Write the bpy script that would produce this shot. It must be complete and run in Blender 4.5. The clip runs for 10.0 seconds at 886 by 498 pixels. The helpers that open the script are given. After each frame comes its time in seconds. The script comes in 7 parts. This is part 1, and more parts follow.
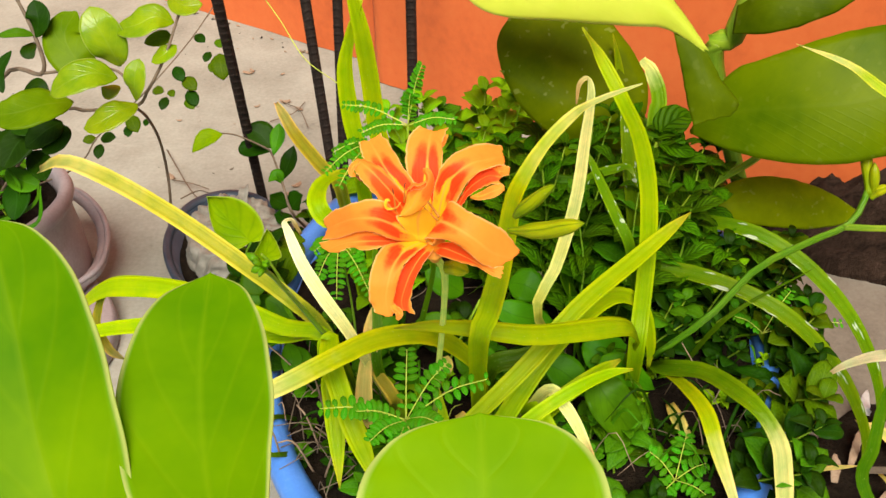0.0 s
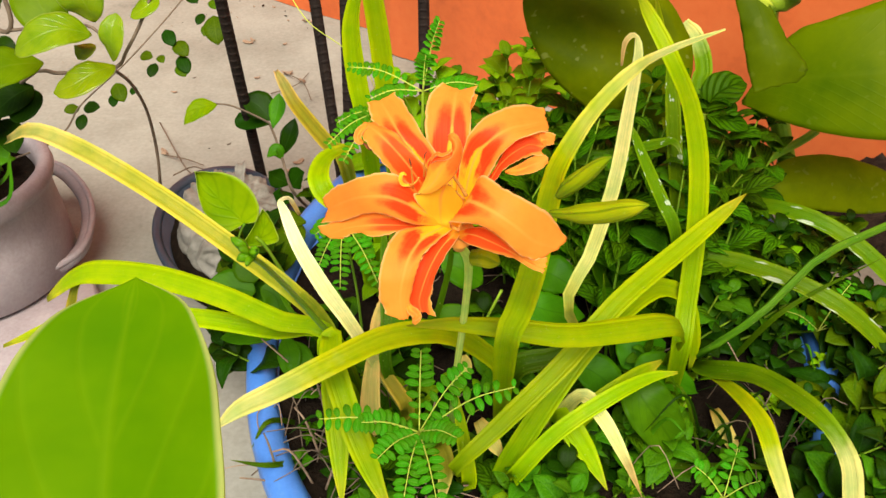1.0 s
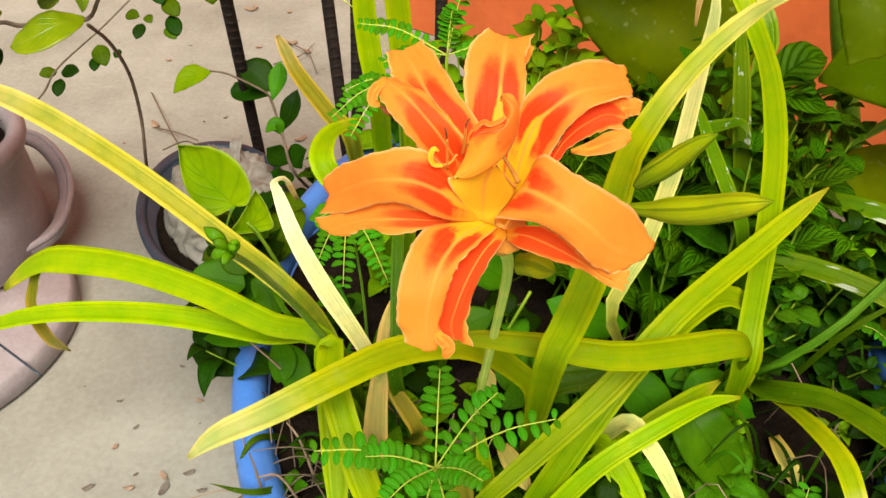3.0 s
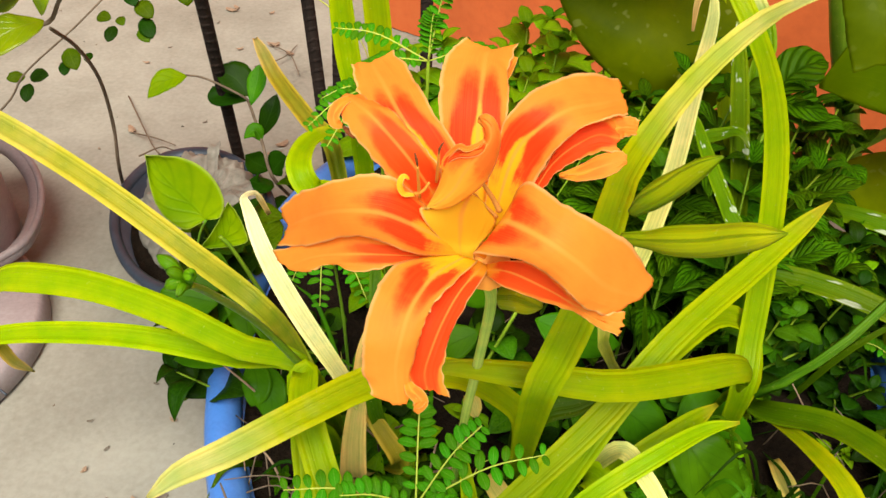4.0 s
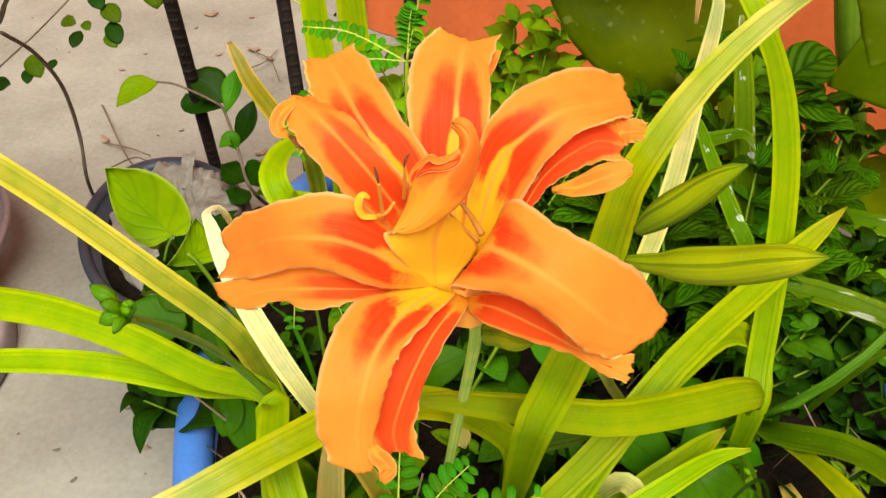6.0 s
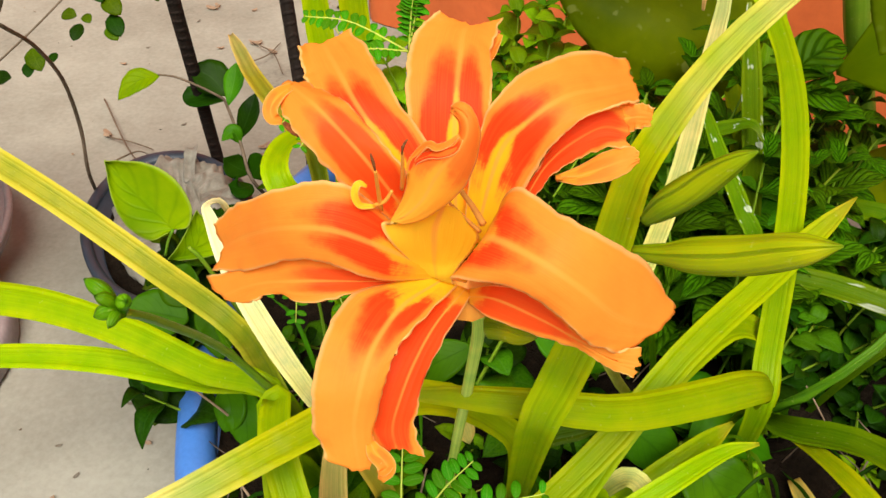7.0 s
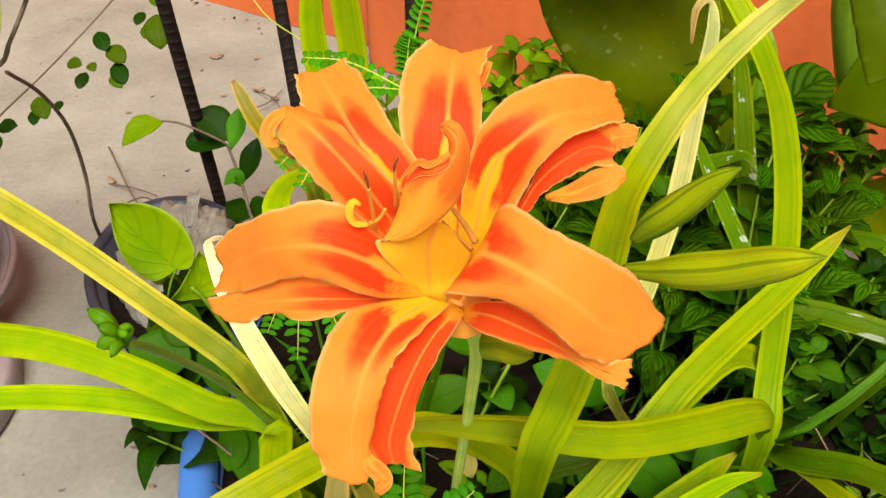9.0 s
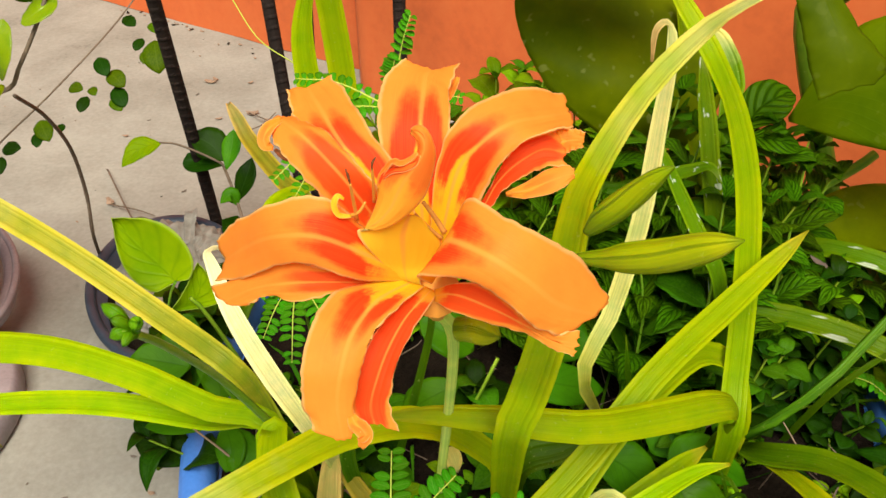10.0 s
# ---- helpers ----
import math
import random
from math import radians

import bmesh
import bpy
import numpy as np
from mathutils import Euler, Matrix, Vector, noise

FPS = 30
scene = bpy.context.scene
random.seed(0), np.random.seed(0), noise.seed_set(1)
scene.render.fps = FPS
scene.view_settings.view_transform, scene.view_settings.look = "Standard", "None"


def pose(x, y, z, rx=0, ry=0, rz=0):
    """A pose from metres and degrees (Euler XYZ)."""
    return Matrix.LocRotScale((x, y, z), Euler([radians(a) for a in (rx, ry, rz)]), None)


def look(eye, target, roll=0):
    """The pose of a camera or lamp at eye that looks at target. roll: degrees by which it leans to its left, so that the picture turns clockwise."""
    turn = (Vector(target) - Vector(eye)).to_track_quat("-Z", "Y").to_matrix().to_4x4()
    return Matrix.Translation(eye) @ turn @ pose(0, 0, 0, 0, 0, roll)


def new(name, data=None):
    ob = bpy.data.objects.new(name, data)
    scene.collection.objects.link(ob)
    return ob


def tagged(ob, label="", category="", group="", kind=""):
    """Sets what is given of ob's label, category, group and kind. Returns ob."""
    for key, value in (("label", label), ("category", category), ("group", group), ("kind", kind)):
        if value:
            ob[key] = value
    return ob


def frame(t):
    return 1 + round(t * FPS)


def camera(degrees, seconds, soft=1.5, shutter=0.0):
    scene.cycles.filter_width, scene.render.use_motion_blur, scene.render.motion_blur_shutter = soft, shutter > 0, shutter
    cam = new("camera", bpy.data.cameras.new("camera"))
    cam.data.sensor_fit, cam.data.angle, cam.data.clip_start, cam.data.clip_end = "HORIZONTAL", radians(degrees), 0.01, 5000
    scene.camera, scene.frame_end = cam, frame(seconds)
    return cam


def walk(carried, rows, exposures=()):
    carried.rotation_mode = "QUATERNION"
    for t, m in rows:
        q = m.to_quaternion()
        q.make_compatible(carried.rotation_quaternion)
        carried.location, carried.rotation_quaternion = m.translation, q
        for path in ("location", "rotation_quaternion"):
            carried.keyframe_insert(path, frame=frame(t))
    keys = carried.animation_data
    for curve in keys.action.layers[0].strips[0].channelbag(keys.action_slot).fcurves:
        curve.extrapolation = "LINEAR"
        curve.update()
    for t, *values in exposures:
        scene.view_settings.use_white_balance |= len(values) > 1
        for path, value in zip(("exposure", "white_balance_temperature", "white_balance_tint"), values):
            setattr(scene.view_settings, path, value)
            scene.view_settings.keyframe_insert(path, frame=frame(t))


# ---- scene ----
cam = camera(52.3, 10.0)
PATH = [
    (0, (0.051, 0.024, 0.812), (-0.047, 1.614, -0.398), -1.4),
    (0.5, (0.042, 0.075, 0.778), (-0.053, 1.647, -0.455), -1.5),
    (1, (0.035, 0.108, 0.751), (-0.074, 1.671, -0.491), -1.2),
    (1.5, (0.027, 0.133, 0.734), (-0.084, 1.681, -0.526), -0.9),
    (2, (0.019, 0.161, 0.719), (-0.087, 1.714, -0.536), -0.4),
    (2.5, (0.016, 0.182, 0.7), (-0.091, 1.72, -0.574), 0.1),
    (2.7, (0.015, 0.19, 0.693), (-0.103, 1.731, -0.578), -0.0),
    (4, (0.018, 0.237, 0.672), (-0.076, 1.778, -0.6), 0.4),
    (4.5, (0.023, 0.251, 0.665), (-0.073, 1.794, -0.604), -0.1),
    (5, (0.021, 0.259, 0.659), (-0.077, 1.804, -0.606), -0.3),
    (5.5, (0.019, 0.267, 0.654), (-0.068, 1.811, -0.615), -0.0),
    (5.7, (0.02, 0.272, 0.651), (-0.055, 1.822, -0.61), 0.1),
    (7, (0.022, 0.283, 0.642), (-0.066, 1.823, -0.631), -0.5),
    (7.5, (0.024, 0.285, 0.64), (-0.058, 1.829, -0.629), -0.2),
    (8, (0.025, 0.29, 0.639), (-0.056, 1.84, -0.622), -0.7),
    (8.5, (0.025, 0.289, 0.638), (-0.066, 1.857, -0.6), -1.0),
    (9, (0.025, 0.274, 0.64), (-0.073, 1.877, -0.552), -1.5),
    (9.5, (0.032, 0.256, 0.647), (-0.051, 1.877, -0.522), -1.7),
    (10, (0.033, 0.24, 0.653), (-0.053, 1.873, -0.498), -1.8),
]
walk(cam, [(t, look(eye, target, roll)) for t, eye, target, roll in PATH], ((0, 0.1, 6620, 10), (1.5, 0.07, 6620, 10), (2.5, 0.04, 6620, 10), (4, -0.02, 6620, 10), (7, -0.06, 6620, 10), (10, -0.05, 6620, 10)))

# ---------- world and light ----------
world = bpy.data.worlds.new("world")
scene.world = world
world.use_nodes = True
wn = world.node_tree.nodes
sky = wn.new("ShaderNodeTexSky")
sky.sky_type = "NISHITA"
sky.sun_disc = False
sky.sun_elevation, sky.sun_rotation = radians(62), radians(200)
sky.air_density, sky.dust_density = 1.0, 4.0
wn["Background"].inputs[1].default_value = 0.065
world.node_tree.links.new(sky.outputs[0], wn["Background"].inputs[0])
sun = new("sun", bpy.data.lights.new("sun", "SUN"))
sun.data.energy, sun.data.angle, sun.data.color = 5.6, radians(36), (1.0, 0.96, 0.88)
sun.matrix_world = look((0.25, -1.3, 2.9), (0.05, 0.8, 0))


# ---------- materials ----------
def nodes_of(name):
    m = bpy.data.materials.new(name)
    m.use_nodes = True
    return m, m.node_tree.nodes, m.node_tree.links, m.node_tree.nodes["Principled BSDF"]


def ramp(n, stops, interpolation="LINEAR"):
    r = n.new("ShaderNodeValToRGB")
    r.color_ramp.interpolation = interpolation
    e = r.color_ramp.elements
    while len(e) < len(stops):
        e.new(0.5)
    for k, (p, c) in zip(e, stops):
        k.position, k.color = p, (*c, 1)
    return r


def noise_tex(n, l, scale, detail=4.0, rough=0.6, vec=None, stretch=None):
    t = n.new("ShaderNodeTexNoise")
    t.inputs["Scale"].default_value, t.inputs["Detail"].default_value = scale, detail
    t.inputs["Roughness"].default_value = rough
    if vec is None:
        vec = n.new("ShaderNodeTexCoord").outputs["Object"]
    if stretch:
        mp = n.new("ShaderNodeMapping")
        mp.inputs["Scale"].default_value = stretch
        l.new(vec, mp.inputs["Vector"])
        vec = mp.outputs["Vector"]
    l.new(vec, t.inputs["Vector"])
    return t.outputs["Fac"]


def mixed(n, l, fac, a, b, mode="MIX"):
    m = n.new("ShaderNodeMix")
    m.data_type, m.blend_type = "RGBA", mode
    for sock, v in ((m.inputs["Factor"], fac), (m.inputs["A"], a), (m.inputs["B"], b)):
        if isinstance(v, (int, float)):
            sock.default_value = v
        elif isinstance(v, tuple):
            sock.default_value = (*v, 1)
        else:
            l.new(v, sock)
    return m.outputs["Result"]


def calc(n, l, op, a, b=0.0, clamp=False):
    m = n.new("ShaderNodeMath")
    m.operation, m.use_clamp = op, clamp
    for sock, v in zip(m.inputs, (a, b)):
        if isinstance(v, (int, float)):
            sock.default_value = v
        else:
            l.new(v, sock)
    return m.outputs[0]


def bump(n, l, height, strength, dist, b):
    k = n.new("ShaderNodeBump")
    k.inputs["Strength"].default_value, k.inputs["Distance"].default_value = strength, dist
    l.new(height, k.inputs["Height"])
    l.new(k.outputs[0], b.inputs["Normal"])


def thin(m, n, l, b, colour, share):
    """Light shines through the thin blade as well."""
    t = n.new("ShaderNodeBsdfTranslucent")
    l.new(colour, t.inputs["Color"])
    mix = n.new("ShaderNodeMixShader")
    mix.inputs[0].default_value = share
    l.new(b.outputs[0], mix.inputs[1])
    l.new(t.outputs[0], mix.inputs[2])
    l.new(mix.outputs[0], n["Material Output"].inputs["Surface"])


def uv_of(n, l):
    s = n.new("ShaderNodeSeparateXYZ")
    l.new(n.new("ShaderNodeUVMap").outputs[0], s.inputs[0])
    return s.outputs[0], s.outputs[1]


def step(n, l, x, lo, hi):
    """A soft step from nought at lo to one at hi."""
    m = n.new("ShaderNodeMapRange")
    m.interpolation_type = "SMOOTHSTEP"
    m.inputs["From Min"].default_value, m.inputs["From Max"].default_value = lo, hi
    l.new(x, m.inputs["Value"])
    return m.outputs["Result"]


def strap_material(name, low, high, tip, stripes=1.0, share=0.35, rough=0.42, turn=(0.86, 1.0), keel=(0.8, 0.9, 0.8), flecks=0.0):
    """Long strap leaf: parallel veins across, colour from base to tip."""
    m, n, l, b = nodes_of(name)
    u, v = uv_of(n, l)
    cr = ramp(n, ((0.0, low), (0.45, high), (turn[0], high), (turn[1], tip)))
    wob = calc(n, l, "ADD", v, calc(n, l, "MULTIPLY", calc(n, l, "SUBTRACT", noise_tex(n, l, 30.0, 3), 0.5), 0.45))
    l.new(wob, cr.inputs[0])
    uvn = n.new("ShaderNodeUVMap").outputs[0]
    vein = noise_tex(n, l, 1.0, 3, 0.6, uvn, (30.0, 0.9, 1))
    veinf = ramp(n, ((0.36, (0.68, 0.78, 0.55)), (0.62, (1.2, 1.13, 1.0))))
    l.new(vein, veinf.inputs[0])
    col = mixed(n, l, min(1.0, 0.75 * stripes), cr.outputs[0], veinf.outputs[0], "MULTIPLY")
    edge = step(n, l, calc(n, l, "MULTIPLY", calc(n, l, "ABSOLUTE", calc(n, l, "SUBTRACT", u, 0.5)), 2.0), 0.35, 1.0)
    col = mixed(n, l, calc(n, l, "MULTIPLY", edge, 0.8), mixed(n, l, 1.0, col, keel, "MULTIPLY"), mixed(n, l, 1.0, col, (1.18, 1.12, 1.0), "MULTIPLY"))
    blot = ramp(n, ((0.35, (0.82, 0.95, 0.8)), (0.65, (1.12, 1.06, 1.0))))
    l.new(noise_tex(n, l, 55.0, 4, 0.6), blot.inputs[0])
    col = mixed(n, l, 0.9, col, blot.outputs[0], "MULTIPLY")
    fl = noise_tex(n, l, 420.0, 2, 0.6)
    flk = ramp(n, ((0.66, (0, 0, 0)), (0.75, (1, 1, 1))))
    l.new(fl, flk.inputs[0])
    col = mixed(n, l, calc(n, l, "MULTIPLY", flk.outputs[0], 0.35), col, (0.62, 0.64, 0.16))
    if flecks:
        spot = step(n, l, calc(n, l, "ADD", noise_tex(n, l, 1.0, 3, 0.55, uvn, (1.8, 8.0, 1)), calc(n, l, "MULTIPLY", edge, 0.06)), 0.63, 0.67)
        col = mixed(n, l, calc(n, l, "MULTIPLY", spot, flecks), col, (0.74, 0.8, 0.62))
    rnd = n.new("ShaderNodeObjectInfo").outputs["Random"]
    hs = n.new("ShaderNodeHueSaturation")
    l.new(calc(n, l, "ADD", 0.494, calc(n, l, "MULTIPLY", rnd, 0.02)), hs.inputs["Hue"])
    l.new(calc(n, l, "ADD", 0.9, calc(n, l, "MULTIPLY", rnd, 0.3)), hs.inputs["Value"])
    l.new(col, hs.inputs["Color"])
    col = hs.outputs[0]
    l.new(col, b.inputs["Base Color"])
    b.inputs["Roughness"].default_value = rough - 0.08
    b.inputs["Specular IOR Level"].default_value = 0.12
    pleat = noise_tex(n, l, 1.0, 1, 0.4, uvn, (8.0, 0.25, 1))
    bump(n, l, calc(n, l, "ADD", calc(n, l, "MULTIPLY", vein, 0.5), calc(n, l, "MULTIPLY", pleat, 2.2)), 0.6, 0.0013, b)
    thin(m, n, l, b, col, share)
    return m


def broad_material(name, base, light, vein=0.25, share=0.3, rough=0.4, spots=0.0, pinnate=9.0, vein_colour=(0.42, 0.55, 0.12), patch=24.0, vary=0.4, edge_glow=0.0, relief=0.22, line=9.0, gloss=0.06):
    """Broad leaf: midrib, slanting side veins, blotches."""
    m, n, l, b = nodes_of(name)
    u, v = uv_of(n, l)
    across = calc(n, l, "ABSOLUTE", calc(n, l, "SUBTRACT", u, 0.5))
    blot = noise_tex(n, l, patch, 5, 0.6)
    cr = ramp(n, ((0.3, base), (0.72, light)))
    l.new(blot, cr.inputs[0])
    rib = calc(n, l, "SUBTRACT", 1.0, calc(n, l, "MULTIPLY", across, 26.0), True)
    ph = calc(n, l, "SUBTRACT", calc(n, l, "MULTIPLY", v, pinnate), calc(n, l, "MULTIPLY", across, pinnate * 0.75))
    tri = calc(n, l, "ABSOLUTE", calc(n, l, "SUBTRACT", calc(n, l, "FRACT", ph), 0.5))
    side = calc(n, l, "SUBTRACT", 1.0, calc(n, l, "MULTIPLY", tri, line), True)
    lines = calc(n, l, "MAXIMUM", rib, calc(n, l, "MULTIPLY", side, 0.5 if line > 6 else 1.0))
    col = mixed(n, l, calc(n, l, "MULTIPLY", lines, vein), cr.outputs[0], vein_colour)
    # Pale rim: light glowing through the thin leaf edge, put into the colour.
    if edge_glow:
        rim = step(n, l, across, 0.462, 0.494)
        col = mixed(n, l, calc(n, l, "MULTIPLY", rim, edge_glow), col, (0.66, 0.72, 0.2))
    if spots:
        sp = ramp(n, ((0.66, (0, 0, 0)), (0.72, (1, 1, 1))))
        l.new(noise_tex(n, l, 120.0, 1, 0.4), sp.inputs[0])
        col = mixed(n, l, calc(n, l, "MULTIPLY", sp.outputs[0], spots), col, (0.48, 0.52, 0.12))
    rnd = n.new("ShaderNodeObjectInfo").outputs["Random"]
    hs = n.new("ShaderNodeHueSaturation")
    l.new(calc(n, l, "ADD", 0.5 - vary * 0.03, calc(n, l, "MULTIPLY", rnd, vary * 0.06)), hs.inputs["Hue"])
    l.new(calc(n, l, "ADD", 1.0 - vary / 2, calc(n, l, "MULTIPLY", rnd, vary)), hs.inputs["Value"])
    l.new(col, hs.inputs["Color"])
    col = hs.outputs[0]
    l.new(col, b.inputs["Base Color"])
    b.inputs["Roughness"].default_value = rough
    h = calc(n, l, "ADD", calc(n, l, "MULTIPLY", lines, -1.0), calc(n, l, "MULTIPLY", noise_tex(n, l, 160.0, 3), 0.5))
    b.inputs["Specular IOR Level"].default_value = gloss
    bump(n, l, h, relief, 0.0008, b)
    thin(m, n, l, b, col, share)
    return m


def petal_material(name, start=0.2, stop=0.45, side=0.6, red_share=1.0, throat=1.0, wedge=0.25, yellow=(1.0, 0.71, 0.025)):
    """Orange daylily petal: yellow throat running up a pale midrib, a red lobe on either side, pale edge."""
    m, n, l, b = nodes_of(name)
    u, v = uv_of(n, l)
    uvn = n.new("ShaderNodeUVMap").outputs[0]
    across = calc(n, l, "MULTIPLY", calc(n, l, "ABSOLUTE", calc(n, l, "SUBTRACT", u, 0.5)), 2.0)
    fine = noise_tex(n, l, 1.0, 3, 0.55, uvn, (70.0, 1.6, 1))
    soft = noise_tex(n, l, 150.0, 4, 0.6)
    rag = calc(n, l, "ADD", calc(n, l, "MULTIPLY", calc(n, l, "SUBTRACT", fine, 0.5), 0.09), calc(n, l, "MULTIPLY", calc(n, l, "SUBTRACT", soft, 0.5), 0.22))
    vv = calc(n, l, "ADD", v, rag)
    orange, deep, red = (1.0, 0.475, 0.064), (1.0, 0.37, 0.044), (0.95, 0.085, 0.014)
    near_rib = calc(n, l, "SUBTRACT", 1.0, calc(n, l, "DIVIDE", across, 0.34), True)
    lift = calc(n, l, "SUBTRACT", vv, calc(n, l, "MULTIPLY", near_rib, wedge))
    off = calc(n, l, "SUBTRACT", across, 0.3)
    down = calc(n, l, "ADD", vv, calc(n, l, "MULTIPLY", calc(n, l, "MULTIPLY", off, off), 1.1))
    lobe = calc(n, l, "MULTIPLY", step(n, l, lift, start, start + 0.08), calc(n, l, "SUBTRACT", 1.0, step(n, l, down, stop, stop + 0.2)))
    lobe = calc(n, l, "MULTIPLY", lobe, calc(n, l, "SUBTRACT", 1.0, step(n, l, calc(n, l, "ADD", across, rag), side, side + 0.16)))
    col = mixed(n, l, soft, orange, deep)
    base = calc(n, l, "SUBTRACT", 1.0, step(n, l, lift, start - 0.06, start + 0.1))
    col = mixed(n, l, calc(n, l, "MULTIPLY", base, throat), col, yellow)
    col = mixed(n, l, calc(n, l, "MULTIPLY", lobe, red_share), col, red)
    haze = calc(n, l, "MULTIPLY", step(n, l, lift, start, start + 0.1), calc(n, l, "SUBTRACT", 1.0, step(n, l, down, stop, stop + 0.6)))
    haze = calc(n, l, "MULTIPLY", haze, calc(n, l, "MULTIPLY", red_share, calc(n, l, "MULTIPLY", step(n, l, fine, 0.35, 0.65), 0.3)))
    col = mixed(n, l, haze, col, (0.94, 0.2, 0.03))
    rib = calc(n, l, "SUBTRACT", 1.0, step(n, l, across, 0.02, 0.11))
    ribv = calc(n, l, "SUBTRACT", 0.85, calc(n, l, "MULTIPLY", v, 0.75), True)
    col = mixed(n, l, calc(n, l, "MULTIPLY", rib, ribv), col, (0.97, 0.56, 0.1))
    col = mixed(n, l, calc(n, l, "MULTIPLY", step(n, l, across, 0.9, 0.985), 0.85), col, (1.0, 0.74, 0.28))
    col = mixed(n, l, 0.1, col, mixed(n, l, fine, (0.6, 0.5, 0.4), (1.3, 1.3, 1.2)), "MULTIPLY")
    l.new(col, b.inputs["Base Color"])
    b.inputs["Roughness"].default_value = 0.5
    b.inputs["Specular IOR Level"].default_value = 0.15
    ridge = noise_tex(n, l, 1.0, 2, 0.5, uvn, (11.0, 0.8, 1))
    bump(n, l, calc(n, l, "ADD", calc(n, l, "ADD", fine, soft), calc(n, l, "MULTIPLY", ridge, 1.5)), 0.22, 0.0008, b)
    thin(m, n, l, b, col, 0.5)
    return m


def rough_material(name, stops, scale, rough=0.8, bump_size=0.002, bump_power=0.5, fine=400.0, metal=0.0, stretch=None, gloss=0.5):
    m, n, l, b = nodes_of(name)
    f = noise_tex(n, l, scale, 6, 0.65, None, stretch)
    g = noise_tex(n, l, fine, 3, 0.6, None, stretch)
    cr = ramp(n, stops)
    l.new(calc(n, l, "ADD", calc(n, l, "MULTIPLY", f, 0.72), calc(n, l, "MULTIPLY", g, 0.28)), cr.inputs[0])
    l.new(cr.outputs[0], b.inputs["Base Color"])
    b.inputs["Roughness"].default_value, b.inputs["Metallic"].default_value = rough, metal
    b.inputs["Specular IOR Level"].default_value = gloss
    bump(n, l, calc(n, l, "ADD", f, calc(n, l, "MULTIPLY", g, 0.6)), bump_power, bump_size, b)
    return m


STRAP = strap_material("strap_green", (0.27, 0.45, 0.002), (0.49, 0.6, 0.002), (0.68, 0.6, 0.03), 0.38, 0.45, 0.45)
STRAP_OLD = strap_material("strap_old", (0.08, 0.17, 0.002), (0.2, 0.31, 0.003), (0.36, 0.42, 0.07), 0.45, 0.4, 0.45, flecks=0.8)
STRAP_LONG = strap_material("strap_pale_tip", (0.38, 0.47, 0.002), (0.6, 0.62, 0.004), (0.9, 0.79, 0.36), 0.4, 0.45, 0.45, (0.6, 0.92))
STRAP_FADE = strap_material("strap_fading", (0.09, 0.2, 0.002), (0.23, 0.35, 0.003), (0.78, 0.7, 0.3), 0.6, 0.4, 0.5, (0.55, 0.72))
STRAP_YELLOW = strap_material("strap_yellow", (0.2, 0.3, 0.003), (0.6, 0.47, 0.05), (0.78, 0.58, 0.24), 0.3, 0.35, 0.42, (0.62, 0.92), (0.62, 0.72, 0.5))
STRAP_DRY = strap_material("strap_dry", (0.72, 0.66, 0.24), (0.85, 0.79, 0.57), (0.46, 0.27, 0.12), 0.6, 0.25, 0.6, (0.72, 0.92), (0.9, 0.86, 0.78))
STRAP_CREAM = strap_material("strap_cream", (0.5, 0.5, 0.03), (0.86, 0.8, 0.4), (0.5, 0.3, 0.13), 0.8, 0.3, 0.55, (0.7, 0.92), (0.84, 0.83, 0.74))
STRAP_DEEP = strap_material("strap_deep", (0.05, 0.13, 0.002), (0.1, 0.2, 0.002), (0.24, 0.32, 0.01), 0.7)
BEIGE = strap_material("dead_strap", (0.68, 0.46, 0.12), (0.8, 0.58, 0.2), (0.5, 0.33, 0.16), 0.6, 0.2, 0.75)
STEM_DARK = strap_material("stem_dark_green", (0.05, 0.14, 0.006), (0.11, 0.22, 0.008), (0.22, 0.34, 0.01), 0.4, 0.1, 0.4)
STEM = strap_material("stem_green", (0.16, 0.3, 0.02), (0.27, 0.4, 0.03), (0.34, 0.44, 0.03), 0.4, 0.1, 0.4)
BUD = strap_material("bud_green", (0.2, 0.27, 0.003), (0.36, 0.37, 0.004), (0.13, 0.22, 0.004), 0.6, 0.2, 0.38)
BUD_GREEN = strap_material("young_bud_green", (0.18, 0.29, 0.003), (0.3, 0.39, 0.004), (0.16, 0.26, 0.004), 0.4, 0.2, 0.38)
BRACT = strap_material("bract_green", (0.07, 0.19, 0.002), (0.14, 0.3, 0.003), (0.03, 0.09, 0.002), 0.8, 0.25, 0.38)
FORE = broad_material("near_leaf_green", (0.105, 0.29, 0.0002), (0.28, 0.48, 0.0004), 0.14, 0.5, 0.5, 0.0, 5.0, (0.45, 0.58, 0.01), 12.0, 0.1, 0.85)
# Copies of one leaf green: light and shade are put into the colours.
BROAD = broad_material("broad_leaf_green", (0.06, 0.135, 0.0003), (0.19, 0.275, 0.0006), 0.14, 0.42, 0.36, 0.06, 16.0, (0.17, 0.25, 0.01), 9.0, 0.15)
BROAD_HANG_SHADED = broad_material("broad_leaf_hanging_shaded", (0.062, 0.11, 0.0003), (0.14, 0.2, 0.0006), 0.1, 0.4, 0.45, 0.05, 16.0, (0.12, 0.17, 0.01), 16.0, 0.15)
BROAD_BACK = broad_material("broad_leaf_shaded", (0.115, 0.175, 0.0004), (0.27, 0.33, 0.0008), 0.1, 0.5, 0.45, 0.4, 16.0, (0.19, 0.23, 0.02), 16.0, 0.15)
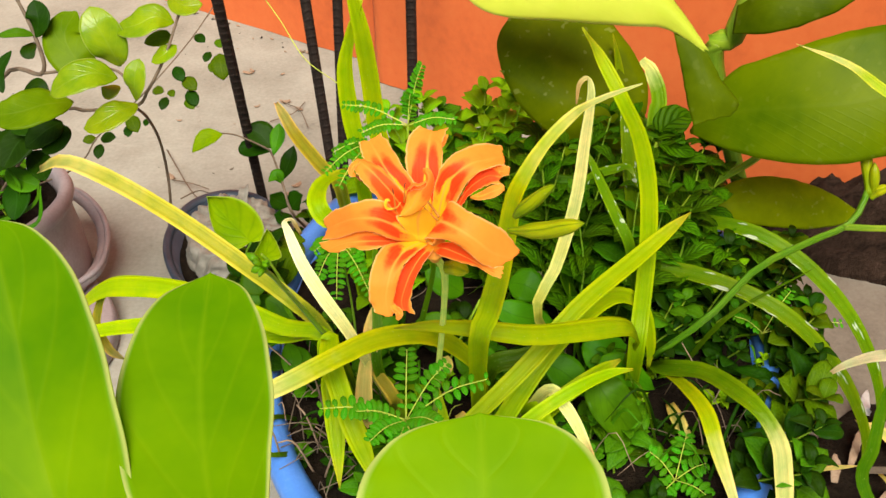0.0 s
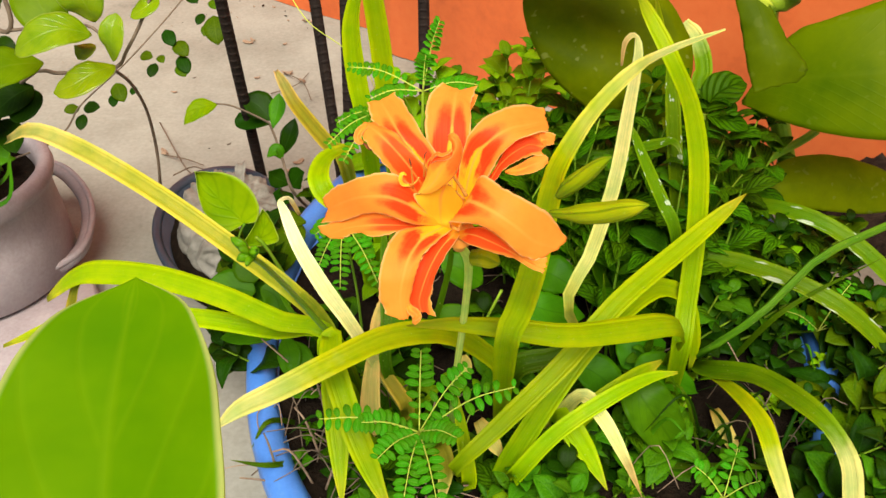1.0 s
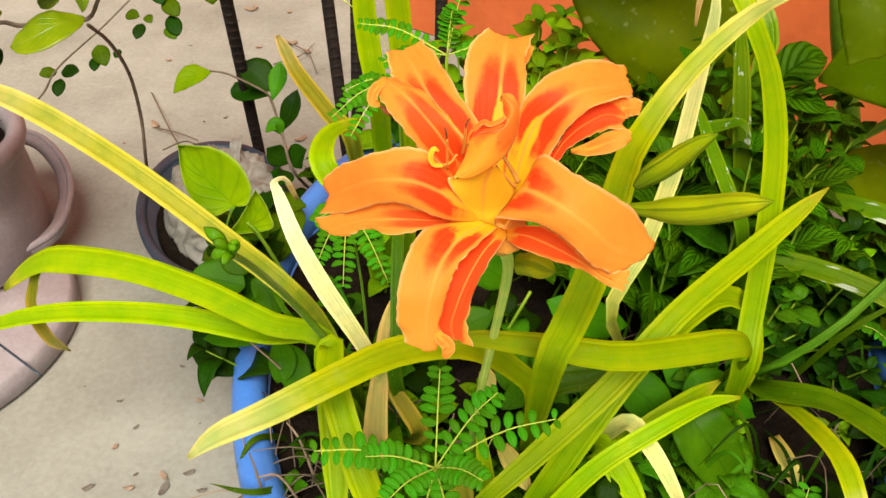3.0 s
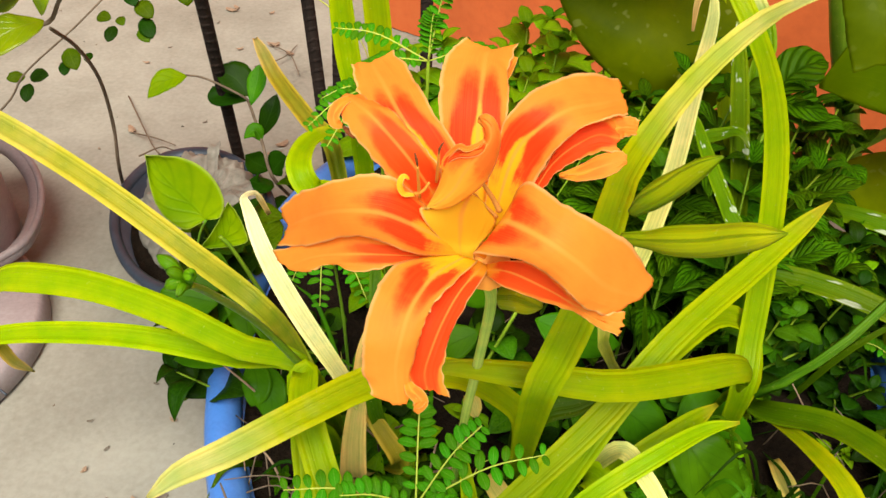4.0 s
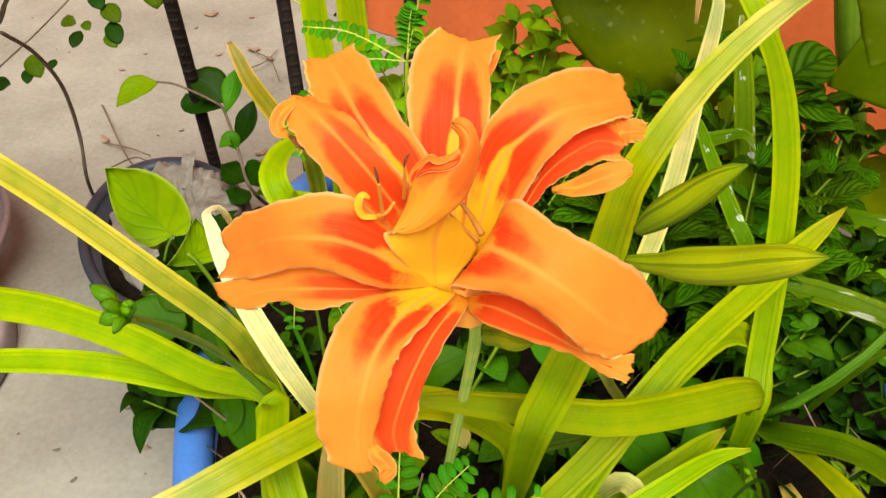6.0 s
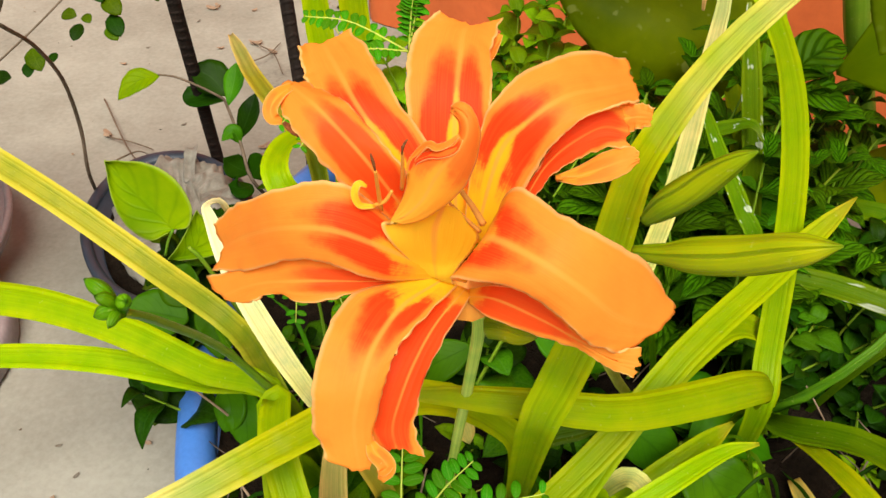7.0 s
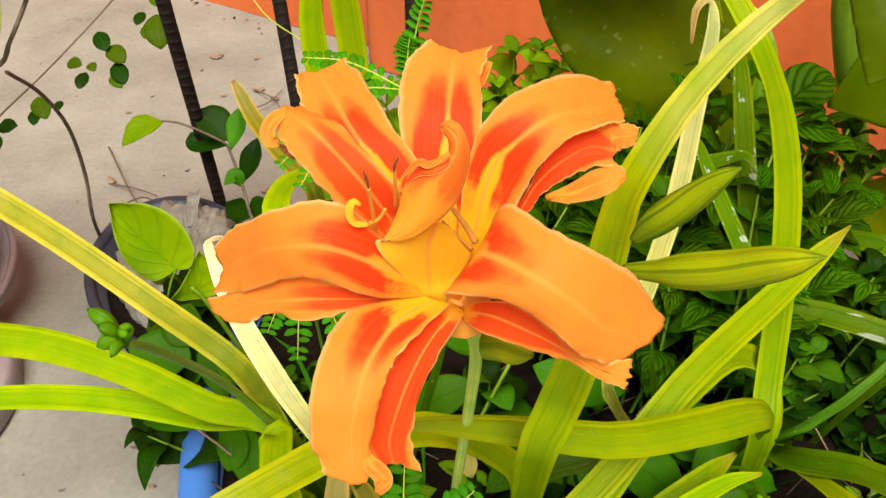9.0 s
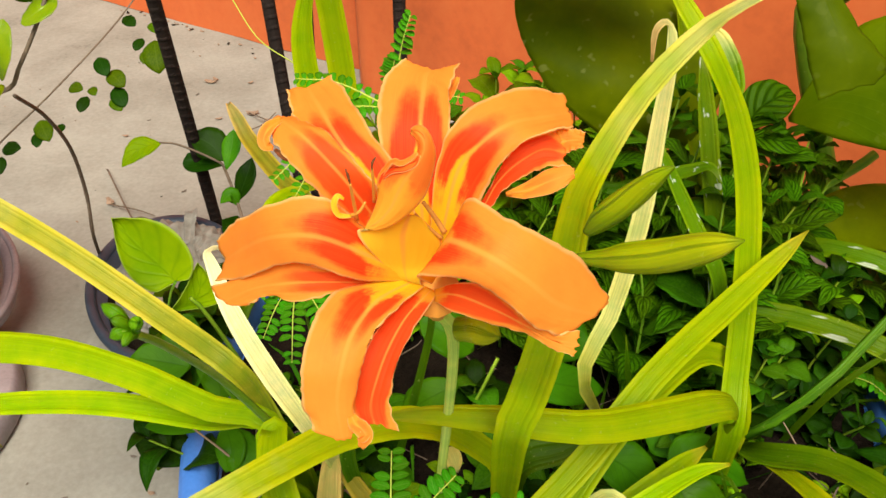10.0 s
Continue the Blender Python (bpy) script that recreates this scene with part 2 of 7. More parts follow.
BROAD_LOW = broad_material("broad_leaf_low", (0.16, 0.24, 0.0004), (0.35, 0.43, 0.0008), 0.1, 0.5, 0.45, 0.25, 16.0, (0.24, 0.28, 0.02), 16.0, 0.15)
WEED = broad_material("weed_leaf_green", (0.036, 0.155, 0.0022), (0.095, 0.28, 0.004), 0.3, 0.3, 0.38, 0.0, 8.0, (0.15, 0.32, 0.05))
# Dark leaf green, deepened further: shade among the weeds is in this colour.
WEED_DARK_SHADED = broad_material("dark_shaded_weed_green", (0.007, 0.03, 0.0004), (0.02, 0.066, 0.001), 0.35, 0.22, 0.42, 0.0, 8.0, (0.035, 0.1, 0.012))
HEART = broad_material("heart_leaf_green", (0.2, 0.37, 0.0012), (0.36, 0.5, 0.002), 0.34, 0.4, 0.42, 0.0, 5.0, (0.15, 0.28, 0.002), 30.0, 0.25, 0.25, 0.45, 6.0)
SHRUB_LIGHT = broad_material("shrub_leaf_light", (0.17, 0.3, 0.002), (0.36, 0.46, 0.003), 0.22, 0.4, 0.24, 0.0, 7.0, (0.4, 0.5, 0.06), 40.0, 0.35, 0.3, 0.35, 9.0, 0.4)
SHRUB_DARK = broad_material("shrub_leaf_deep", (0.09, 0.2, 0.001), (0.2, 0.33, 0.002), 0.2, 0.4, 0.36, 0.0, 7.0, (0.26, 0.38, 0.03), 24.0, 0.2)
OLIVE = broad_material("olive_weed_green", (0.048, 0.108, 0.0006), (0.11, 0.195, 0.001), 0.3, 0.3, 0.45, 0.0, 8.0, (0.2, 0.3, 0.03))
MINT_GREEN = broad_material("mint_leaf_green", (0.038, 0.145, 0.001), (0.115, 0.285, 0.002), 0.68, 0.3, 0.4, 0.0, 6.0, (0.01, 0.05, 0.0005), 24.0, 0.4, 0.0, 1.1, 4.0)
# Paler copy for the leaf's sunlit top, with the light painted in.
BROAD_LIT = broad_material("lit_leaf_green", (0.55, 0.65, 0.04), (0.72, 0.77, 0.1), 0.1, 0.5, 0.45, 0.0, 14.0, (0.6, 0.68, 0.08), 8.0, 0.15, 0.8)
FRESH = broad_material("fresh_weed_green", (0.15, 0.36, 0.002), (0.28, 0.5, 0.003), 0.4, 0.35, 0.4, 0.0, 8.0, (0.32, 0.52, 0.05))
GLOSSY = broad_material("glossy_weed_green", (0.035, 0.15, 0.002), (0.09, 0.27, 0.003), 0.35, 0.33, 0.35, 0.0, 8.0, (0.02, 0.09, 0.002))
FERN = broad_material("leaflet_green", (0.035, 0.22, 0.0015), (0.09, 0.38, 0.003), 0.3, 0.33, 0.4, 0.0, 6.0)
PETAL_TOP = petal_material("petal_long_throat", 0.08, 0.5, 0.7, 1.0, 1.0, 0.35)
PETAL_FAR = petal_material("petal_far", 0.08, 0.44, 0.7, 1.0, 1.0, 0.25)
PETAL_WIDE = petal_material("petal_wide", 0.1, 0.36, 0.72, 1.0, 0.7, 0.12)
PETAL_LOW = petal_material("petal_low", 0.1, 0.3, 0.66, 1.0, 1.0, 0.14)
PETAL_NEAR = petal_material("petal_short_eye", 0.14, 0.26, 0.8, 1.0, 0.6, 0.06)
PETAL_SIDE = petal_material("petal_side", 0.12, 0.42, 0.74, 1.0, 1.0, 0.25)
PETAL_UNDER = petal_material("petal_under", 0.05, 0.5, 0.92, 0.85, 0.4, 0.05)
PETAL_FLANK = petal_material("petal_red_flank", 0.04, 0.95, 0.95, 0.95, 0.5, 0.05)
PETAL_INNER = petal_material("petal_inner", 0.02, 0.5, 0.7, 0.85, 0.5, 0.05)
PETAL_TIP = petal_material("petal_plain_orange", 0.2, 0.5, 0.6, 0.2, 0.2)
PETAL_CURL = petal_material("petal_curl", 0.32, 0.8, 0.9, 0.3, 0.8, 0.12, (1.0, 0.64, 0.06))
PETAL_THROAT = petal_material("petal_throat", 1.3, 1.6, 0.6, 0.0, 1.0, 0.0, (1.0, 0.74, 0.045))
CONCRETE = rough_material("concrete", ((0.25, (0.12, 0.112, 0.085)), (0.4, (0.25, 0.24, 0.192)), (0.58, (0.33, 0.322, 0.263)), (0.8, (0.41, 0.402, 0.335))), 5.0, 0.85, 0.0015, 0.4, 150.0, gloss=0.25)
PAINT = rough_material("orange_wall_paint", ((0.25, (0.48, 0.09, 0.02)), (0.5, (0.66, 0.135, 0.03)), (0.8, (0.72, 0.18, 0.045))), 6.0, 0.6, 0.003, 0.35, 60.0)
RUST = rough_material("dark_rusty_steel", ((0.3, (0.01, 0.007, 0.006)), (0.6, (0.024, 0.016, 0.012)), (0.85, (0.075, 0.045, 0.032))), 60.0, 0.8, 0.001, 0.5, 500.0, 0.0, gloss=0.15)
BLUE = rough_material("blue_plastic", ((0.2, (0.04, 0.15, 0.5)), (0.55, (0.075, 0.24, 0.68)), (0.85, (0.18, 0.36, 0.76))), 14.0, 0.4, 0.001, 0.2, 300.0)
SOIL = rough_material("soil", ((0.35, (0.007, 0.0048, 0.0028)), (0.6, (0.02, 0.0135, 0.008)), (0.85, (0.06, 0.04, 0.024))), 60.0, 0.95, 0.008, 0.9, 300.0, gloss=0.08)
PINK = rough_material("mauve_plastic", ((0.25, (0.21, 0.172, 0.17)), (0.5, (0.32, 0.268, 0.265)), (0.8, (0.45, 0.4, 0.392))), 16.0, 0.55, 0.001, 0.25, 260.0)
BLACKPOT = rough_material("dark_plastic", ((0.3, (0.018, 0.028, 0.04)), (0.7, (0.042, 0.06, 0.084))), 25.0, 0.45, 0.001, 0.2, 300.0)
BAG = rough_material("grey_plastic_bag", ((0.3, (0.14, 0.128, 0.1)), (0.5, (0.235, 0.22, 0.178)), (0.75, (0.36, 0.34, 0.285))), 34.0, 0.5, 0.003, 0.6, 120.0, gloss=0.25)
WHITE_SCRAP = rough_material("white_plastic_scrap", ((0.3, (0.45, 0.44, 0.4)), (0.7, (0.75, 0.74, 0.7))), 40.0, 0.5, 0.002, 0.5, 200.0)
DULL_BROWN = rough_material("dull_brown", ((0.25, (0.1, 0.08, 0.058)), (0.5, (0.17, 0.145, 0.11)), (0.8, (0.25, 0.225, 0.175))), 9.0, 0.9, 0.002, 0.5, 180.0, gloss=0.25)
COMPOST = rough_material("compost", ((0.35, (0.012, 0.007, 0.004)), (0.6, (0.045, 0.026, 0.017)), (0.85, (0.12, 0.075, 0.05))), 50.0, 0.95, 0.01, 1.0, 260.0, gloss=0.1)
BARK = rough_material("brown_twig", ((0.3, (0.1, 0.07, 0.045)), (0.7, (0.24, 0.18, 0.12))), 60.0, 0.8, 0.001, 0.5, 400.0, gloss=0.25)
LITTER = rough_material("dry_litter", ((0.3, (0.2, 0.12, 0.07)), (0.7, (0.45, 0.33, 0.22))), 60.0, 0.85, 0.001, 0.4, 400.0, gloss=0.25)
PALE = rough_material("pale_rib", ((0.3, (0.42, 0.55, 0.05)), (0.7, (0.58, 0.66, 0.09))), 60.0, 0.6, 0.0005, 0.2, 400.0)
ANTHER = rough_material("brown_anther", ((0.3, (0.1, 0.035, 0.015)), (0.7, (0.3, 0.12, 0.04))), 900.0, 0.9, 0.0005, 0.4, 900.0, gloss=0.05)
# Orange stamens browned by the throat's shade, which is put into this colour.
STAMEN_SHADED = rough_material("shaded_stamen", ((0.3, (0.5, 0.22, 0.04)), (0.7, (0.68, 0.34, 0.07))), 300.0, 0.6, 0.0005, 0.2, 400.0, gloss=0.1)
PALE_STEM = strap_material("pale_scape", (0.68, 0.84, 0.16), (0.9, 0.97, 0.34), (0.75, 0.88, 0.2), 0.9, 0.4, 0.45)
FLOWERTUBE = rough_material("orange_tube", ((0.3, (0.72, 0.25, 0.03)), (0.7, (0.85, 0.4, 0.05))), 60.0, 0.5, 0.0005, 0.2, 400.0)


# ---------- building helpers ----------
def thing(name, label, category, group="", at=(0, 0, 0)):
    ob = new(name)
    ob.location = at
    return tagged(ob, label, category, group)


def attach(ob, parent):
    """Parents ob, which keeps its own coordinates as world coordinates."""
    ob.parent = parent
    ob.matrix_parent_inverse = Matrix.Translation(-Vector(parent.location))
    return ob


def mesh_of(name, verts, faces, mat, uvs=None, smooth=True):
    me = bpy.data.meshes.new(name)
    me.from_pydata(verts, [], faces)
    if uvs is not None:
        lay = me.uv_layers.new(name="uv")
        for loop in me.loops:
            lay.data[loop.index].uv = uvs[loop.vertex_index]
    if smooth:
        me.polygons.foreach_set("use_smooth", [True] * len(me.polygons))
    me.materials.append(mat)
    me.update()
    return me


def part(name, me, parent, label=""):
    ob = new(name, me)
    if parent is not None:
        attach(ob, parent)
    return tagged(ob, label)


def smooth_line(pts, count):
    """Even samples of a Catmull-Rom curve through the points."""
    p = [Vector(q) for q in pts]
    p = [2 * p[0] - p[1], *p, 2 * p[-1] - p[-2]]
    out = []
    for i in range(count):
        s = i / (count - 1) * (len(p) - 3)
        k = min(int(s), len(p) - 4)
        t = s - k
        a, b, c, d = p[k : k + 4]
        out.append(0.5 * (2 * b + (c - a) * t + (2 * a - 5 * b + 4 * c - d) * t * t + (3 * b - a - 3 * c + d) * t ** 3))
    return out


def along(values, s):
    """A smooth curve through evenly spaced values, never below nought."""
    x = s * (len(values) - 1)
    k = min(int(x), len(values) - 2)
    f = x - k
    b, c = values[k], values[k + 1]
    a = values[k - 1] if k else 2 * b - c
    d = values[k + 2] if k + 2 < len(values) else 2 * c - b
    return max(0.0, 0.5 * (2 * b + (c - a) * f + (2 * a - 5 * b + 4 * c - d) * f * f + (3 * b - a - 3 * c + d) * f ** 3))


STRAP_SHAPE = (0.62, 0.85, 1.0, 1.0, 0.95, 0.78, 0.46, 0.04)
OVATE = (0.05, 0.48, 0.83, 1.0, 0.96, 0.76, 0.44, 0.02)
OVAL_TIP = (0.05, 0.42, 0.68, 0.85, 0.96, 1.0, 1.0, 0.95, 0.85, 0.7, 0.48, 0.04)
OVAL = (0.05, 0.6, 0.88, 1.0, 1.0, 0.88, 0.6, 0.05)


def sheet(pts, half, mat, shape=STRAP_SHAPE, face=(0, -0.55, 0.83), fold=0.25, wave=0.0, waves=5.0, roll=0.0, count=26, across=6, thick=0.0005, seed=0, crimp=0.0, ruffle=0.0):
    """A leaf or petal: a thin closed skin along a curve, folded at the midrib and waved at the edge."""
    line = smooth_line(pts, count)
    face = Vector(face).normalized()
    rnd = random.Random(seed)
    ph = [rnd.uniform(0, 6.28) for _ in range(4)]
    verts, uvs, faces = [], [], []
    for layer in (0, 1):
        for i, p in enumerate(line):
            s = i / (count - 1)
            t = (line[min(i + 1, count - 1)] - line[max(i - 1, 0)]).normalized()
            side = t.cross(face)
            side = side.normalized() if side.length > 1e-4 else Vector((1, 0, 0))
            up = side.cross(t)
            a = radians(roll) * s
            side, up = side * math.cos(a) + up * math.sin(a), up * math.cos(a) - side * math.sin(a)
            w = half * along(shape, s)
            for j in range(across + 1):
                u = 2 * j / across - 1
                lift = fold * w * abs(u) ** 1.3
                e = abs(u) ** 2.5
                k = 0 if u < 0 else 1
                lift += wave * half * e * math.sin(waves * 6.28 * s + ph[k]) * min(1, 3 * s)
                lift += ruffle * half * e * (noise.noise((s * 9, 5.0 * k + seed, 0.5)) + 0.3 * noise.noise((s * 24, 5.0 * k + seed, 2.5))) * min(1, 2 * s) * abs(u) ** 3
                out = 1 + crimp * e * (2.0 * noise.noise((s * 11, 3.0 * k + seed, 7.5)) + 0.6 * noise.noise((s * 30, 3.0 * k + seed, 3.5))) * (0.5 + s)
                end = 4.0 * crimp * half * noise.noise((u * 2.6, seed + 0.5, 1.5)) * max(0.0, 5 * s - 4) ** 2
                verts.append(p + side * (w * u * out) + up * (lift - layer * thick) + t * end)
                uvs.append((j / across, s))
    row = across + 1
    half_n = count * row
    for i in range(count - 1):
        for j in range(across):
            a = i * row + j
            faces.append((a, a + 1, a + row + 1, a + row))
            faces.append((half_n + a, half_n + a + row, half_n + a + row + 1, half_n + a + 1))
    for i in range(count - 1):
        for j in (0, across):
            a = i * row + j
            q = (a, a + row, half_n + a + row, half_n + a)
            faces.append(q if j == 0 else q[::-1])
    for i in (0, count - 1):
        for j in range(across):
            a = i * row + j
            q = (a, half_n + a, half_n + a + 1, a + 1)
            faces.append(q if i == 0 else q[::-1])
    return mesh_of("leaf", verts, faces, mat, uvs)


def loft(left, mid, right, mat, seed, count=64, across=20, thick=0.0006, crimp=1.0, ruffle=1.0):
    """A closed skin between two edges and a midrib, with a frilled rim."""
    rows = list(zip(smooth_line(left, count), smooth_line(mid, count), smooth_line(right, count)))
    grid = []
    for i, (a, m, b) in enumerate(rows):
        s = i / (count - 1)
        reach = rows[min(i + 1, count - 1)][1] - rows[max(i - 1, 0)][1]
        way = reach.normalized()
        out = way.cross(b - a)
        out = out.normalized() if out.length > 1e-9 else Vector((0, -0.6, 0.8))
        line = []
        for j in range(across + 1):
            u = 2 * j / across - 1
            p = m + (b - a) * (u / 2) + ((a + b) / 2 - m) * u * u
            rim, k = abs(u) ** 4, 0 if u < 0 else 1
            lift = noise.noise((s * 8, 5.0 * k + seed, 0.5)) + 0.5 * noise.noise((s * 19, 5.0 * k + seed, 2.5))
            crest = (0.5 + 0.5 * s) * min(1.0, 4 * s)
            p = p + out * (ruffle * 0.0013 * rim * lift * crest + 0.00022 * noise.noise((u * 7, s * 3.0, seed)))
            wide = noise.noise((s * 13, 3.0 * k + seed, 7.5)) + 0.7 * noise.noise((s * 31, 3.0 * k + seed, 3.5))
            p = p + (b - a).normalized() * ((1 if u > 0 else -1) * crimp * 0.0007 * rim * wide * crest)
            p = p + way * (crimp * 0.0016 * (noise.noise((u * 3.1, seed + 0.5, 1.5)) + 0.5 * noise.noise((u * 8, seed + 0.5, 4.5))) * max(0.0, 5 * s - 4) ** 2)
            line.append(p)
        grid.append(line)
    verts, uvs, faces = [], [], []
    row, total = across + 1, count * (across + 1)
    for layer in (0, 1):
        for i in range(count):
            for j in range(row):
                du = grid[i][min(j + 1, across)] - grid[i][max(j - 1, 0)]
                dv = grid[min(i + 1, count - 1)][j] - grid[max(i - 1, 0)][j]
                nrm = dv.cross(du)
                nrm = nrm.normalized() if nrm.length > 1e-12 else Vector((0, -0.6, 0.8))
                verts.append(grid[i][j] - nrm * (layer * thick))
                uvs.append((j / across, i / (count - 1)))
    for i in range(count - 1):
        for j in range(across):
            a = i * row + j
            faces.append((a, a + 1, a + row + 1, a + row))
            faces.append((total + a, total + a + row, total + a + row + 1, total + a + 1))
        for j in (0, across):
            a = i * row + j
            q = (a, a + row, total + a + row, total + a)
            faces.append(q if j == 0 else q[::-1])
    for i in (0, count - 1):
        for j in range(across):
            a = i * row + j
            q = (a, total + a, total + a + 1, a + 1)
            faces.append(q if i == 0 else q[::-1])
    return mesh_of("loft", verts, faces, mat, uvs)


def tube(pts, radii, mat, count=18, around=8, lobes=0.0):
    """A round stem, twig or bud along a curve."""
    line = smooth_line(pts, count) if len(pts) > 2 or count > 2 else [Vector(p) for p in pts]
    verts, uvs, faces = [], [], []
    ref = Vector((0.31, 0.22, 0.92))
    for i, p in enumerate(line):
        s = i / (count - 1)
        t = (line[min(i + 1, count - 1)] - line[max(i - 1, 0)]).normalized()
        a = t.cross(ref).normalized()
        b = t.cross(a)
        r = along(radii, s) if len(radii) > 1 else radii[0]
        for j in range(around):
            g = 6.28318 * j / around
            k = r * (1 + lobes * (abs(math.cos(1.5 * g)) - 0.6))
            verts.append(p + (a * math.cos(g) + b * math.sin(g)) * k)
            uvs.append((j / around, s))
    for i in range(count - 1):
        for j in range(around):
            k = (j + 1) % around
            faces.append((i * around + j, i * around + k, (i + 1) * around + k, (i + 1) * around + j))
    faces.append(tuple(range(around))[::-1])
    faces.append(tuple((count - 1) * around + j for j in range(around)))
    return mesh_of("tube", verts, faces, mat, uvs)


def lathe(profile, mat, around=64, wobble=0.0, scale=(1, 1), seed=0):
    """A turned body from (radius, height) pairs, closed along its profile."""
    verts, faces = [], []
    n = len(profile)
    for j in range(around):
        g = 6.28318 * j / around
        k = 1 + wobble * math.sin(3 * g + seed) + wobble * 0.6 * math.sin(7 * g + 2 * seed)
        for r, z in profile:
            verts.append((r * k * math.cos(g) * scale[0], r * k * math.sin(g) * scale[1], z))
    for j in range(around):
        k = (j + 1) % around
        for i in range(n):
            m = (i + 1) % n
            if profile[i][0] < 1e-6 and profile[m][0] < 1e-6:
                continue
            faces.append((j * n + i, k * n + i, k * n + m, j * n + m))
    me = mesh_of("turned", verts, faces, mat)
    bm = bmesh.new()
    bm.from_mesh(me)
    bmesh.ops.remove_doubles(bm, verts=bm.verts, dist=1e-5)
    bmesh.ops.recalc_face_normals(bm, faces=bm.faces)
    bm.to_mesh(me)
    bm.free()
    return me


# ---------- ground and wall ----------
def ground():
    verts, faces = [], []
    n = 60
    for j in range(n + 1):
        for i in range(n + 1):
            a, b = 2 * i / n - 1, 2 * j / n - 1
            x = -0.2 + 1.6 * a + 58 * a ** 7
            y = 1.0 + 1.6 * b + 58 * b ** 7
            z = 0.002 * noise.noise((x * 3, y * 3, 0)) if abs(a) < 0.8 and abs(b) < 0.8 else 0.0
            verts.append((x, y, z - 0.001))
    for j in range(n):
        for i in range(n):
            k = j * (n + 1) + i
            faces.append((k, k + 1, k + n + 2, k + n + 1))
    tagged(new("ground", mesh_of("ground", verts, faces, CONCRETE)), "pale grey concrete yard floor with dust and stains", "ground", kind="structure")


ground()
WALL_A, WALL_B, WALL_C = Vector((-3.4, 4.09, 0)), Vector((-0.185, 1.655, 0)), Vector((0.95, 0.914, 0))


def wall_run(name, a, b, height, proud, label):
    """A painted masonry run from a to b, with an uneven face and rounded ends."""
    d = (b - a).normalized()
    out = Vector((d.y, -d.x, 0))
    if out.y > 0:
        out = -out
    length = (b - a).length
    nx, nz = 90, 24
    verts, faces = [], []
    for j in range(nz + 1):
        for i in range(nx + 1):
            s, z = i / nx, height * (j / nz) ** 1.5
            p = a + d * (s * length)
            edge = min(s, 1 - s) * length
            bulge = 0.004 * noise.noise((p.x * 9, p.y * 9, z * 9)) + 0.006 * noise.noise((p.x * 2, p.y * 2, z * 2))
            bulge -= 0.012 * max(0, 1 - edge / 0.012) ** 2
            bulge += 0.004 * noise.noise((p.x * 40, z * 30, 3)) * max(0, 1 - z / 0.03)
            verts.append(p + out * (proud + bulge) + Vector((0, 0, z)))
    row = nx + 1
    for j in range(nz):
        for i in range(nx):
            k = j * row + i
            faces.append((k, k + 1, k + row + 1, k + row))
    base = len(verts)
    for i in (0, nx):
        for j in (0, nz):
            v = verts[j * row + i]
            verts.append(v - out * 0.18)
    faces += [tuple(j * row for j in range(nz + 1)) + (base + 1, base), tuple(j * row + nx for j in range(nz, -1, -1)) + (base + 2, base + 3)]
    faces += [(base, base + 1, base + 3, base + 2), tuple(nz * row + i for i in range(nx + 1)) + (base + 3, base + 1)]
    return tagged(new(name, mesh_of("wall", verts, faces, PAINT)), label, "wall", kind="structure")


WALL_L = Vector((-0.193, 1.722, 0))
wall_run("wall_left_run", Vector((-3.585, 3.841, 0)), WALL_L + (WALL_L - Vector((-3.585, 3.841, 0))).normalized() * 0.05, 2.2, 0.0, "orange painted plaster wall, worn along its foot")
wall_run("wall_right_run", Vector((-0.172, 1.651, 0)), WALL_C, 2.2, 0.012, "orange painted plaster wall standing slightly proud")


wall_run("wall_rear_run", Vector((0.5, 2.6, 0)), Vector((4.5, 1.4, 0)), 2.2, 0.0, "plain orange painted wall further back")


# ---------- steel bars ----------
def steel_bar(foot, top, radius):
    """A ribbed reinforcing bar: round core, two long ridges and slanting ribs."""
    foot, top = Vector(foot), Vector(top)
    length = (top - foot).length
    me_v, me_f = [], []
    around, step = 12, 0.0016
    rows = int(length / step)
    for i in range(rows + 1):
        z = i * length / rows
        for j in range(around):
            g = 6.28318 * j / around
            k = ((z - 0.0045 * abs(math.sin(g))) / 0.0115) % 1
            r = radius * (1 + (0.13 if k < 0.28 else 0.0) * abs(math.sin(g)) ** 0.5 + (0.1 if j in (0, 6) else 0))
            me_v.append((r * math.cos(g), r * math.sin(g), z))
    for i in range(rows):
        for j in range(around):
            k = (j + 1) % around
            me_f.append((i * around + j, i * around + k, (i + 1) * around + k, (i + 1) * around + j))
    me_f.append(tuple(range(around))[::-1])
    me_f.append(tuple(rows * around + j for j in range(around)))
    ob = new("steel_bar", mesh_of("bar", me_v, me_f, RUST, None, False))
    ob.matrix_world = Matrix.Translation(foot) @ (top - foot).to_track_quat("Z", "Y").to_matrix().to_4x4()
    return tagged(ob, "dark rusty ribbed steel reinforcing bar standing upright", "steel bar", "reinforcing bars")


def bar_through(a, b, ground_z=0.0, top_z=1.25, radius=0.0066):
    a, b = Vector(a), Vector(b)
    d = (b - a) / (b.z - a.z)
    return steel_bar(a + d * (ground_z - a.z), a + d * (top_z - a.z), radius)


bar_through((-0.2991, 1.1800, 0.0), (-0.2812, 1.0664, 0.4))
bar_through((-0.1735, 1.1193, 0.1202), (-0.1931, 1.1602, 0.3574))
bar_through((-0.1622, 1.1529, 0.1138), (-0.1558, 1.1909, 0.3451))
bar_through((-0.0752, 1.3566, 0.0934), (-0.0742, 1.3876, 0.2663), 0.0, 1.25, 0.0078)


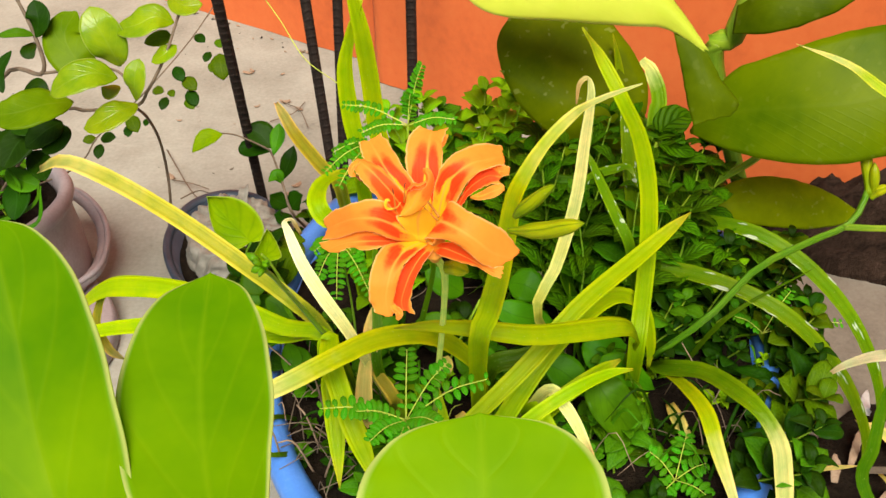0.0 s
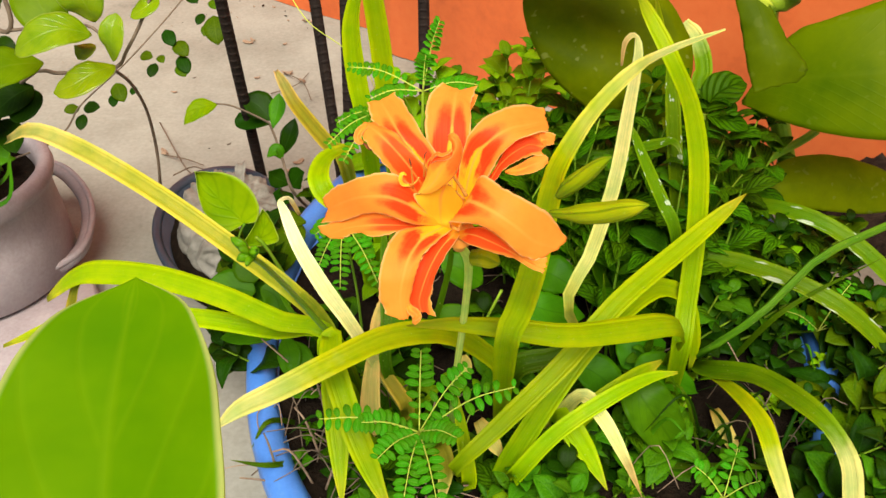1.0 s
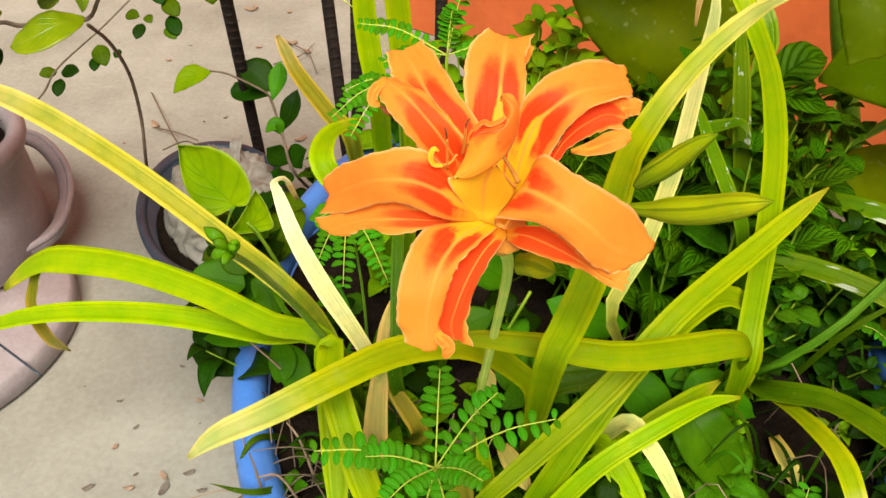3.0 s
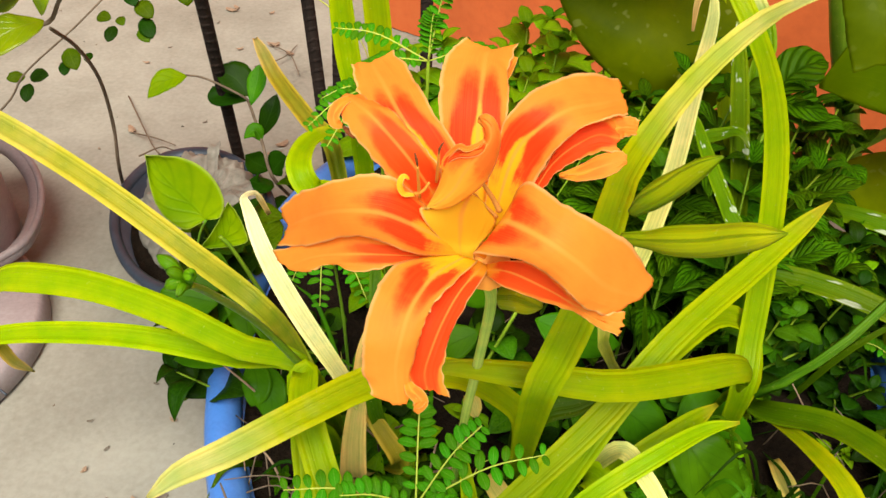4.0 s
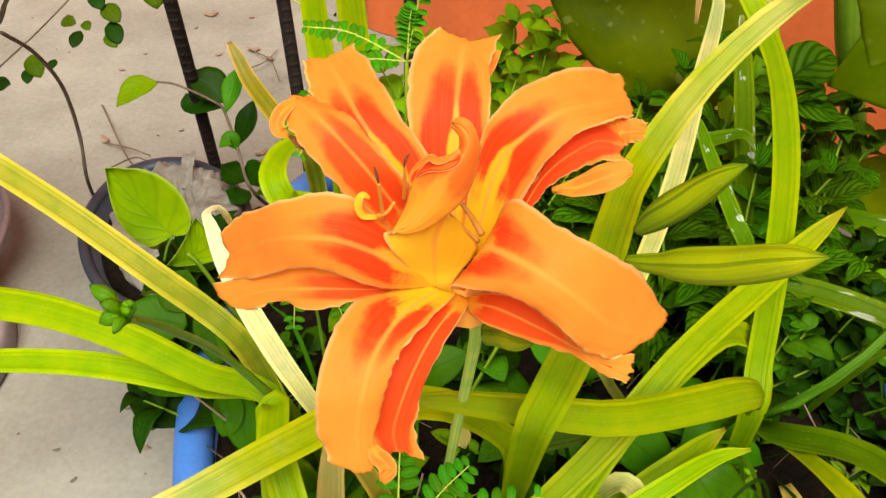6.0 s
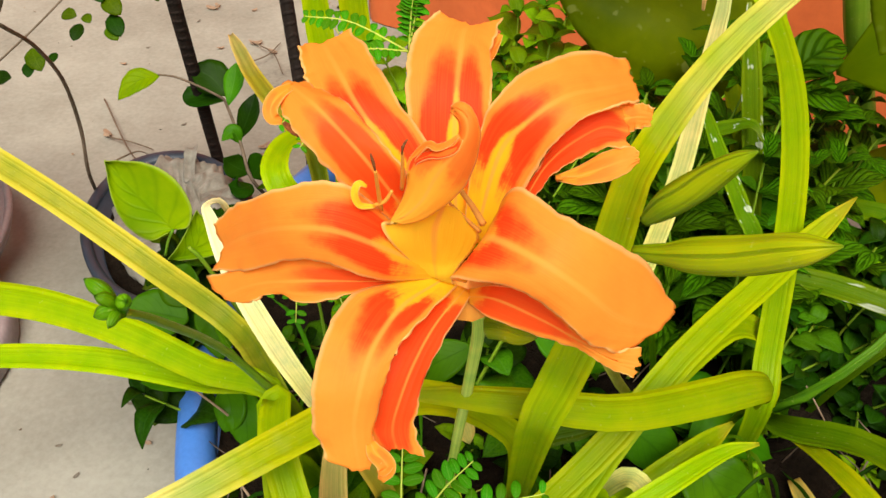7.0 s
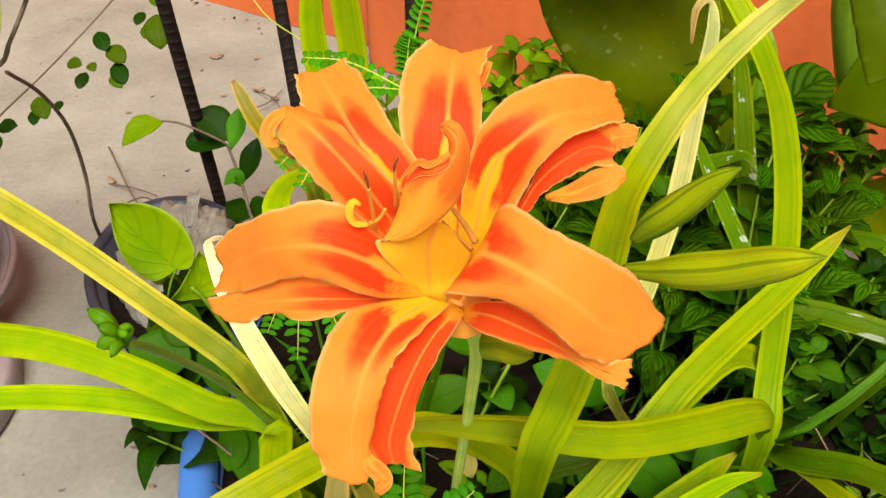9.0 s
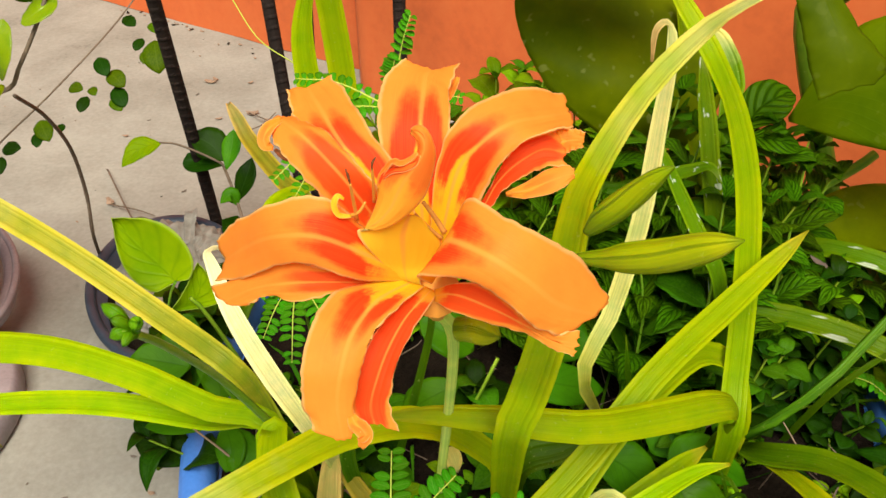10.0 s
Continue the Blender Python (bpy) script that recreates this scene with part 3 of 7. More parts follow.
# ---------- blue tub ----------
TUB = (0.083, 0.8, 0)
OVAL_TUB = (0.976, 1.322)
tub = thing("plant_tub", "oval blue plastic tub filled with soil and weeds", "plant pot", at=TUB)
body = new("tub_body", lathe([(0, 0.004), (0.2318, 0.004), (0.2431, 0.008), (0.2699, 0.06), (0.2843, 0.112), (0.274, 0.13), (0.2575, 0.075), (0.2348, 0.016), (0, 0.014)], BLUE, 128, 0.003, OVAL_TUB))
body.parent = tub
rim = new("rim", lathe([(0.2699, 0.112), (0.2704, 0.13), (0.2771, 0.139), (0.2874, 0.1405), (0.2961, 0.135), (0.2987, 0.124), (0.2951, 0.108), (0.2874, 0.1)], BLUE, 128, 0.003, OVAL_TUB))
rim.parent = tub


def soil_bed(name, centre, radius, z, label, rough=0.012, scale=(1, 1)):
    n = 44
    verts, faces = [(0, 0, 0.01)], []
    for i in range(1, n + 1):
        for j in range(72):
            g = 6.28318 * j / 72
            r = radius * i / n
            x, y = r * math.cos(g) * scale[0], r * math.sin(g) * scale[1]
            h = rough * noise.noise((x * 22, y * 22, 1.3)) + rough * 0.7 * noise.noise((x * 70, y * 70, 4.1)) + 0.012 * (1 - (i / n) ** 2)
            verts.append((x, y, h if i < n else -0.03))
    for j in range(72):
        k = (j + 1) % 72
        faces.append((0, 1 + j, 1 + k))
        for i in range(n - 1):
            faces.append((1 + i * 72 + j, 1 + (i + 1) * 72 + j, 1 + (i + 1) * 72 + k, 1 + i * 72 + k))
    ob = new(name, mesh_of("soil", verts, faces, SOIL))
    ob.location = (*centre, z)
    return tagged(ob, label, "soil", kind="stuff")


soil_bed("soil", TUB[:2], 0.276, 0.11, "dark damp crumbly soil inside the tub", 0.012, OVAL_TUB)


# ---------- daylily ----------
lily = thing("daylily", "orange double daylily with arching strap leaves, some yellow", "flowering plant", at=(0.06, 0.66, 0.1))
LEAF_COUNT = [0]


def blade(pts, half, mat=None, label="", parent=None, **k):
    LEAF_COUNT[0] += 1
    k.setdefault("seed", LEAF_COUNT[0])
    k.setdefault("wave", 0.05)
    k.setdefault("fold", 0.42)
    k.setdefault("across", 8)
    return part("leaf", sheet(pts, half, mat or STRAP, **k), parent or lily, label)


# fan with the yellow leaf
A0 = (-0.075, 0.66, 0.1)
A1 = (-0.0887, 0.6143, 0.2574)
blade([A0, A1, (-0.1357, 0.6937, 0.2300), (-0.1867, 0.7073, 0.2695), (-0.2514, 0.7289, 0.3089), (-0.3198, 0.7538, 0.3369), (-0.3730, 0.7766, 0.3422), (-0.4149, 0.7993, 0.3178)], 0.0085, STRAP_YELLOW, "yellowed strap leaf", shape=(0.5, 0.7, 0.9, 1, 1, 1, 1, 0.85, 0.5))
blade([(-0.03, 0.655, 0.1), (-0.0644, 0.5962, 0.2774), (-0.0906, 0.6190, 0.3025), (-0.1127, 0.6455, 0.3206), (-0.1263, 0.6659, 0.3401), (-0.1310, 0.6753, 0.3440), (-0.1273, 0.6881, 0.3371), (-0.1208, 0.6878, 0.3221)], 0.006, STRAP_DRY, "bleached dry strap leaf with a hooked tip", shape=(0.6, 0.8, 1, 0.98, 0.82, 0.5, 0.32, 0.34, 0.25))
blade([A0, A1, (-0.1376, 0.6353, 0.2554), (-0.1929, 0.6604, 0.2590), (-0.2510, 0.6818, 0.2583), (-0.3072, 0.6970, 0.2500), (-0.3385, 0.7035, 0.2369), (-0.3731, 0.7074, 0.2053)], 0.0099, None, shape=(0.4, 0.6, 0.8, 0.95, 1, 1.1, 1.1, 0.8, 0.3), fold=-0.25)
blade([(-0.3262, 0.7060, 0.2436), (-0.3422, 0.7065, 0.2173), (-0.3528, 0.7058, 0.1860), (-0.3485, 0.7054, 0.1537), (-0.3402, 0.7133, 0.1311)], 0.0055, STRAP_YELLOW, shape=(0.6, 0.8, 1, 1, 0.8, 0.1))
blade([A0, A1, (-0.1448, 0.6520, 0.2260), (-0.2154, 0.6701, 0.2208), (-0.2850, 0.6828, 0.2090), (-0.3533, 0.6904, 0.1909), (-0.4254, 0.6956, 0.1546)], 0.0083, None, shape=(0.4, 0.7, 0.9, 1, 1, 0.95, 0.75, 0.2))
blade([A0, (-0.0918, 0.6007, 0.2491), (-0.0854, 0.6008, 0.2722), (-0.0820, 0.5771, 0.2747), (-0.0719, 0.5527, 0.2601), (-0.0584, 0.5269, 0.2435), (-0.0447, 0.5077, 0.2191), (-0.0334, 0.4907, 0.2083)], 0.0092, None, shape=(0.4, 0.6, 0.7, 0.9, 1, 1, 1, 0.6, 0.2))
blade([A0, (-0.0840, 0.5923, 0.2304), (-0.0803, 0.5623, 0.2253), (-0.0757, 0.5350, 0.2076), (-0.0714, 0.5060, 0.1879)], 0.0095)
blade([A0, (-0.0550, 0.6137, 0.2381), (-0.0536, 0.6412, 0.2555), (-0.0508, 0.6717, 0.2607)], 0.0075, BEIGE, "dead beige strap leaf")
blade([(-0.06, 0.66, 0.1), (-0.0586, 0.5871, 0.1906), (-0.0572, 0.6051, 0.2357), (-0.0506, 0.6342, 0.2624)], 0.0085, BEIGE, "dead beige strap leaf", shape=(0.7, 1, 1, 0.8, 0.5, 0.1))
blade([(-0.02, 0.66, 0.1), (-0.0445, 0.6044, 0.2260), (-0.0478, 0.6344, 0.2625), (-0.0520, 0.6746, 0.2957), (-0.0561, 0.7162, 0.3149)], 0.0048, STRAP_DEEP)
blade([(-0.06, 0.67, 0.1), (-0.0301, 0.5942, 0.1968), (-0.0464, 0.6042, 0.2260), (-0.0656, 0.6230, 0.2503)], 0.006, STRAP_YELLOW)
# fan behind the flower
blade([(-0.09, 0.83, 0.1), (-0.1068, 0.8547, 0.2037), (-0.1301, 0.8457, 0.2262), (-0.1414, 0.8590, 0.2432), (-0.1393, 0.9065, 0.2376), (-0.1190, 0.9493, 0.2248)], 0.011, None, shape=(0.6, 0.9, 1, 1, 0.8, 0.4))
blade([(-0.1, 0.86, 0.1), (-0.1310, 0.9576, 0.1887), (-0.1592, 0.9915, 0.2006), (-0.2048, 1.0595, 0.2081), (-0.2289, 1.1032, 0.2157), (-0.2430, 1.1271, 0.2222)], 0.0088, STRAP_YELLOW, "yellowed strap leaf with a dry tip", shape=(0.6, 0.9, 1, 1, 0.9, 0.7, 0.3), fold=0.9)
blade([(-0.08, 0.85, 0.1), (-0.0836, 0.8343, 0.3005), (-0.0905, 0.8402, 0.3584), (-0.0922, 0.8409, 0.4091), (-0.0824, 0.8370, 0.4527), (-0.0688, 0.8285, 0.4901)], 0.0092, STRAP, shape=(0.7, 0.9, 1, 0.9, 0.6, 0.2))
blade([(-0.07, 0.84, 0.1), (-0.0542, 0.8115, 0.3013), (-0.0624, 0.8257, 0.3536), (-0.0666, 0.8295, 0.4086), (-0.0712, 0.8281, 0.4567), (-0.0783, 0.8312, 0.4944), (-0.0870, 0.8363, 0.5349)], 0.0092, STRAP, shape=(0.7, 0.9, 1, 1, 0.9, 0.6, 0.2))

# fan under the flower
B0 = (0.045, 0.645, 0.1)
B1 = (0.0462, 0.6083, 0.2230)
blade([B0, B1, (0.0311, 0.6059, 0.2529), (0.0007, 0.5923, 0.2860), (-0.0372, 0.5736, 0.2981), (-0.0716, 0.5469, 0.3001), (-0.1076, 0.5214, 0.2960), (-0.1319, 0.5091, 0.2910), (-0.1476, 0.5001, 0.2815)], 0.0088, STRAP_LONG, "arching strap leaf with a yellow tip", shape=(0.5, 0.8, 0.85, 1, 1.05, 1, 0.9, 0.7, 0.15))
blade([B0, (0.0454, 0.5324, 0.3309), (0.0536, 0.5264, 0.3732), (0.0600, 0.5172, 0.4165), (0.0663, 0.5170, 0.4675), (0.0706, 0.5138, 0.4900), (0.0844, 0.5149, 0.5185), (0.1023, 0.5157, 0.5414), (0.1152, 0.5068, 0.5564), (0.1379, 0.4958, 0.5735)], 0.0087, STRAP_LONG, "long arching strap leaf with a bleached tip", shape=(0.6, 0.9, 1.0, 0.9, 0.72, 0.62, 0.5, 0.4, 0.26, 0.03))
blade([(0.19, 0.71, 0.1), (0.1893, 0.6698, 0.1911), (0.1920, 0.6462, 0.2331), (0.1802, 0.6187, 0.2746), (0.1618, 0.6010, 0.2940), (0.1318, 0.5795, 0.3083), (0.0872, 0.5547, 0.3245), (0.0440, 0.5488, 0.3352), (0.0052, 0.5550, 0.3317), (-0.0238, 0.5654, 0.3185)], 0.009, None, shape=(0.3, 0.3, 0.4, 0.8, 1.05, 1.05, 0.95, 0.8, 0.5, 0.05), fold=-0.35)
blade([(0.03, 0.62, 0.1), (0.0089, 0.5333, 0.2000), (0.0437, 0.5512, 0.2329), (0.0888, 0.5822, 0.2666), (0.1319, 0.6220, 0.2969), (0.1808, 0.6676, 0.3101), (0.2147, 0.6979, 0.3218), (0.2385, 0.7182, 0.3302)], 0.0078, None, shape=(0.4, 0.6, 0.9, 1, 1, 1, 0.75, 0.05))
blade([(0.06, 0.62, 0.1), (0.0481, 0.5678, 0.1583), (0.0761, 0.5863, 0.2097), (0.1088, 0.6183, 0.2457), (0.1403, 0.6477, 0.2627), (0.1718, 0.6761, 0.2630), (0.2007, 0.6936, 0.2346), (0.2150, 0.6939, 0.1867), (0.2177, 0.6974, 0.1436)], 0.0086, None, shape=(0.7, 1, 1, 1, 1, 0.95, 0.85, 0.6, 0.1))
blade([(0.07, 0.62, 0.1), (0.0558, 0.5585, 0.1622), (0.0873, 0.5696, 0.2044), (0.1280, 0.5896, 0.2250), (0.1624, 0.6152, 0.2217), (0.1866, 0.6262, 0.2172)], 0.0064, None, shape=(0.8, 1, 1, 0.95, 0.7, 0.15))
blade([(0.08, 0.63, 0.1), (0.1011, 0.6059, 0.1685), (0.1272, 0.6157, 0.1939), (0.1559, 0.6328, 0.2043), (0.1794, 0.6532, 0.2033)], 0.0078, None, shape=(0.8, 1, 1, 0.95, 0.8, 0.15))
blade([(0.07, 0.63, 0.1), (0.1055, 0.6084, 0.2026), (0.1227, 0.5871, 0.2068), (0.1375, 0.5561, 0.1995), (0.1495, 0.5239, 0.1910)], 0.006, STRAP_CREAM, "pale yellow drooping strap leaf")
blade([(0.08, 0.64, 0.1), (0.0925, 0.6106, 0.1749), (0.1113, 0.5838, 0.1723), (0.1293, 0.5504, 0.1619)], 0.0105, STRAP)
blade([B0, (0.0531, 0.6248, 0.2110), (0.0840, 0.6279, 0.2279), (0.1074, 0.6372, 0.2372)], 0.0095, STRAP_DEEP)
blade([(0.0, 0.63, 0.1), (0.0205, 0.5535, 0.1591), (0.0148, 0.5720, 0.1976), (0.0072, 0.5963, 0.2276)], 0.006, STRAP)
blade([(-0.01, 0.62, 0.1), (-0.0049, 0.5781, 0.1752), (0.0025, 0.5538, 0.1767), (-0.0011, 0.5199, 0.1675)], 0.008, STRAP_YELLOW)

# fan at the rear right of the tub
C0 = (0.225, 0.76, 0.1)
blade([(0.2, 0.69, 0.1), (0.1937, 0.6590, 0.2091), (0.1971, 0.6771, 0.2385), (0.2005, 0.7028, 0.2928), (0.1966, 0.7205, 0.3538), (0.1835, 0.7273, 0.4024), (0.1641, 0.7267, 0.4425), (0.1453, 0.7510, 0.4702), (0.1273, 0.7366, 0.5023)], 0.0082, None, shape=(0.8, 1, 1, 1, 1, 0.85, 0.7, 0.15))
blade([C0, (0.2120, 0.7865, 0.1888), (0.2079, 0.8340, 0.2622), (0.1955, 0.8765, 0.3303), (0.1868, 0.9033, 0.3858), (0.1790, 0.9151, 0.4185)], 0.007, STRAP)
blade([(0.15, 0.74, 0.1), (0.0993, 0.6767, 0.2357), (0.1161, 0.6921, 0.2860), (0.1301, 0.7049, 0.3479), (0.1340, 0.7061, 0.4121), (0.1358, 0.7047, 0.4563), (0.1318, 0.7049, 0.4718), (0.1244, 0.6972, 0.4705), (0.1223, 0.6873, 0.4577)], 0.0057, STRAP_CREAM, "bleached dry strap leaf folded at its tip", shape=(0.6, 0.8, 1, 1, 0.85, 0.6, 0.38, 0.32, 0.12))
blade([C0, (0.1922, 0.7688, 0.2417), (0.1698, 0.7947, 0.2941), (0.1508, 0.8210, 0.3302)], 0.0055, STRAP_DEEP, shape=(1, 1, 0.8, 0.1))
blade([C0, (0.2325, 0.9021, 0.2978), (0.2382, 0.9289, 0.3326), (0.2284, 0.9474, 0.3577), (0.2168, 0.9506, 0.3711)], 0.0085, STRAP_FADE, "half-dried strap leaf with a pale shrivelled tip", shape=(0.8, 1, 1, 1, 0.6), fold=0.7)
blade([(0.16, 0.8, 0.1), (0.0964, 0.8180, 0.2810), (0.1369, 0.8187, 0.2952), (0.1793, 0.8370, 0.2993), (0.2033, 0.8518, 0.2838), (0.2102, 0.8631, 0.2484)], 0.0085, STRAP_DEEP)
blade([C0, (0.2267, 0.6919, 0.1545), (0.2557, 0.6477, 0.1931), (0.2767, 0.5937, 0.2197), (0.2907, 0.5651, 0.2223), (0.3016, 0.5504, 0.2071), (0.3070, 0.5392, 0.1837), (0.3110, 0.5252, 0.1518)], 0.0092, STRAP_FADE, "drooping strap leaf with a long pale dried end", shape=(0.5, 0.9, 1, 1, 0.75, 0.85, 0.9, 0.8), fold=0.5)
blade([C0, (0.2357, 0.6570, 0.1740), (0.2467, 0.5916, 0.2028), (0.2534, 0.5523, 0.1920), (0.2687, 0.5262, 0.1565)], 0.0075, STRAP_LONG, shape=(0.5, 0.8, 1, 0.9, 0.5))
blade([(0.19, 0.8, 0.1), (0.2376, 0.8791, 0.2027), (0.2984, 0.8469, 0.2266), (0.3512, 0.8131, 0.2292), (0.4021, 0.7813, 0.2015), (0.4491, 0.7573, 0.1480), (0.4894, 0.7483, 0.0634), (0.5100, 0.7461, -0.0288)], 0.0086, STRAP_OLD, "arching strap leaf with white dried flecks", shape=(0.6, 0.8, 0.95, 1, 1, 0.9, 0.7, 0.3))
blade([(0.2, 0.79, 0.1), (0.2076, 0.7894, 0.2015), (0.2519, 0.7766, 0.2141), (0.3091, 0.7436, 0.2157), (0.3637, 0.7178, 0.1938), (0.4178, 0.7017, 0.1353), (0.4586, 0.6952, 0.0574), (0.4687, 0.6855, -0.0058)], 0.0086, STRAP_OLD, shape=(0.6, 0.8, 1, 1, 1, 0.9, 0.7, 0.3))
blade([(0.19, 0.77, 0.1), (0.1331, 0.7689, 0.2136), (0.1925, 0.7738, 0.2153), (0.2480, 0.7879, 0.2127)], 0.006, STRAP_DEEP)
blade([(0.55, 0.55, 0.0), (0.4414, 0.6196, 0.2404), (0.4142, 0.6359, 0.2309), (0.3914, 0.6517, 0.2040), (0.3713, 0.6556, 0.1777)], 0.006, STRAP_DRY, shape=(0.8, 1, 0.9, 0.6, 0.05))
blade([(0.62, 0.6, 0.0), (0.4533, 0.5420, 0.4350), (0.3568, 0.5646, 0.5056), (0.3145, 0.5774, 0.5259), (0.2967, 0.6064, 0.5323), (0.2718, 0.6419, 0.5315)], 0.0042, STRAP_LONG, "thin strap leaf with a bleached tip", shape=(0.8, 0.9, 1, 0.8, 0.05))

blade([C0, (0.1870, 0.7071, 0.2859), (0.1713, 0.7109, 0.3242), (0.1571, 0.7187, 0.3514), (0.1451, 0.7248, 0.3763), (0.1388, 0.7284, 0.3894)], 0.0054, STRAP_OLD, shape=(0.8, 1, 1, 0.9, 0.6, 0.1))
blade([C0, (0.1940, 0.7650, 0.2953), (0.1870, 0.7766, 0.3426), (0.1822, 0.7943, 0.3815), (0.1777, 0.8041, 0.4102)], 0.0066, STRAP_OLD, shape=(0.8, 1, 1, 1, 0.8, 0.2))
blade([C0, (0.1442, 0.7865, 0.2945), (0.1460, 0.7807, 0.3192), (0.1590, 0.7790, 0.3321), (0.1741, 0.7741, 0.3406), (0.1850, 0.7673, 0.3472), (0.1908, 0.7575, 0.3424)], 0.0048, STRAP_OLD, shape=(0.5, 0.7, 0.9, 1, 1, 0.7, 0.1))

# scapes and buds
part("scape", tube([(0.0, 0.63, 0.1), (0.0092, 0.5854, 0.2457), (0.0166, 0.5550, 0.3339), (0.0214, 0.5173, 0.4136), (0.0174, 0.4809, 0.4586)], (0.003, 0.0027, 0.0026, 0.0028), PALE_STEM), lily, "pale green flower stalk")
part("scape", tube([C0, (0.2255, 0.6878, 0.1822), (0.2707, 0.6977, 0.2246), (0.3112, 0.7184, 0.2651), (0.3616, 0.7293, 0.2918), (0.3964, 0.7407, 0.3040), (0.4121, 0.7594, 0.3273), (0.4145, 0.7725, 0.3443)], (0.0038, 0.0036, 0.0034, 0.003), STEM_DARK), lily, "green flower stalk")
part("scape", tube([(0.3883, 0.7380, 0.3011), (0.4270, 0.7308, 0.3050), (0.4645, 0.7260, 0.3122)], (0.0034, 0.003), STEM), lily)
part("scape", tube([A1, (-0.1050, 0.5885, 0.3218), (-0.1039, 0.5322, 0.3950), (-0.1029, 0.5056, 0.4255)], (0.0024, 0.002, 0.0016), STEM), lily)


def bud(base, tip, radius, mat=None, neck=0.4):
    base, tip = Vector(base), Vector(tip)
    mid = (base + tip) / 2 + Vector((0, 0, 0.002))
    ob = part("bud", tube([base, base.lerp(mid, 0.6), mid, mid.lerp(tip, 0.6), tip], (radius * neck, radius * neck * 1.05, radius * 0.95, radius, radius * 0.9, radius * 0.55, radius * 0.12), mat or BUD, 22, 12), lily, "closed green flower bud")
    return ob


part("bud", tube([(0.0641, 0.4797, 0.4803), (0.0748, 0.4735, 0.4846), (0.0889, 0.4649, 0.4921), (0.0994, 0.4578, 0.5002), (0.1072, 0.4526, 0.5060)], (0.0017, 0.0026, 0.0033, 0.0048, 0.0053, 0.0053, 0.0051, 0.0047, 0.0038, 0.0022, 0.0003), BUD, 40, 24, 0.12), lily, "plump closed yellow-green flower bud")
part("bud", tube([(0.0680, 0.4902, 0.4833), (0.0735, 0.4883, 0.4916), (0.0808, 0.4856, 0.5006), (0.0872, 0.4820, 0.5099), (0.0913, 0.4796, 0.5146)], (0.0017, 0.0032, 0.0042, 0.0045, 0.0044, 0.004, 0.0033, 0.0024, 0.0014, 0.0004), BUD_GREEN, 34, 24, 0.16), lily, "closed green flower bud")
bud((0.0249, 0.4811, 0.4489), (0.0393, 0.4752, 0.4503), 0.0056, None, 0.8)
for a, b, r in (((0.4138, 0.7578, 0.3251), (0.4077, 0.7924, 0.3711), 0.0056), ((0.4176, 0.7564, 0.3229), (0.4145, 0.7679, 0.3548), 0.0048), ((0.4149, 0.7562, 0.3229), (0.4291, 0.7550, 0.3367), 0.005)):
    bud(a, b, r, None, 0.7)
for a, b, r in (((-0.1035, 0.5060, 0.4262), (-0.1148, 0.5093, 0.4373), 0.0031), ((-0.1034, 0.5057, 0.4257), (-0.1094, 0.5028, 0.4353), 0.0026), ((-0.1026, 0.5061, 0.4262), (-0.0985, 0.5022, 0.4337), 0.0028), ((-0.1034, 0.5050, 0.4249), (-0.1107, 0.5003, 0.4277), 0.0030), ((-0.1026, 0.5051, 0.4249), (-0.1044, 0.4961, 0.4268), 0.0020)):
    bud(a, b, r, BRACT, 0.7)

# the flower: two rings of petals round a yellow throat
flower = new("flower")
attach(flower, lily)
flower.location = (0.0174, 0.4824, 0.4605)
tagged(flower, "open double orange flower with red eye zones")
def petal(left, mid, right, mat, label="", **k):
    LEAF_COUNT[0] += 1
    return part("petal", loft(left, mid, right, mat, LEAF_COUNT[0], **k), flower, label)


def frill(pts, half, mat):
    """A narrow rolled strip of petal."""
    LEAF_COUNT[0] += 1
    return part("petal_tip", sheet(pts, half, mat, shape=(0.5, 0.9, 1.0, 0.9, 0.4), face=(0, -0.55, 0.83), fold=0.5, count=20, across=6, wave=0.2, waves=1.3, seed=LEAF_COUNT[0]), flower)


def stamen(pts, tip=None, mat=None, r=1.0):
    ob = part("stamen", tube(pts, (0.0006 * r, 0.0005 * r, 0.0004 * r), mat or FLOWERTUBE, 14, 6), flower, "thin orange stamen with a dark tip" if tip else "thin orange stamen")
    if tip:
        attach(new("anther", tube(tip, (0.0002, 0.0004, 0.0002), ANTHER, 9, 6)), flower)
    return ob


# outer ring
petal(
    [(0.0112, 0.4721, 0.4902), (0.0032, 0.4791, 0.5087), (0.0012, 0.4857, 0.5216), (0.0009, 0.4959, 0.5293), (0.0033, 0.5050, 0.5339), (0.0082, 0.5104, 0.5370)],
    [(0.0150, 0.4714, 0.4890), (0.0140, 0.4799, 0.5085), (0.0140, 0.4887, 0.5226), (0.0147, 0.4990, 0.5301), (0.0153, 0.5064, 0.5325), (0.0169, 0.5111, 0.5325)],
    [(0.0183, 0.4725, 0.4902), (0.0223, 0.4802, 0.5103), (0.0233, 0.4868, 0.5215), (0.0226, 0.4968, 0.5274), (0.0229, 0.5052, 0.5297), (0.0259, 0.5157, 0.5328)],
    PETAL_TOP)
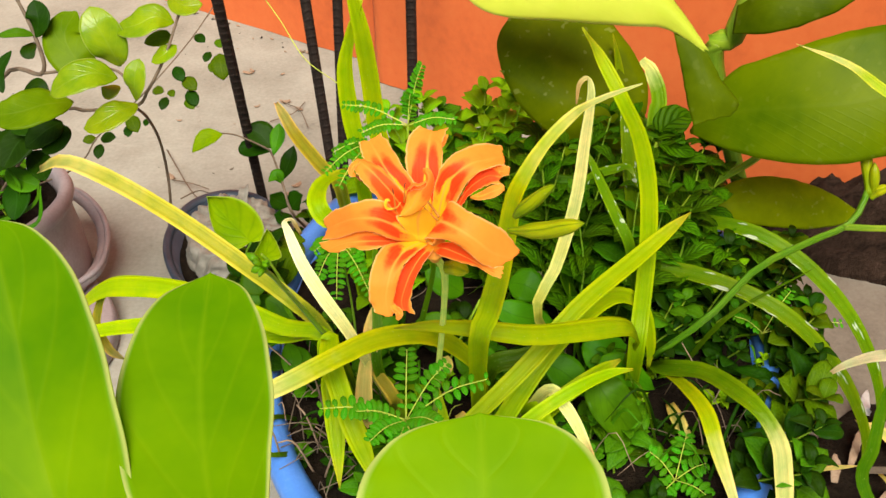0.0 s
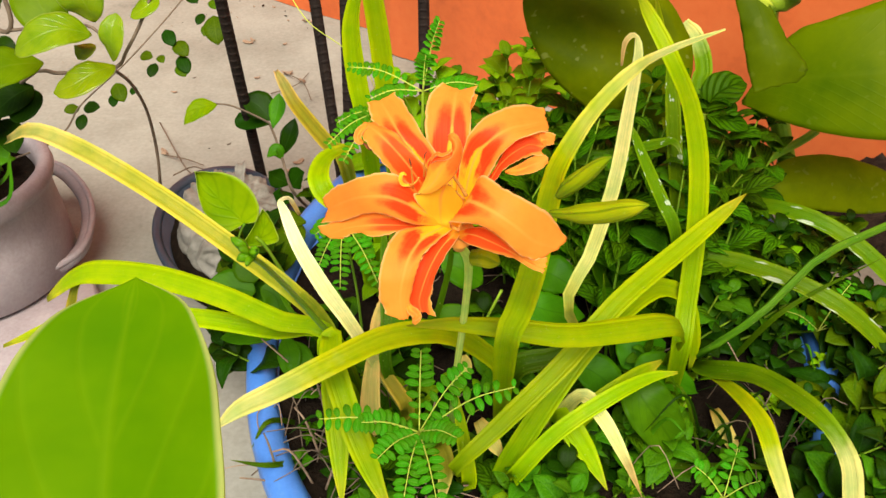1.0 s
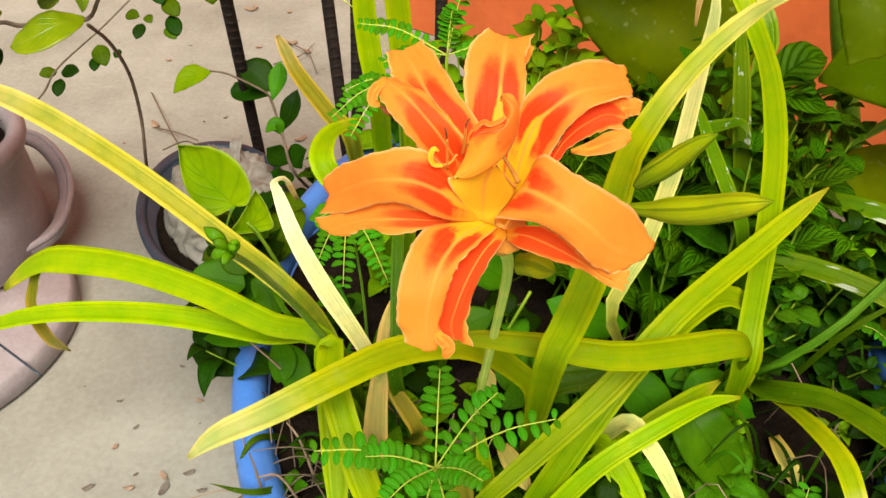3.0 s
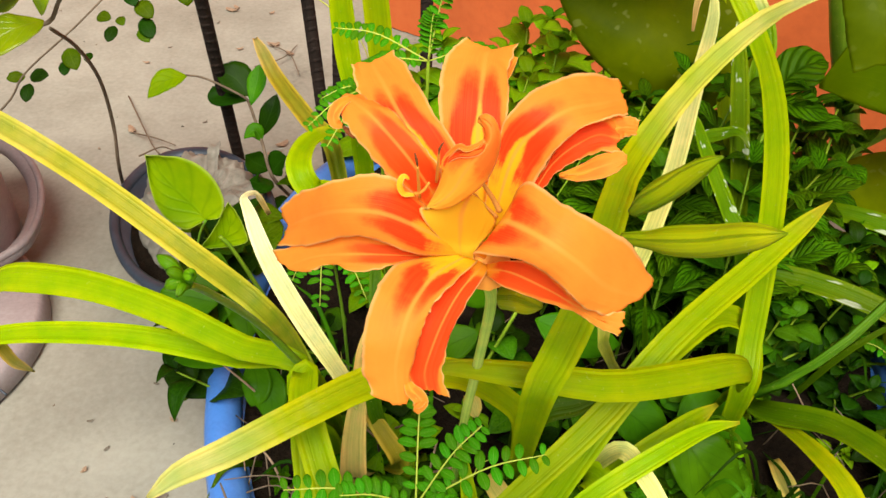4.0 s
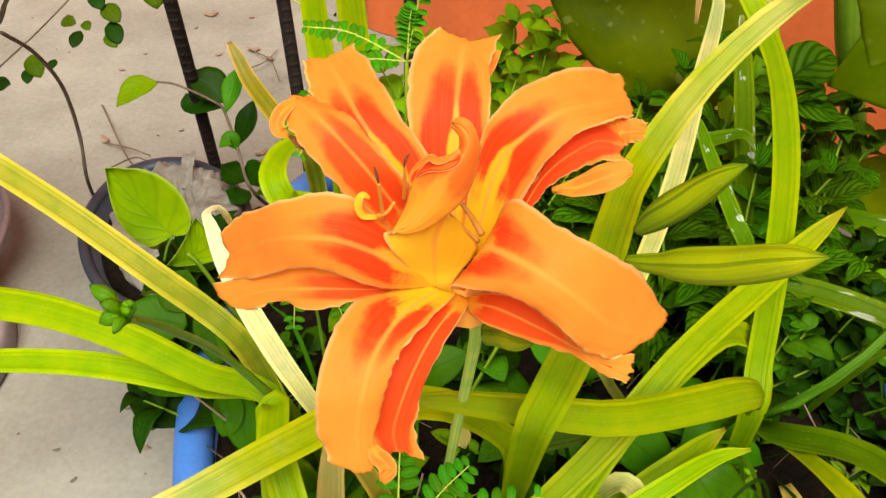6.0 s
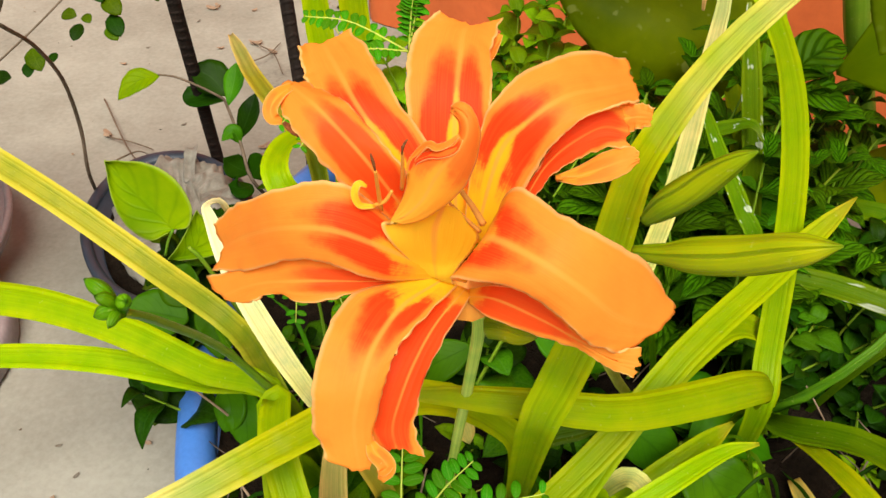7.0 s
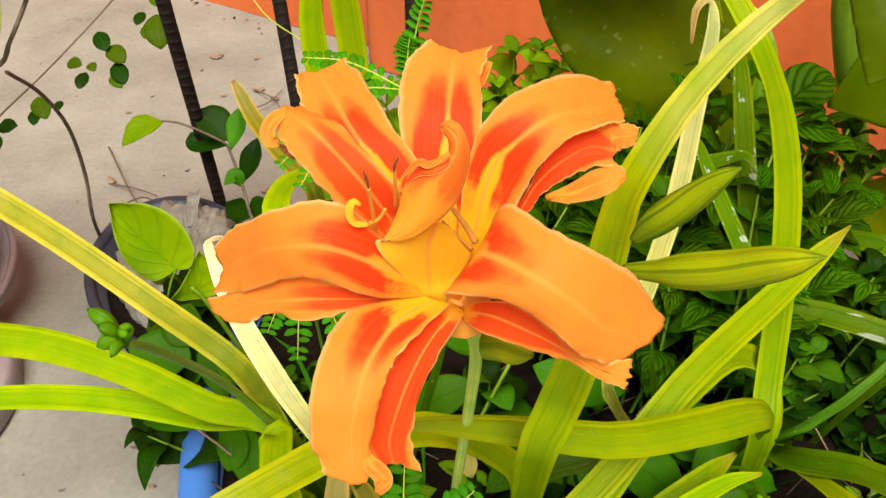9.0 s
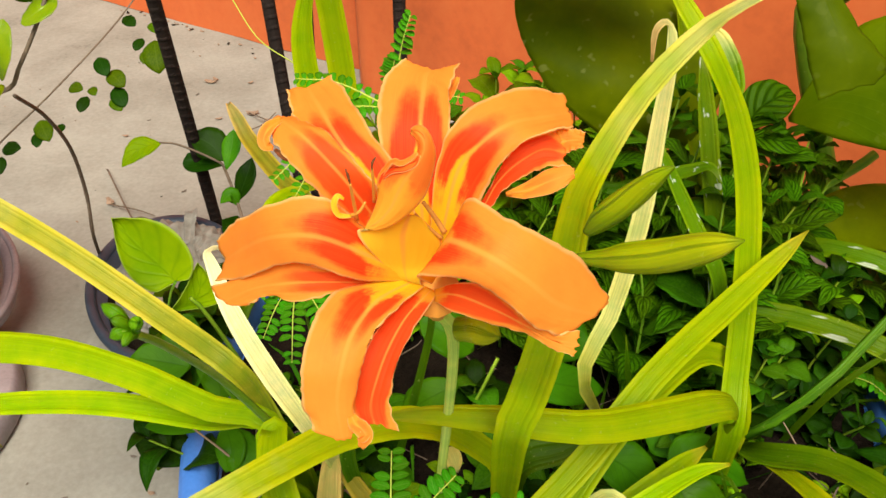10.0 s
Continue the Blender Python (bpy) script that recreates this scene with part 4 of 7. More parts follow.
petal(
    [(0.0045, 0.4718, 0.4902), (-0.0123, 0.4751, 0.5143), (-0.0201, 0.4793, 0.5231), (-0.0243, 0.4868, 0.5276), (-0.0261, 0.4915, 0.5304), (-0.0285, 0.4971, 0.5326)],
    [(0.0121, 0.4702, 0.4879), (-0.0032, 0.4767, 0.5144), (-0.0112, 0.4825, 0.5239), (-0.0164, 0.4908, 0.5280), (-0.0199, 0.4971, 0.5298), (-0.0226, 0.5018, 0.5310)],
    [(0.0165, 0.4714, 0.4890), (0.0074, 0.4789, 0.5145), (-0.0000, 0.4848, 0.5221), (-0.0060, 0.4949, 0.5269), (-0.0109, 0.5033, 0.5295), (-0.0157, 0.5086, 0.5316)],
    PETAL_FAR)
petal(
    [(0.0085, 0.4581, 0.4922), (-0.0062, 0.4524, 0.5178), (-0.0162, 0.4515, 0.5220), (-0.0276, 0.4535, 0.5174), (-0.0397, 0.4614, 0.5072), (-0.0490, 0.4666, 0.4968)],
    [(0.0100, 0.4572, 0.4911), (-0.0024, 0.4475, 0.5063), (-0.0134, 0.4451, 0.5128), (-0.0260, 0.4479, 0.5106), (-0.0374, 0.4563, 0.5010), (-0.0469, 0.4636, 0.4910)],
    [(0.0093, 0.4556, 0.4892), (-0.0027, 0.4458, 0.4970), (-0.0139, 0.4430, 0.5037), (-0.0238, 0.4457, 0.5028), (-0.0363, 0.4526, 0.4932), (-0.0499, 0.4618, 0.4847)],
    PETAL_WIDE)
petal(
    [(0.0085, 0.4576, 0.4884), (-0.0033, 0.4496, 0.4953), (-0.0150, 0.4481, 0.5005), (-0.0250, 0.4500, 0.5003), (-0.0371, 0.4557, 0.4923), (-0.0516, 0.4615, 0.4829)],
    [(0.0096, 0.4580, 0.4873), (-0.0033, 0.4490, 0.4939), (-0.0138, 0.4462, 0.4960), (-0.0235, 0.4465, 0.4953), (-0.0349, 0.4509, 0.4900), (-0.0461, 0.4545, 0.4822)],
    [(0.0101, 0.4582, 0.4860), (-0.0026, 0.4489, 0.4928), (-0.0112, 0.4454, 0.4922), (-0.0214, 0.4438, 0.4910), (-0.0307, 0.4475, 0.4897), (-0.0377, 0.4493, 0.4845)],
    PETAL_UNDER)
petal(
    [(0.0086, 0.4562, 0.4900), (-0.0086, 0.4430, 0.4954), (-0.0142, 0.4302, 0.4928), (-0.0166, 0.4209, 0.4848), (-0.0164, 0.4165, 0.4763), (-0.0135, 0.4131, 0.4705)],
    [(0.0115, 0.4555, 0.4889), (0.0031, 0.4408, 0.4934), (-0.0027, 0.4283, 0.4916), (-0.0053, 0.4203, 0.4852), (-0.0066, 0.4160, 0.4765), (-0.0053, 0.4116, 0.4682)],
    [(0.0158, 0.4550, 0.4880), (0.0100, 0.4412, 0.4921), (0.0045, 0.4318, 0.4921), (0.0010, 0.4245, 0.4865), (-0.0018, 0.4195, 0.4775), (-0.0024, 0.4143, 0.4696)],
    PETAL_LOW)
petal(
    [(0.0157, 0.4565, 0.4866), (0.0074, 0.4438, 0.4876), (0.0014, 0.4338, 0.4852), (-0.0018, 0.4270, 0.4787), (-0.0042, 0.4227, 0.4705), (-0.0034, 0.4204, 0.4660)],
    [(0.0179, 0.4565, 0.4855), (0.0111, 0.4435, 0.4856), (0.0063, 0.4336, 0.4818), (0.0030, 0.4268, 0.4753), (0.0013, 0.4233, 0.4690), (0.0025, 0.4205, 0.4639)],
    [(0.0195, 0.4561, 0.4844), (0.0143, 0.4434, 0.4835), (0.0097, 0.4344, 0.4791), (0.0073, 0.4285, 0.4736), (0.0066, 0.4247, 0.4675), (0.0086, 0.4219, 0.4624)],
    PETAL_FLANK)
petal(
    [(0.0240, 0.4665, 0.4952), (0.0293, 0.4582, 0.5162), (0.0391, 0.4488, 0.5167), (0.0502, 0.4453, 0.5118), (0.0599, 0.4491, 0.5032), (0.0700, 0.4507, 0.4872)],
    [(0.0206, 0.4608, 0.4903), (0.0231, 0.4495, 0.5079), (0.0342, 0.4390, 0.5107), (0.0445, 0.4358, 0.5051), (0.0539, 0.4376, 0.4951), (0.0652, 0.4430, 0.4867)],
    [(0.0179, 0.4569, 0.4870), (0.0152, 0.4453, 0.4983), (0.0281, 0.4377, 0.5039), (0.0388, 0.4346, 0.4995), (0.0455, 0.4337, 0.4917), (0.0544, 0.4354, 0.4853)],
    PETAL_NEAR)
petal(
    [(0.0193, 0.4568, 0.4852), (0.0284, 0.4481, 0.4946), (0.0391, 0.4418, 0.4941), (0.0459, 0.4376, 0.4901), (0.0527, 0.4363, 0.4865), (0.0601, 0.4372, 0.4856)],
    [(0.0190, 0.4555, 0.4837), (0.0265, 0.4473, 0.4903), (0.0374, 0.4413, 0.4898), (0.0455, 0.4379, 0.4874), (0.0524, 0.4358, 0.4844), (0.0597, 0.4348, 0.4827)],
    [(0.0194, 0.4545, 0.4824), (0.0246, 0.4466, 0.4851), (0.0356, 0.4408, 0.4852), (0.0450, 0.4381, 0.4845), (0.0518, 0.4351, 0.4820), (0.0590, 0.4322, 0.4796)],
    PETAL_UNDER)
petal(
    [(0.0166, 0.4693, 0.4927), (0.0197, 0.4756, 0.5191), (0.0270, 0.4798, 0.5317), (0.0380, 0.4881, 0.5347), (0.0493, 0.4970, 0.5322), (0.0587, 0.5035, 0.5269)],
    [(0.0196, 0.4693, 0.4909), (0.0255, 0.4737, 0.5156), (0.0327, 0.4744, 0.5256), (0.0414, 0.4785, 0.5296), (0.0509, 0.4849, 0.5282), (0.0602, 0.4943, 0.5251)],
    [(0.0240, 0.4703, 0.4903), (0.0328, 0.4716, 0.5087), (0.0378, 0.4722, 0.5186), (0.0442, 0.4733, 0.5258), (0.0525, 0.4777, 0.5275), (0.0604, 0.4857, 0.5240)],
    PETAL_SIDE)
petal(
    [(0.0255, 0.4719, 0.4890), (0.0350, 0.4769, 0.5086), (0.0396, 0.4787, 0.5169), (0.0456, 0.4809, 0.5223), (0.0525, 0.4832, 0.5247), (0.0562, 0.4850, 0.5235)],
    [(0.0270, 0.4720, 0.4890), (0.0349, 0.4760, 0.5057), (0.0394, 0.4773, 0.5127), (0.0452, 0.4786, 0.5177), (0.0514, 0.4805, 0.5203), (0.0575, 0.4813, 0.5188)],
    [(0.0285, 0.4720, 0.4890), (0.0354, 0.4754, 0.5020), (0.0394, 0.4764, 0.5078), (0.0448, 0.4766, 0.5124), (0.0510, 0.4779, 0.5151), (0.0582, 0.4786, 0.5155)],
    PETAL_FLANK)
petal(
    [(0.0545, 0.4853, 0.5239), (0.0600, 0.4850, 0.5247), (0.0643, 0.4826, 0.5248)],
    [(0.0558, 0.4835, 0.5207), (0.0593, 0.4832, 0.5217), (0.0638, 0.4819, 0.5227)],
    [(0.0564, 0.4822, 0.5169), (0.0597, 0.4823, 0.5184), (0.0636, 0.4814, 0.5202)],
    PETAL_TIP, crimp=0.3)
petal(
    [(0.0406, 0.4770, 0.5068), (0.0465, 0.4773, 0.5100), (0.0526, 0.4783, 0.5139), (0.0585, 0.4786, 0.5155), (0.0607, 0.4770, 0.5150)],
    [(0.0406, 0.4768, 0.5066), (0.0467, 0.4746, 0.5090), (0.0529, 0.4745, 0.5120), (0.0575, 0.4752, 0.5137), (0.0607, 0.4763, 0.5141)],
    [(0.0409, 0.4766, 0.5063), (0.0467, 0.4728, 0.5076), (0.0532, 0.4721, 0.5095), (0.0580, 0.4728, 0.5116), (0.0606, 0.4754, 0.5130)],
    PETAL_TIP, crimp=0.2, ruffle=0.3)
# inner ring
petal(
    [(0.0047, 0.4619, 0.4971), (-0.0080, 0.4562, 0.5146), (-0.0142, 0.4555, 0.5220), (-0.0205, 0.4582, 0.5290), (-0.0252, 0.4634, 0.5324), (-0.0272, 0.4688, 0.5343)],
    [(0.0047, 0.4632, 0.5007), (-0.0040, 0.4573, 0.5216), (-0.0104, 0.4588, 0.5296), (-0.0167, 0.4623, 0.5345), (-0.0220, 0.4674, 0.5356), (-0.0255, 0.4717, 0.5356)],
    [(0.0068, 0.4654, 0.5044), (0.0032, 0.4574, 0.5217), (-0.0039, 0.4603, 0.5289), (-0.0105, 0.4653, 0.5338), (-0.0166, 0.4702, 0.5338), (-0.0218, 0.4740, 0.5340)],
    PETAL_INNER)
petal(
    [(0.0010, 0.4490, 0.5125), (-0.0018, 0.4483, 0.5121), (-0.0001, 0.4485, 0.5072), (0.0039, 0.4519, 0.4985), (0.0071, 0.4545, 0.4911), (0.0072, 0.4560, 0.4874)],
    [(0.0124, 0.4536, 0.5140), (0.0104, 0.4534, 0.5077), (0.0100, 0.4546, 0.5005), (0.0099, 0.4559, 0.4941), (0.0104, 0.4561, 0.4896), (0.0105, 0.4576, 0.4851)],
    [(0.0173, 0.4591, 0.5062), (0.0209, 0.4616, 0.4995), (0.0198, 0.4612, 0.4952), (0.0164, 0.4592, 0.4914), (0.0145, 0.4578, 0.4883), (0.0145, 0.4582, 0.4848)],
    PETAL_THROAT, ruffle=0.0, crimp=0.15)
petal(
    [(0.0005, 0.4494, 0.5125), (0.0028, 0.4509, 0.5163), (0.0044, 0.4521, 0.5208), (0.0047, 0.4528, 0.5248), (0.0072, 0.4533, 0.5292), (0.0119, 0.4505, 0.5325), (0.0161, 0.4488, 0.5364), (0.0166, 0.4489, 0.5397), (0.0157, 0.4499, 0.5409), (0.0147, 0.4513, 0.5411)],
    [(0.0010, 0.4491, 0.5125), (0.0049, 0.4482, 0.5160), (0.0085, 0.4474, 0.5210), (0.0109, 0.4469, 0.5266), (0.0136, 0.4460, 0.5316), (0.0163, 0.4454, 0.5354), (0.0181, 0.4460, 0.5391), (0.0178, 0.4474, 0.5417), (0.0164, 0.4489, 0.5428), (0.0149, 0.4513, 0.5419)],
    [(0.0016, 0.4488, 0.5124), (0.0074, 0.4483, 0.5144), (0.0127, 0.4487, 0.5184), (0.0169, 0.4485, 0.5233), (0.0191, 0.4480, 0.5289), (0.0203, 0.4483, 0.5347), (0.0201, 0.4489, 0.5394), (0.0188, 0.4499, 0.5423), (0.0167, 0.4508, 0.5435), (0.0148, 0.4517, 0.5424)],
    PETAL_CURL, ruffle=0.25, crimp=0.2)
# rolled tips and edges
frill([(-0.0237, 0.4703, 0.5360), (-0.0265, 0.4662, 0.5358), (-0.0281, 0.4634, 0.5341), (-0.0276, 0.4618, 0.5321), (-0.0257, 0.4622, 0.5310)], 0.0018, PETAL_TIP)
frill([(0.0050, 0.4510, 0.5242), (0.0063, 0.4511, 0.5281), (0.0094, 0.4492, 0.5311), (0.0126, 0.4470, 0.5329), (0.0154, 0.4454, 0.5354), (0.0168, 0.4452, 0.5383)], 0.0011, PETAL_FLANK)
frill([(0.0048, 0.4514, 0.5235), (0.0051, 0.4521, 0.5271), (0.0073, 0.4514, 0.5308), (0.0096, 0.4499, 0.5335), (0.0114, 0.4479, 0.5340), (0.0139, 0.4469, 0.5358), (0.0162, 0.4465, 0.5383)], 0.0009, PETAL_TIP)
frill([(-0.0255, 0.4630, 0.5304), (-0.0238, 0.4629, 0.5285), (-0.0221, 0.4620, 0.5273)], 0.0008, ANTHER)
frill([(-0.0029, 0.4157, 0.4730), (-0.0017, 0.4137, 0.4720), (0.0004, 0.4120, 0.4714), (0.0014, 0.4108, 0.4698), (-0.0002, 0.4096, 0.4669)], 0.0022, PETAL_TIP)
frill([(0.0013, 0.4139, 0.4704), (0.0011, 0.4110, 0.4701), (-0.0008, 0.4101, 0.4691)], 0.0015, PETAL_TIP)
frill([(-0.0034, 0.4500, 0.5162), (-0.0065, 0.4484, 0.5176), (-0.0075, 0.4483, 0.5207), (-0.0065, 0.4490, 0.5232), (-0.0048, 0.4496, 0.5222)], 0.0009, PETAL_THROAT)
frill([(0.0254, 0.5137, 0.5288), (0.0236, 0.5102, 0.5263), (0.0225, 0.5061, 0.5245)], 0.0012, PETAL_TIP)
# stamens
stamen([(-0.0022, 0.4520, 0.5138), (-0.0020, 0.4469, 0.5250), (-0.0019, 0.4446, 0.5300)], [(-0.0019, 0.4446, 0.5300), (-0.0021, 0.4440, 0.5325), (-0.0025, 0.4435, 0.5351)])
stamen([(0.0027, 0.4545, 0.5182), (0.0035, 0.4504, 0.5273), (0.0038, 0.4482, 0.5325)], [(0.0038, 0.4472, 0.5328), (0.0042, 0.4466, 0.5352), (0.0052, 0.4467, 0.5369)])
stamen([(-0.0036, 0.4510, 0.5158), (-0.0010, 0.4501, 0.5177), (0.0009, 0.4501, 0.5208)])
stamen([(0.0219, 0.4618, 0.5028), (0.0191, 0.4613, 0.5087), (0.0161, 0.4604, 0.5142)], mat=STAMEN_SHADED, r=1.7)
stamen([(0.0211, 0.4605, 0.5013), (0.0170, 0.4587, 0.5073), (0.0139, 0.4573, 0.5122)], mat=STAMEN_SHADED)
part("flower_tube", tube([(0.0174, 0.4809, 0.4570), (0.0184, 0.4700, 0.4700), (0.0186, 0.4590, 0.4825)], (0.0035, 0.0052, 0.0082), FLOWERTUBE, 10, 12), flower)


# ---------- near leaves in front of the camera ----------
near = thing("broad_leaved_shrub", "large smooth bright green leaves on short stalks", "plant", at=(-0.03, 0.1, 0.0))
near_leaf = lambda pts, half, **k: part("leaf", sheet(pts, half, FORE, shape=k.pop("shape", (0.25, 0.4, 0.55, 0.68, 0.79, 0.88, 0.94, 0.98, 1.0, 1.0, 0.98, 0.945, 0.89, 0.8, 0.66, 0.43, 0.0)), fold=0.26, count=96, across=16, thick=0.0009, wave=0.02, **k), near)
near_leaf([(-0.0044, 0.1219, 0.6062), (-0.0142, 0.1526, 0.6143), (-0.0249, 0.1805, 0.6188), (-0.0328, 0.2113, 0.6268), (-0.0363, 0.2427, 0.6352)], 0.0222, shape=(0.2, 0.3, 0.4, 0.5, 0.6, 0.69, 0.78, 0.86, 0.93, 0.98, 1.0, 0.99, 0.95, 0.87, 0.73, 0.5, 0.0))
near_leaf([(-0.0455, 0.1235, 0.5703), (-0.0586, 0.1593, 0.6019), (-0.0735, 0.1872, 0.6232), (-0.0854, 0.2131, 0.6417), (-0.0985, 0.2380, 0.6589)], 0.0252)
near_leaf([(0.0520, 0.1071, 0.6298), (0.0511, 0.1280, 0.6449), (0.0508, 0.1430, 0.6583), (0.0499, 0.1580, 0.6658)], 0.0263)

part("trunk", tube([(-0.06, 0.1, -0.01), (-0.055, 0.11, 0.2), (-0.05, 0.11, 0.44)], (0.011, 0.009, 0.007), BARK, 16, 10), near)
for tip_at in ((-0.0044, 0.1219, 0.6062), (-0.0426, 0.1237, 0.5703), (0.0520, 0.1071, 0.6298)):
    part("leaf_stalk", tube([(-0.05, 0.11, 0.43), Vector((-0.05, 0.11, 0.46)).lerp(Vector(tip_at), 0.5), tip_at], (0.004, 0.003, 0.0024), STEM, 12, 8), near)

# ---------- broad leaves by the wall ----------
ginger = thing("broad_leaved_clump", "clump of very large broad dark green leaves", "plant", at=(0.46, 1.0, 0.0))


def big(left, mid, right, mat):
    LEAF_COUNT[0] += 1
    return part("leaf", loft(left, mid, right, mat, LEAF_COUNT[0], 44, 18, 0.0008, 1.2, 1.6), ginger)


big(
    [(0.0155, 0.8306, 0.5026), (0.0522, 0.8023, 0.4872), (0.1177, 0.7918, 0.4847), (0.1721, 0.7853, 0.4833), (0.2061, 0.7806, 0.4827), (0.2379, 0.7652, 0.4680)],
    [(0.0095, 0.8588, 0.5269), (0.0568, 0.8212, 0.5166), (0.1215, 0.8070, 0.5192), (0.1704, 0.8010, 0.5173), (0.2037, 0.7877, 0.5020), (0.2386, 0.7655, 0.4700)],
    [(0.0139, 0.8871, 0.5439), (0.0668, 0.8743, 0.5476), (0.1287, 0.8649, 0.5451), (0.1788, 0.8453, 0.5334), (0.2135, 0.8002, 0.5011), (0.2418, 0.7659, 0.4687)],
    BROAD_LIT)
# The same leaf's drooping end, with shade put into its green.
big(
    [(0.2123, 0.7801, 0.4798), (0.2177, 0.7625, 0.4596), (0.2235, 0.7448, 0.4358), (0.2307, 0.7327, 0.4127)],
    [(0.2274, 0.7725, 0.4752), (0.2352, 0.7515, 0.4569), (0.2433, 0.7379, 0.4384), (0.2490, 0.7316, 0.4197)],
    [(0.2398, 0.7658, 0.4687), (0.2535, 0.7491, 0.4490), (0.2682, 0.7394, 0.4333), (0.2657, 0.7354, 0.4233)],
    BROAD_HANG_SHADED)
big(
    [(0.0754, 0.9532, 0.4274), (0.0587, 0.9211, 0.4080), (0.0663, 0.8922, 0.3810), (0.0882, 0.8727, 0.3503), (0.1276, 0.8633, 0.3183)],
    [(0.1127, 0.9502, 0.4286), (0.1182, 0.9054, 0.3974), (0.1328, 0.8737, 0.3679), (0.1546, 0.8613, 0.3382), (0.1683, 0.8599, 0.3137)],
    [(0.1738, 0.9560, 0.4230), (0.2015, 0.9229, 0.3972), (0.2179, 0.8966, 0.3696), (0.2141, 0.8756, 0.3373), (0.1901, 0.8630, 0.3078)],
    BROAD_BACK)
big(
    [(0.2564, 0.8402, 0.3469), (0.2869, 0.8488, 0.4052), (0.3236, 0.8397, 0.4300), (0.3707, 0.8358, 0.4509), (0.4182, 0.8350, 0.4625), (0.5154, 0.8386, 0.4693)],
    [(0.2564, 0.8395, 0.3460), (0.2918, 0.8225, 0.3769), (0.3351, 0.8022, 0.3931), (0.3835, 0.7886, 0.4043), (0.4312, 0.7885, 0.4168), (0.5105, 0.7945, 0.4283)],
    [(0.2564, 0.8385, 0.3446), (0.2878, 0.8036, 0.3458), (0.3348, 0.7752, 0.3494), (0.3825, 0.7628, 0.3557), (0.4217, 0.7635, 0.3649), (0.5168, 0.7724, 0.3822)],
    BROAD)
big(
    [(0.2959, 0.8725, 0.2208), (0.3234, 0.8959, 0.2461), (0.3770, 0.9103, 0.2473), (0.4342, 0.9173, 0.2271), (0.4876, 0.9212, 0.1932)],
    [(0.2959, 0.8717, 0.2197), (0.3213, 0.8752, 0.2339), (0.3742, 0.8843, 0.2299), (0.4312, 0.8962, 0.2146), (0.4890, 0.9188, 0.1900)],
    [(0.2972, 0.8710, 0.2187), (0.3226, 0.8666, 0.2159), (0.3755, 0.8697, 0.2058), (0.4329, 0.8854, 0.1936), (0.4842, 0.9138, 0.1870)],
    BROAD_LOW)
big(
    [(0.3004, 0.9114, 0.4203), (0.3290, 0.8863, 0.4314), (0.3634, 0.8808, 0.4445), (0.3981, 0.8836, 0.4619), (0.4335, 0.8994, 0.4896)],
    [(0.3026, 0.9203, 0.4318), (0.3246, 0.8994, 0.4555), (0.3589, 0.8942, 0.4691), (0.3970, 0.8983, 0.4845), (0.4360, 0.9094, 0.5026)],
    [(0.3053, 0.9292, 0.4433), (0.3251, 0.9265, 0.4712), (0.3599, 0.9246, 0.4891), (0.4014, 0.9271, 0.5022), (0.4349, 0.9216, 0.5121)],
    BROAD_HANG_SHADED)
part("leaf_stalk", tube([(0.44, 1.02, 0.0), (0.1879, 0.9417, 0.3535), (0.1312, 0.9558, 0.4263), (0.0798, 0.9546, 0.4256)], (0.004, 0.004, 0.003), STEM), ginger)
part("stalk", tube([(0.44, 1.02, 0.0), (0.3004, 0.9507, 0.3563), (0.3109, 0.9401, 0.4076), (0.3219, 0.9251, 0.4862)], (0.009, 0.011, 0.012, 0.01), STEM), ginger)
part("stalk", tube([(0.36, 0.95, 0.0), (0.2835, 0.8589, 0.2370), (0.3455, 0.8807, 0.2936)], (0.004, 0.004), STEM), ginger)


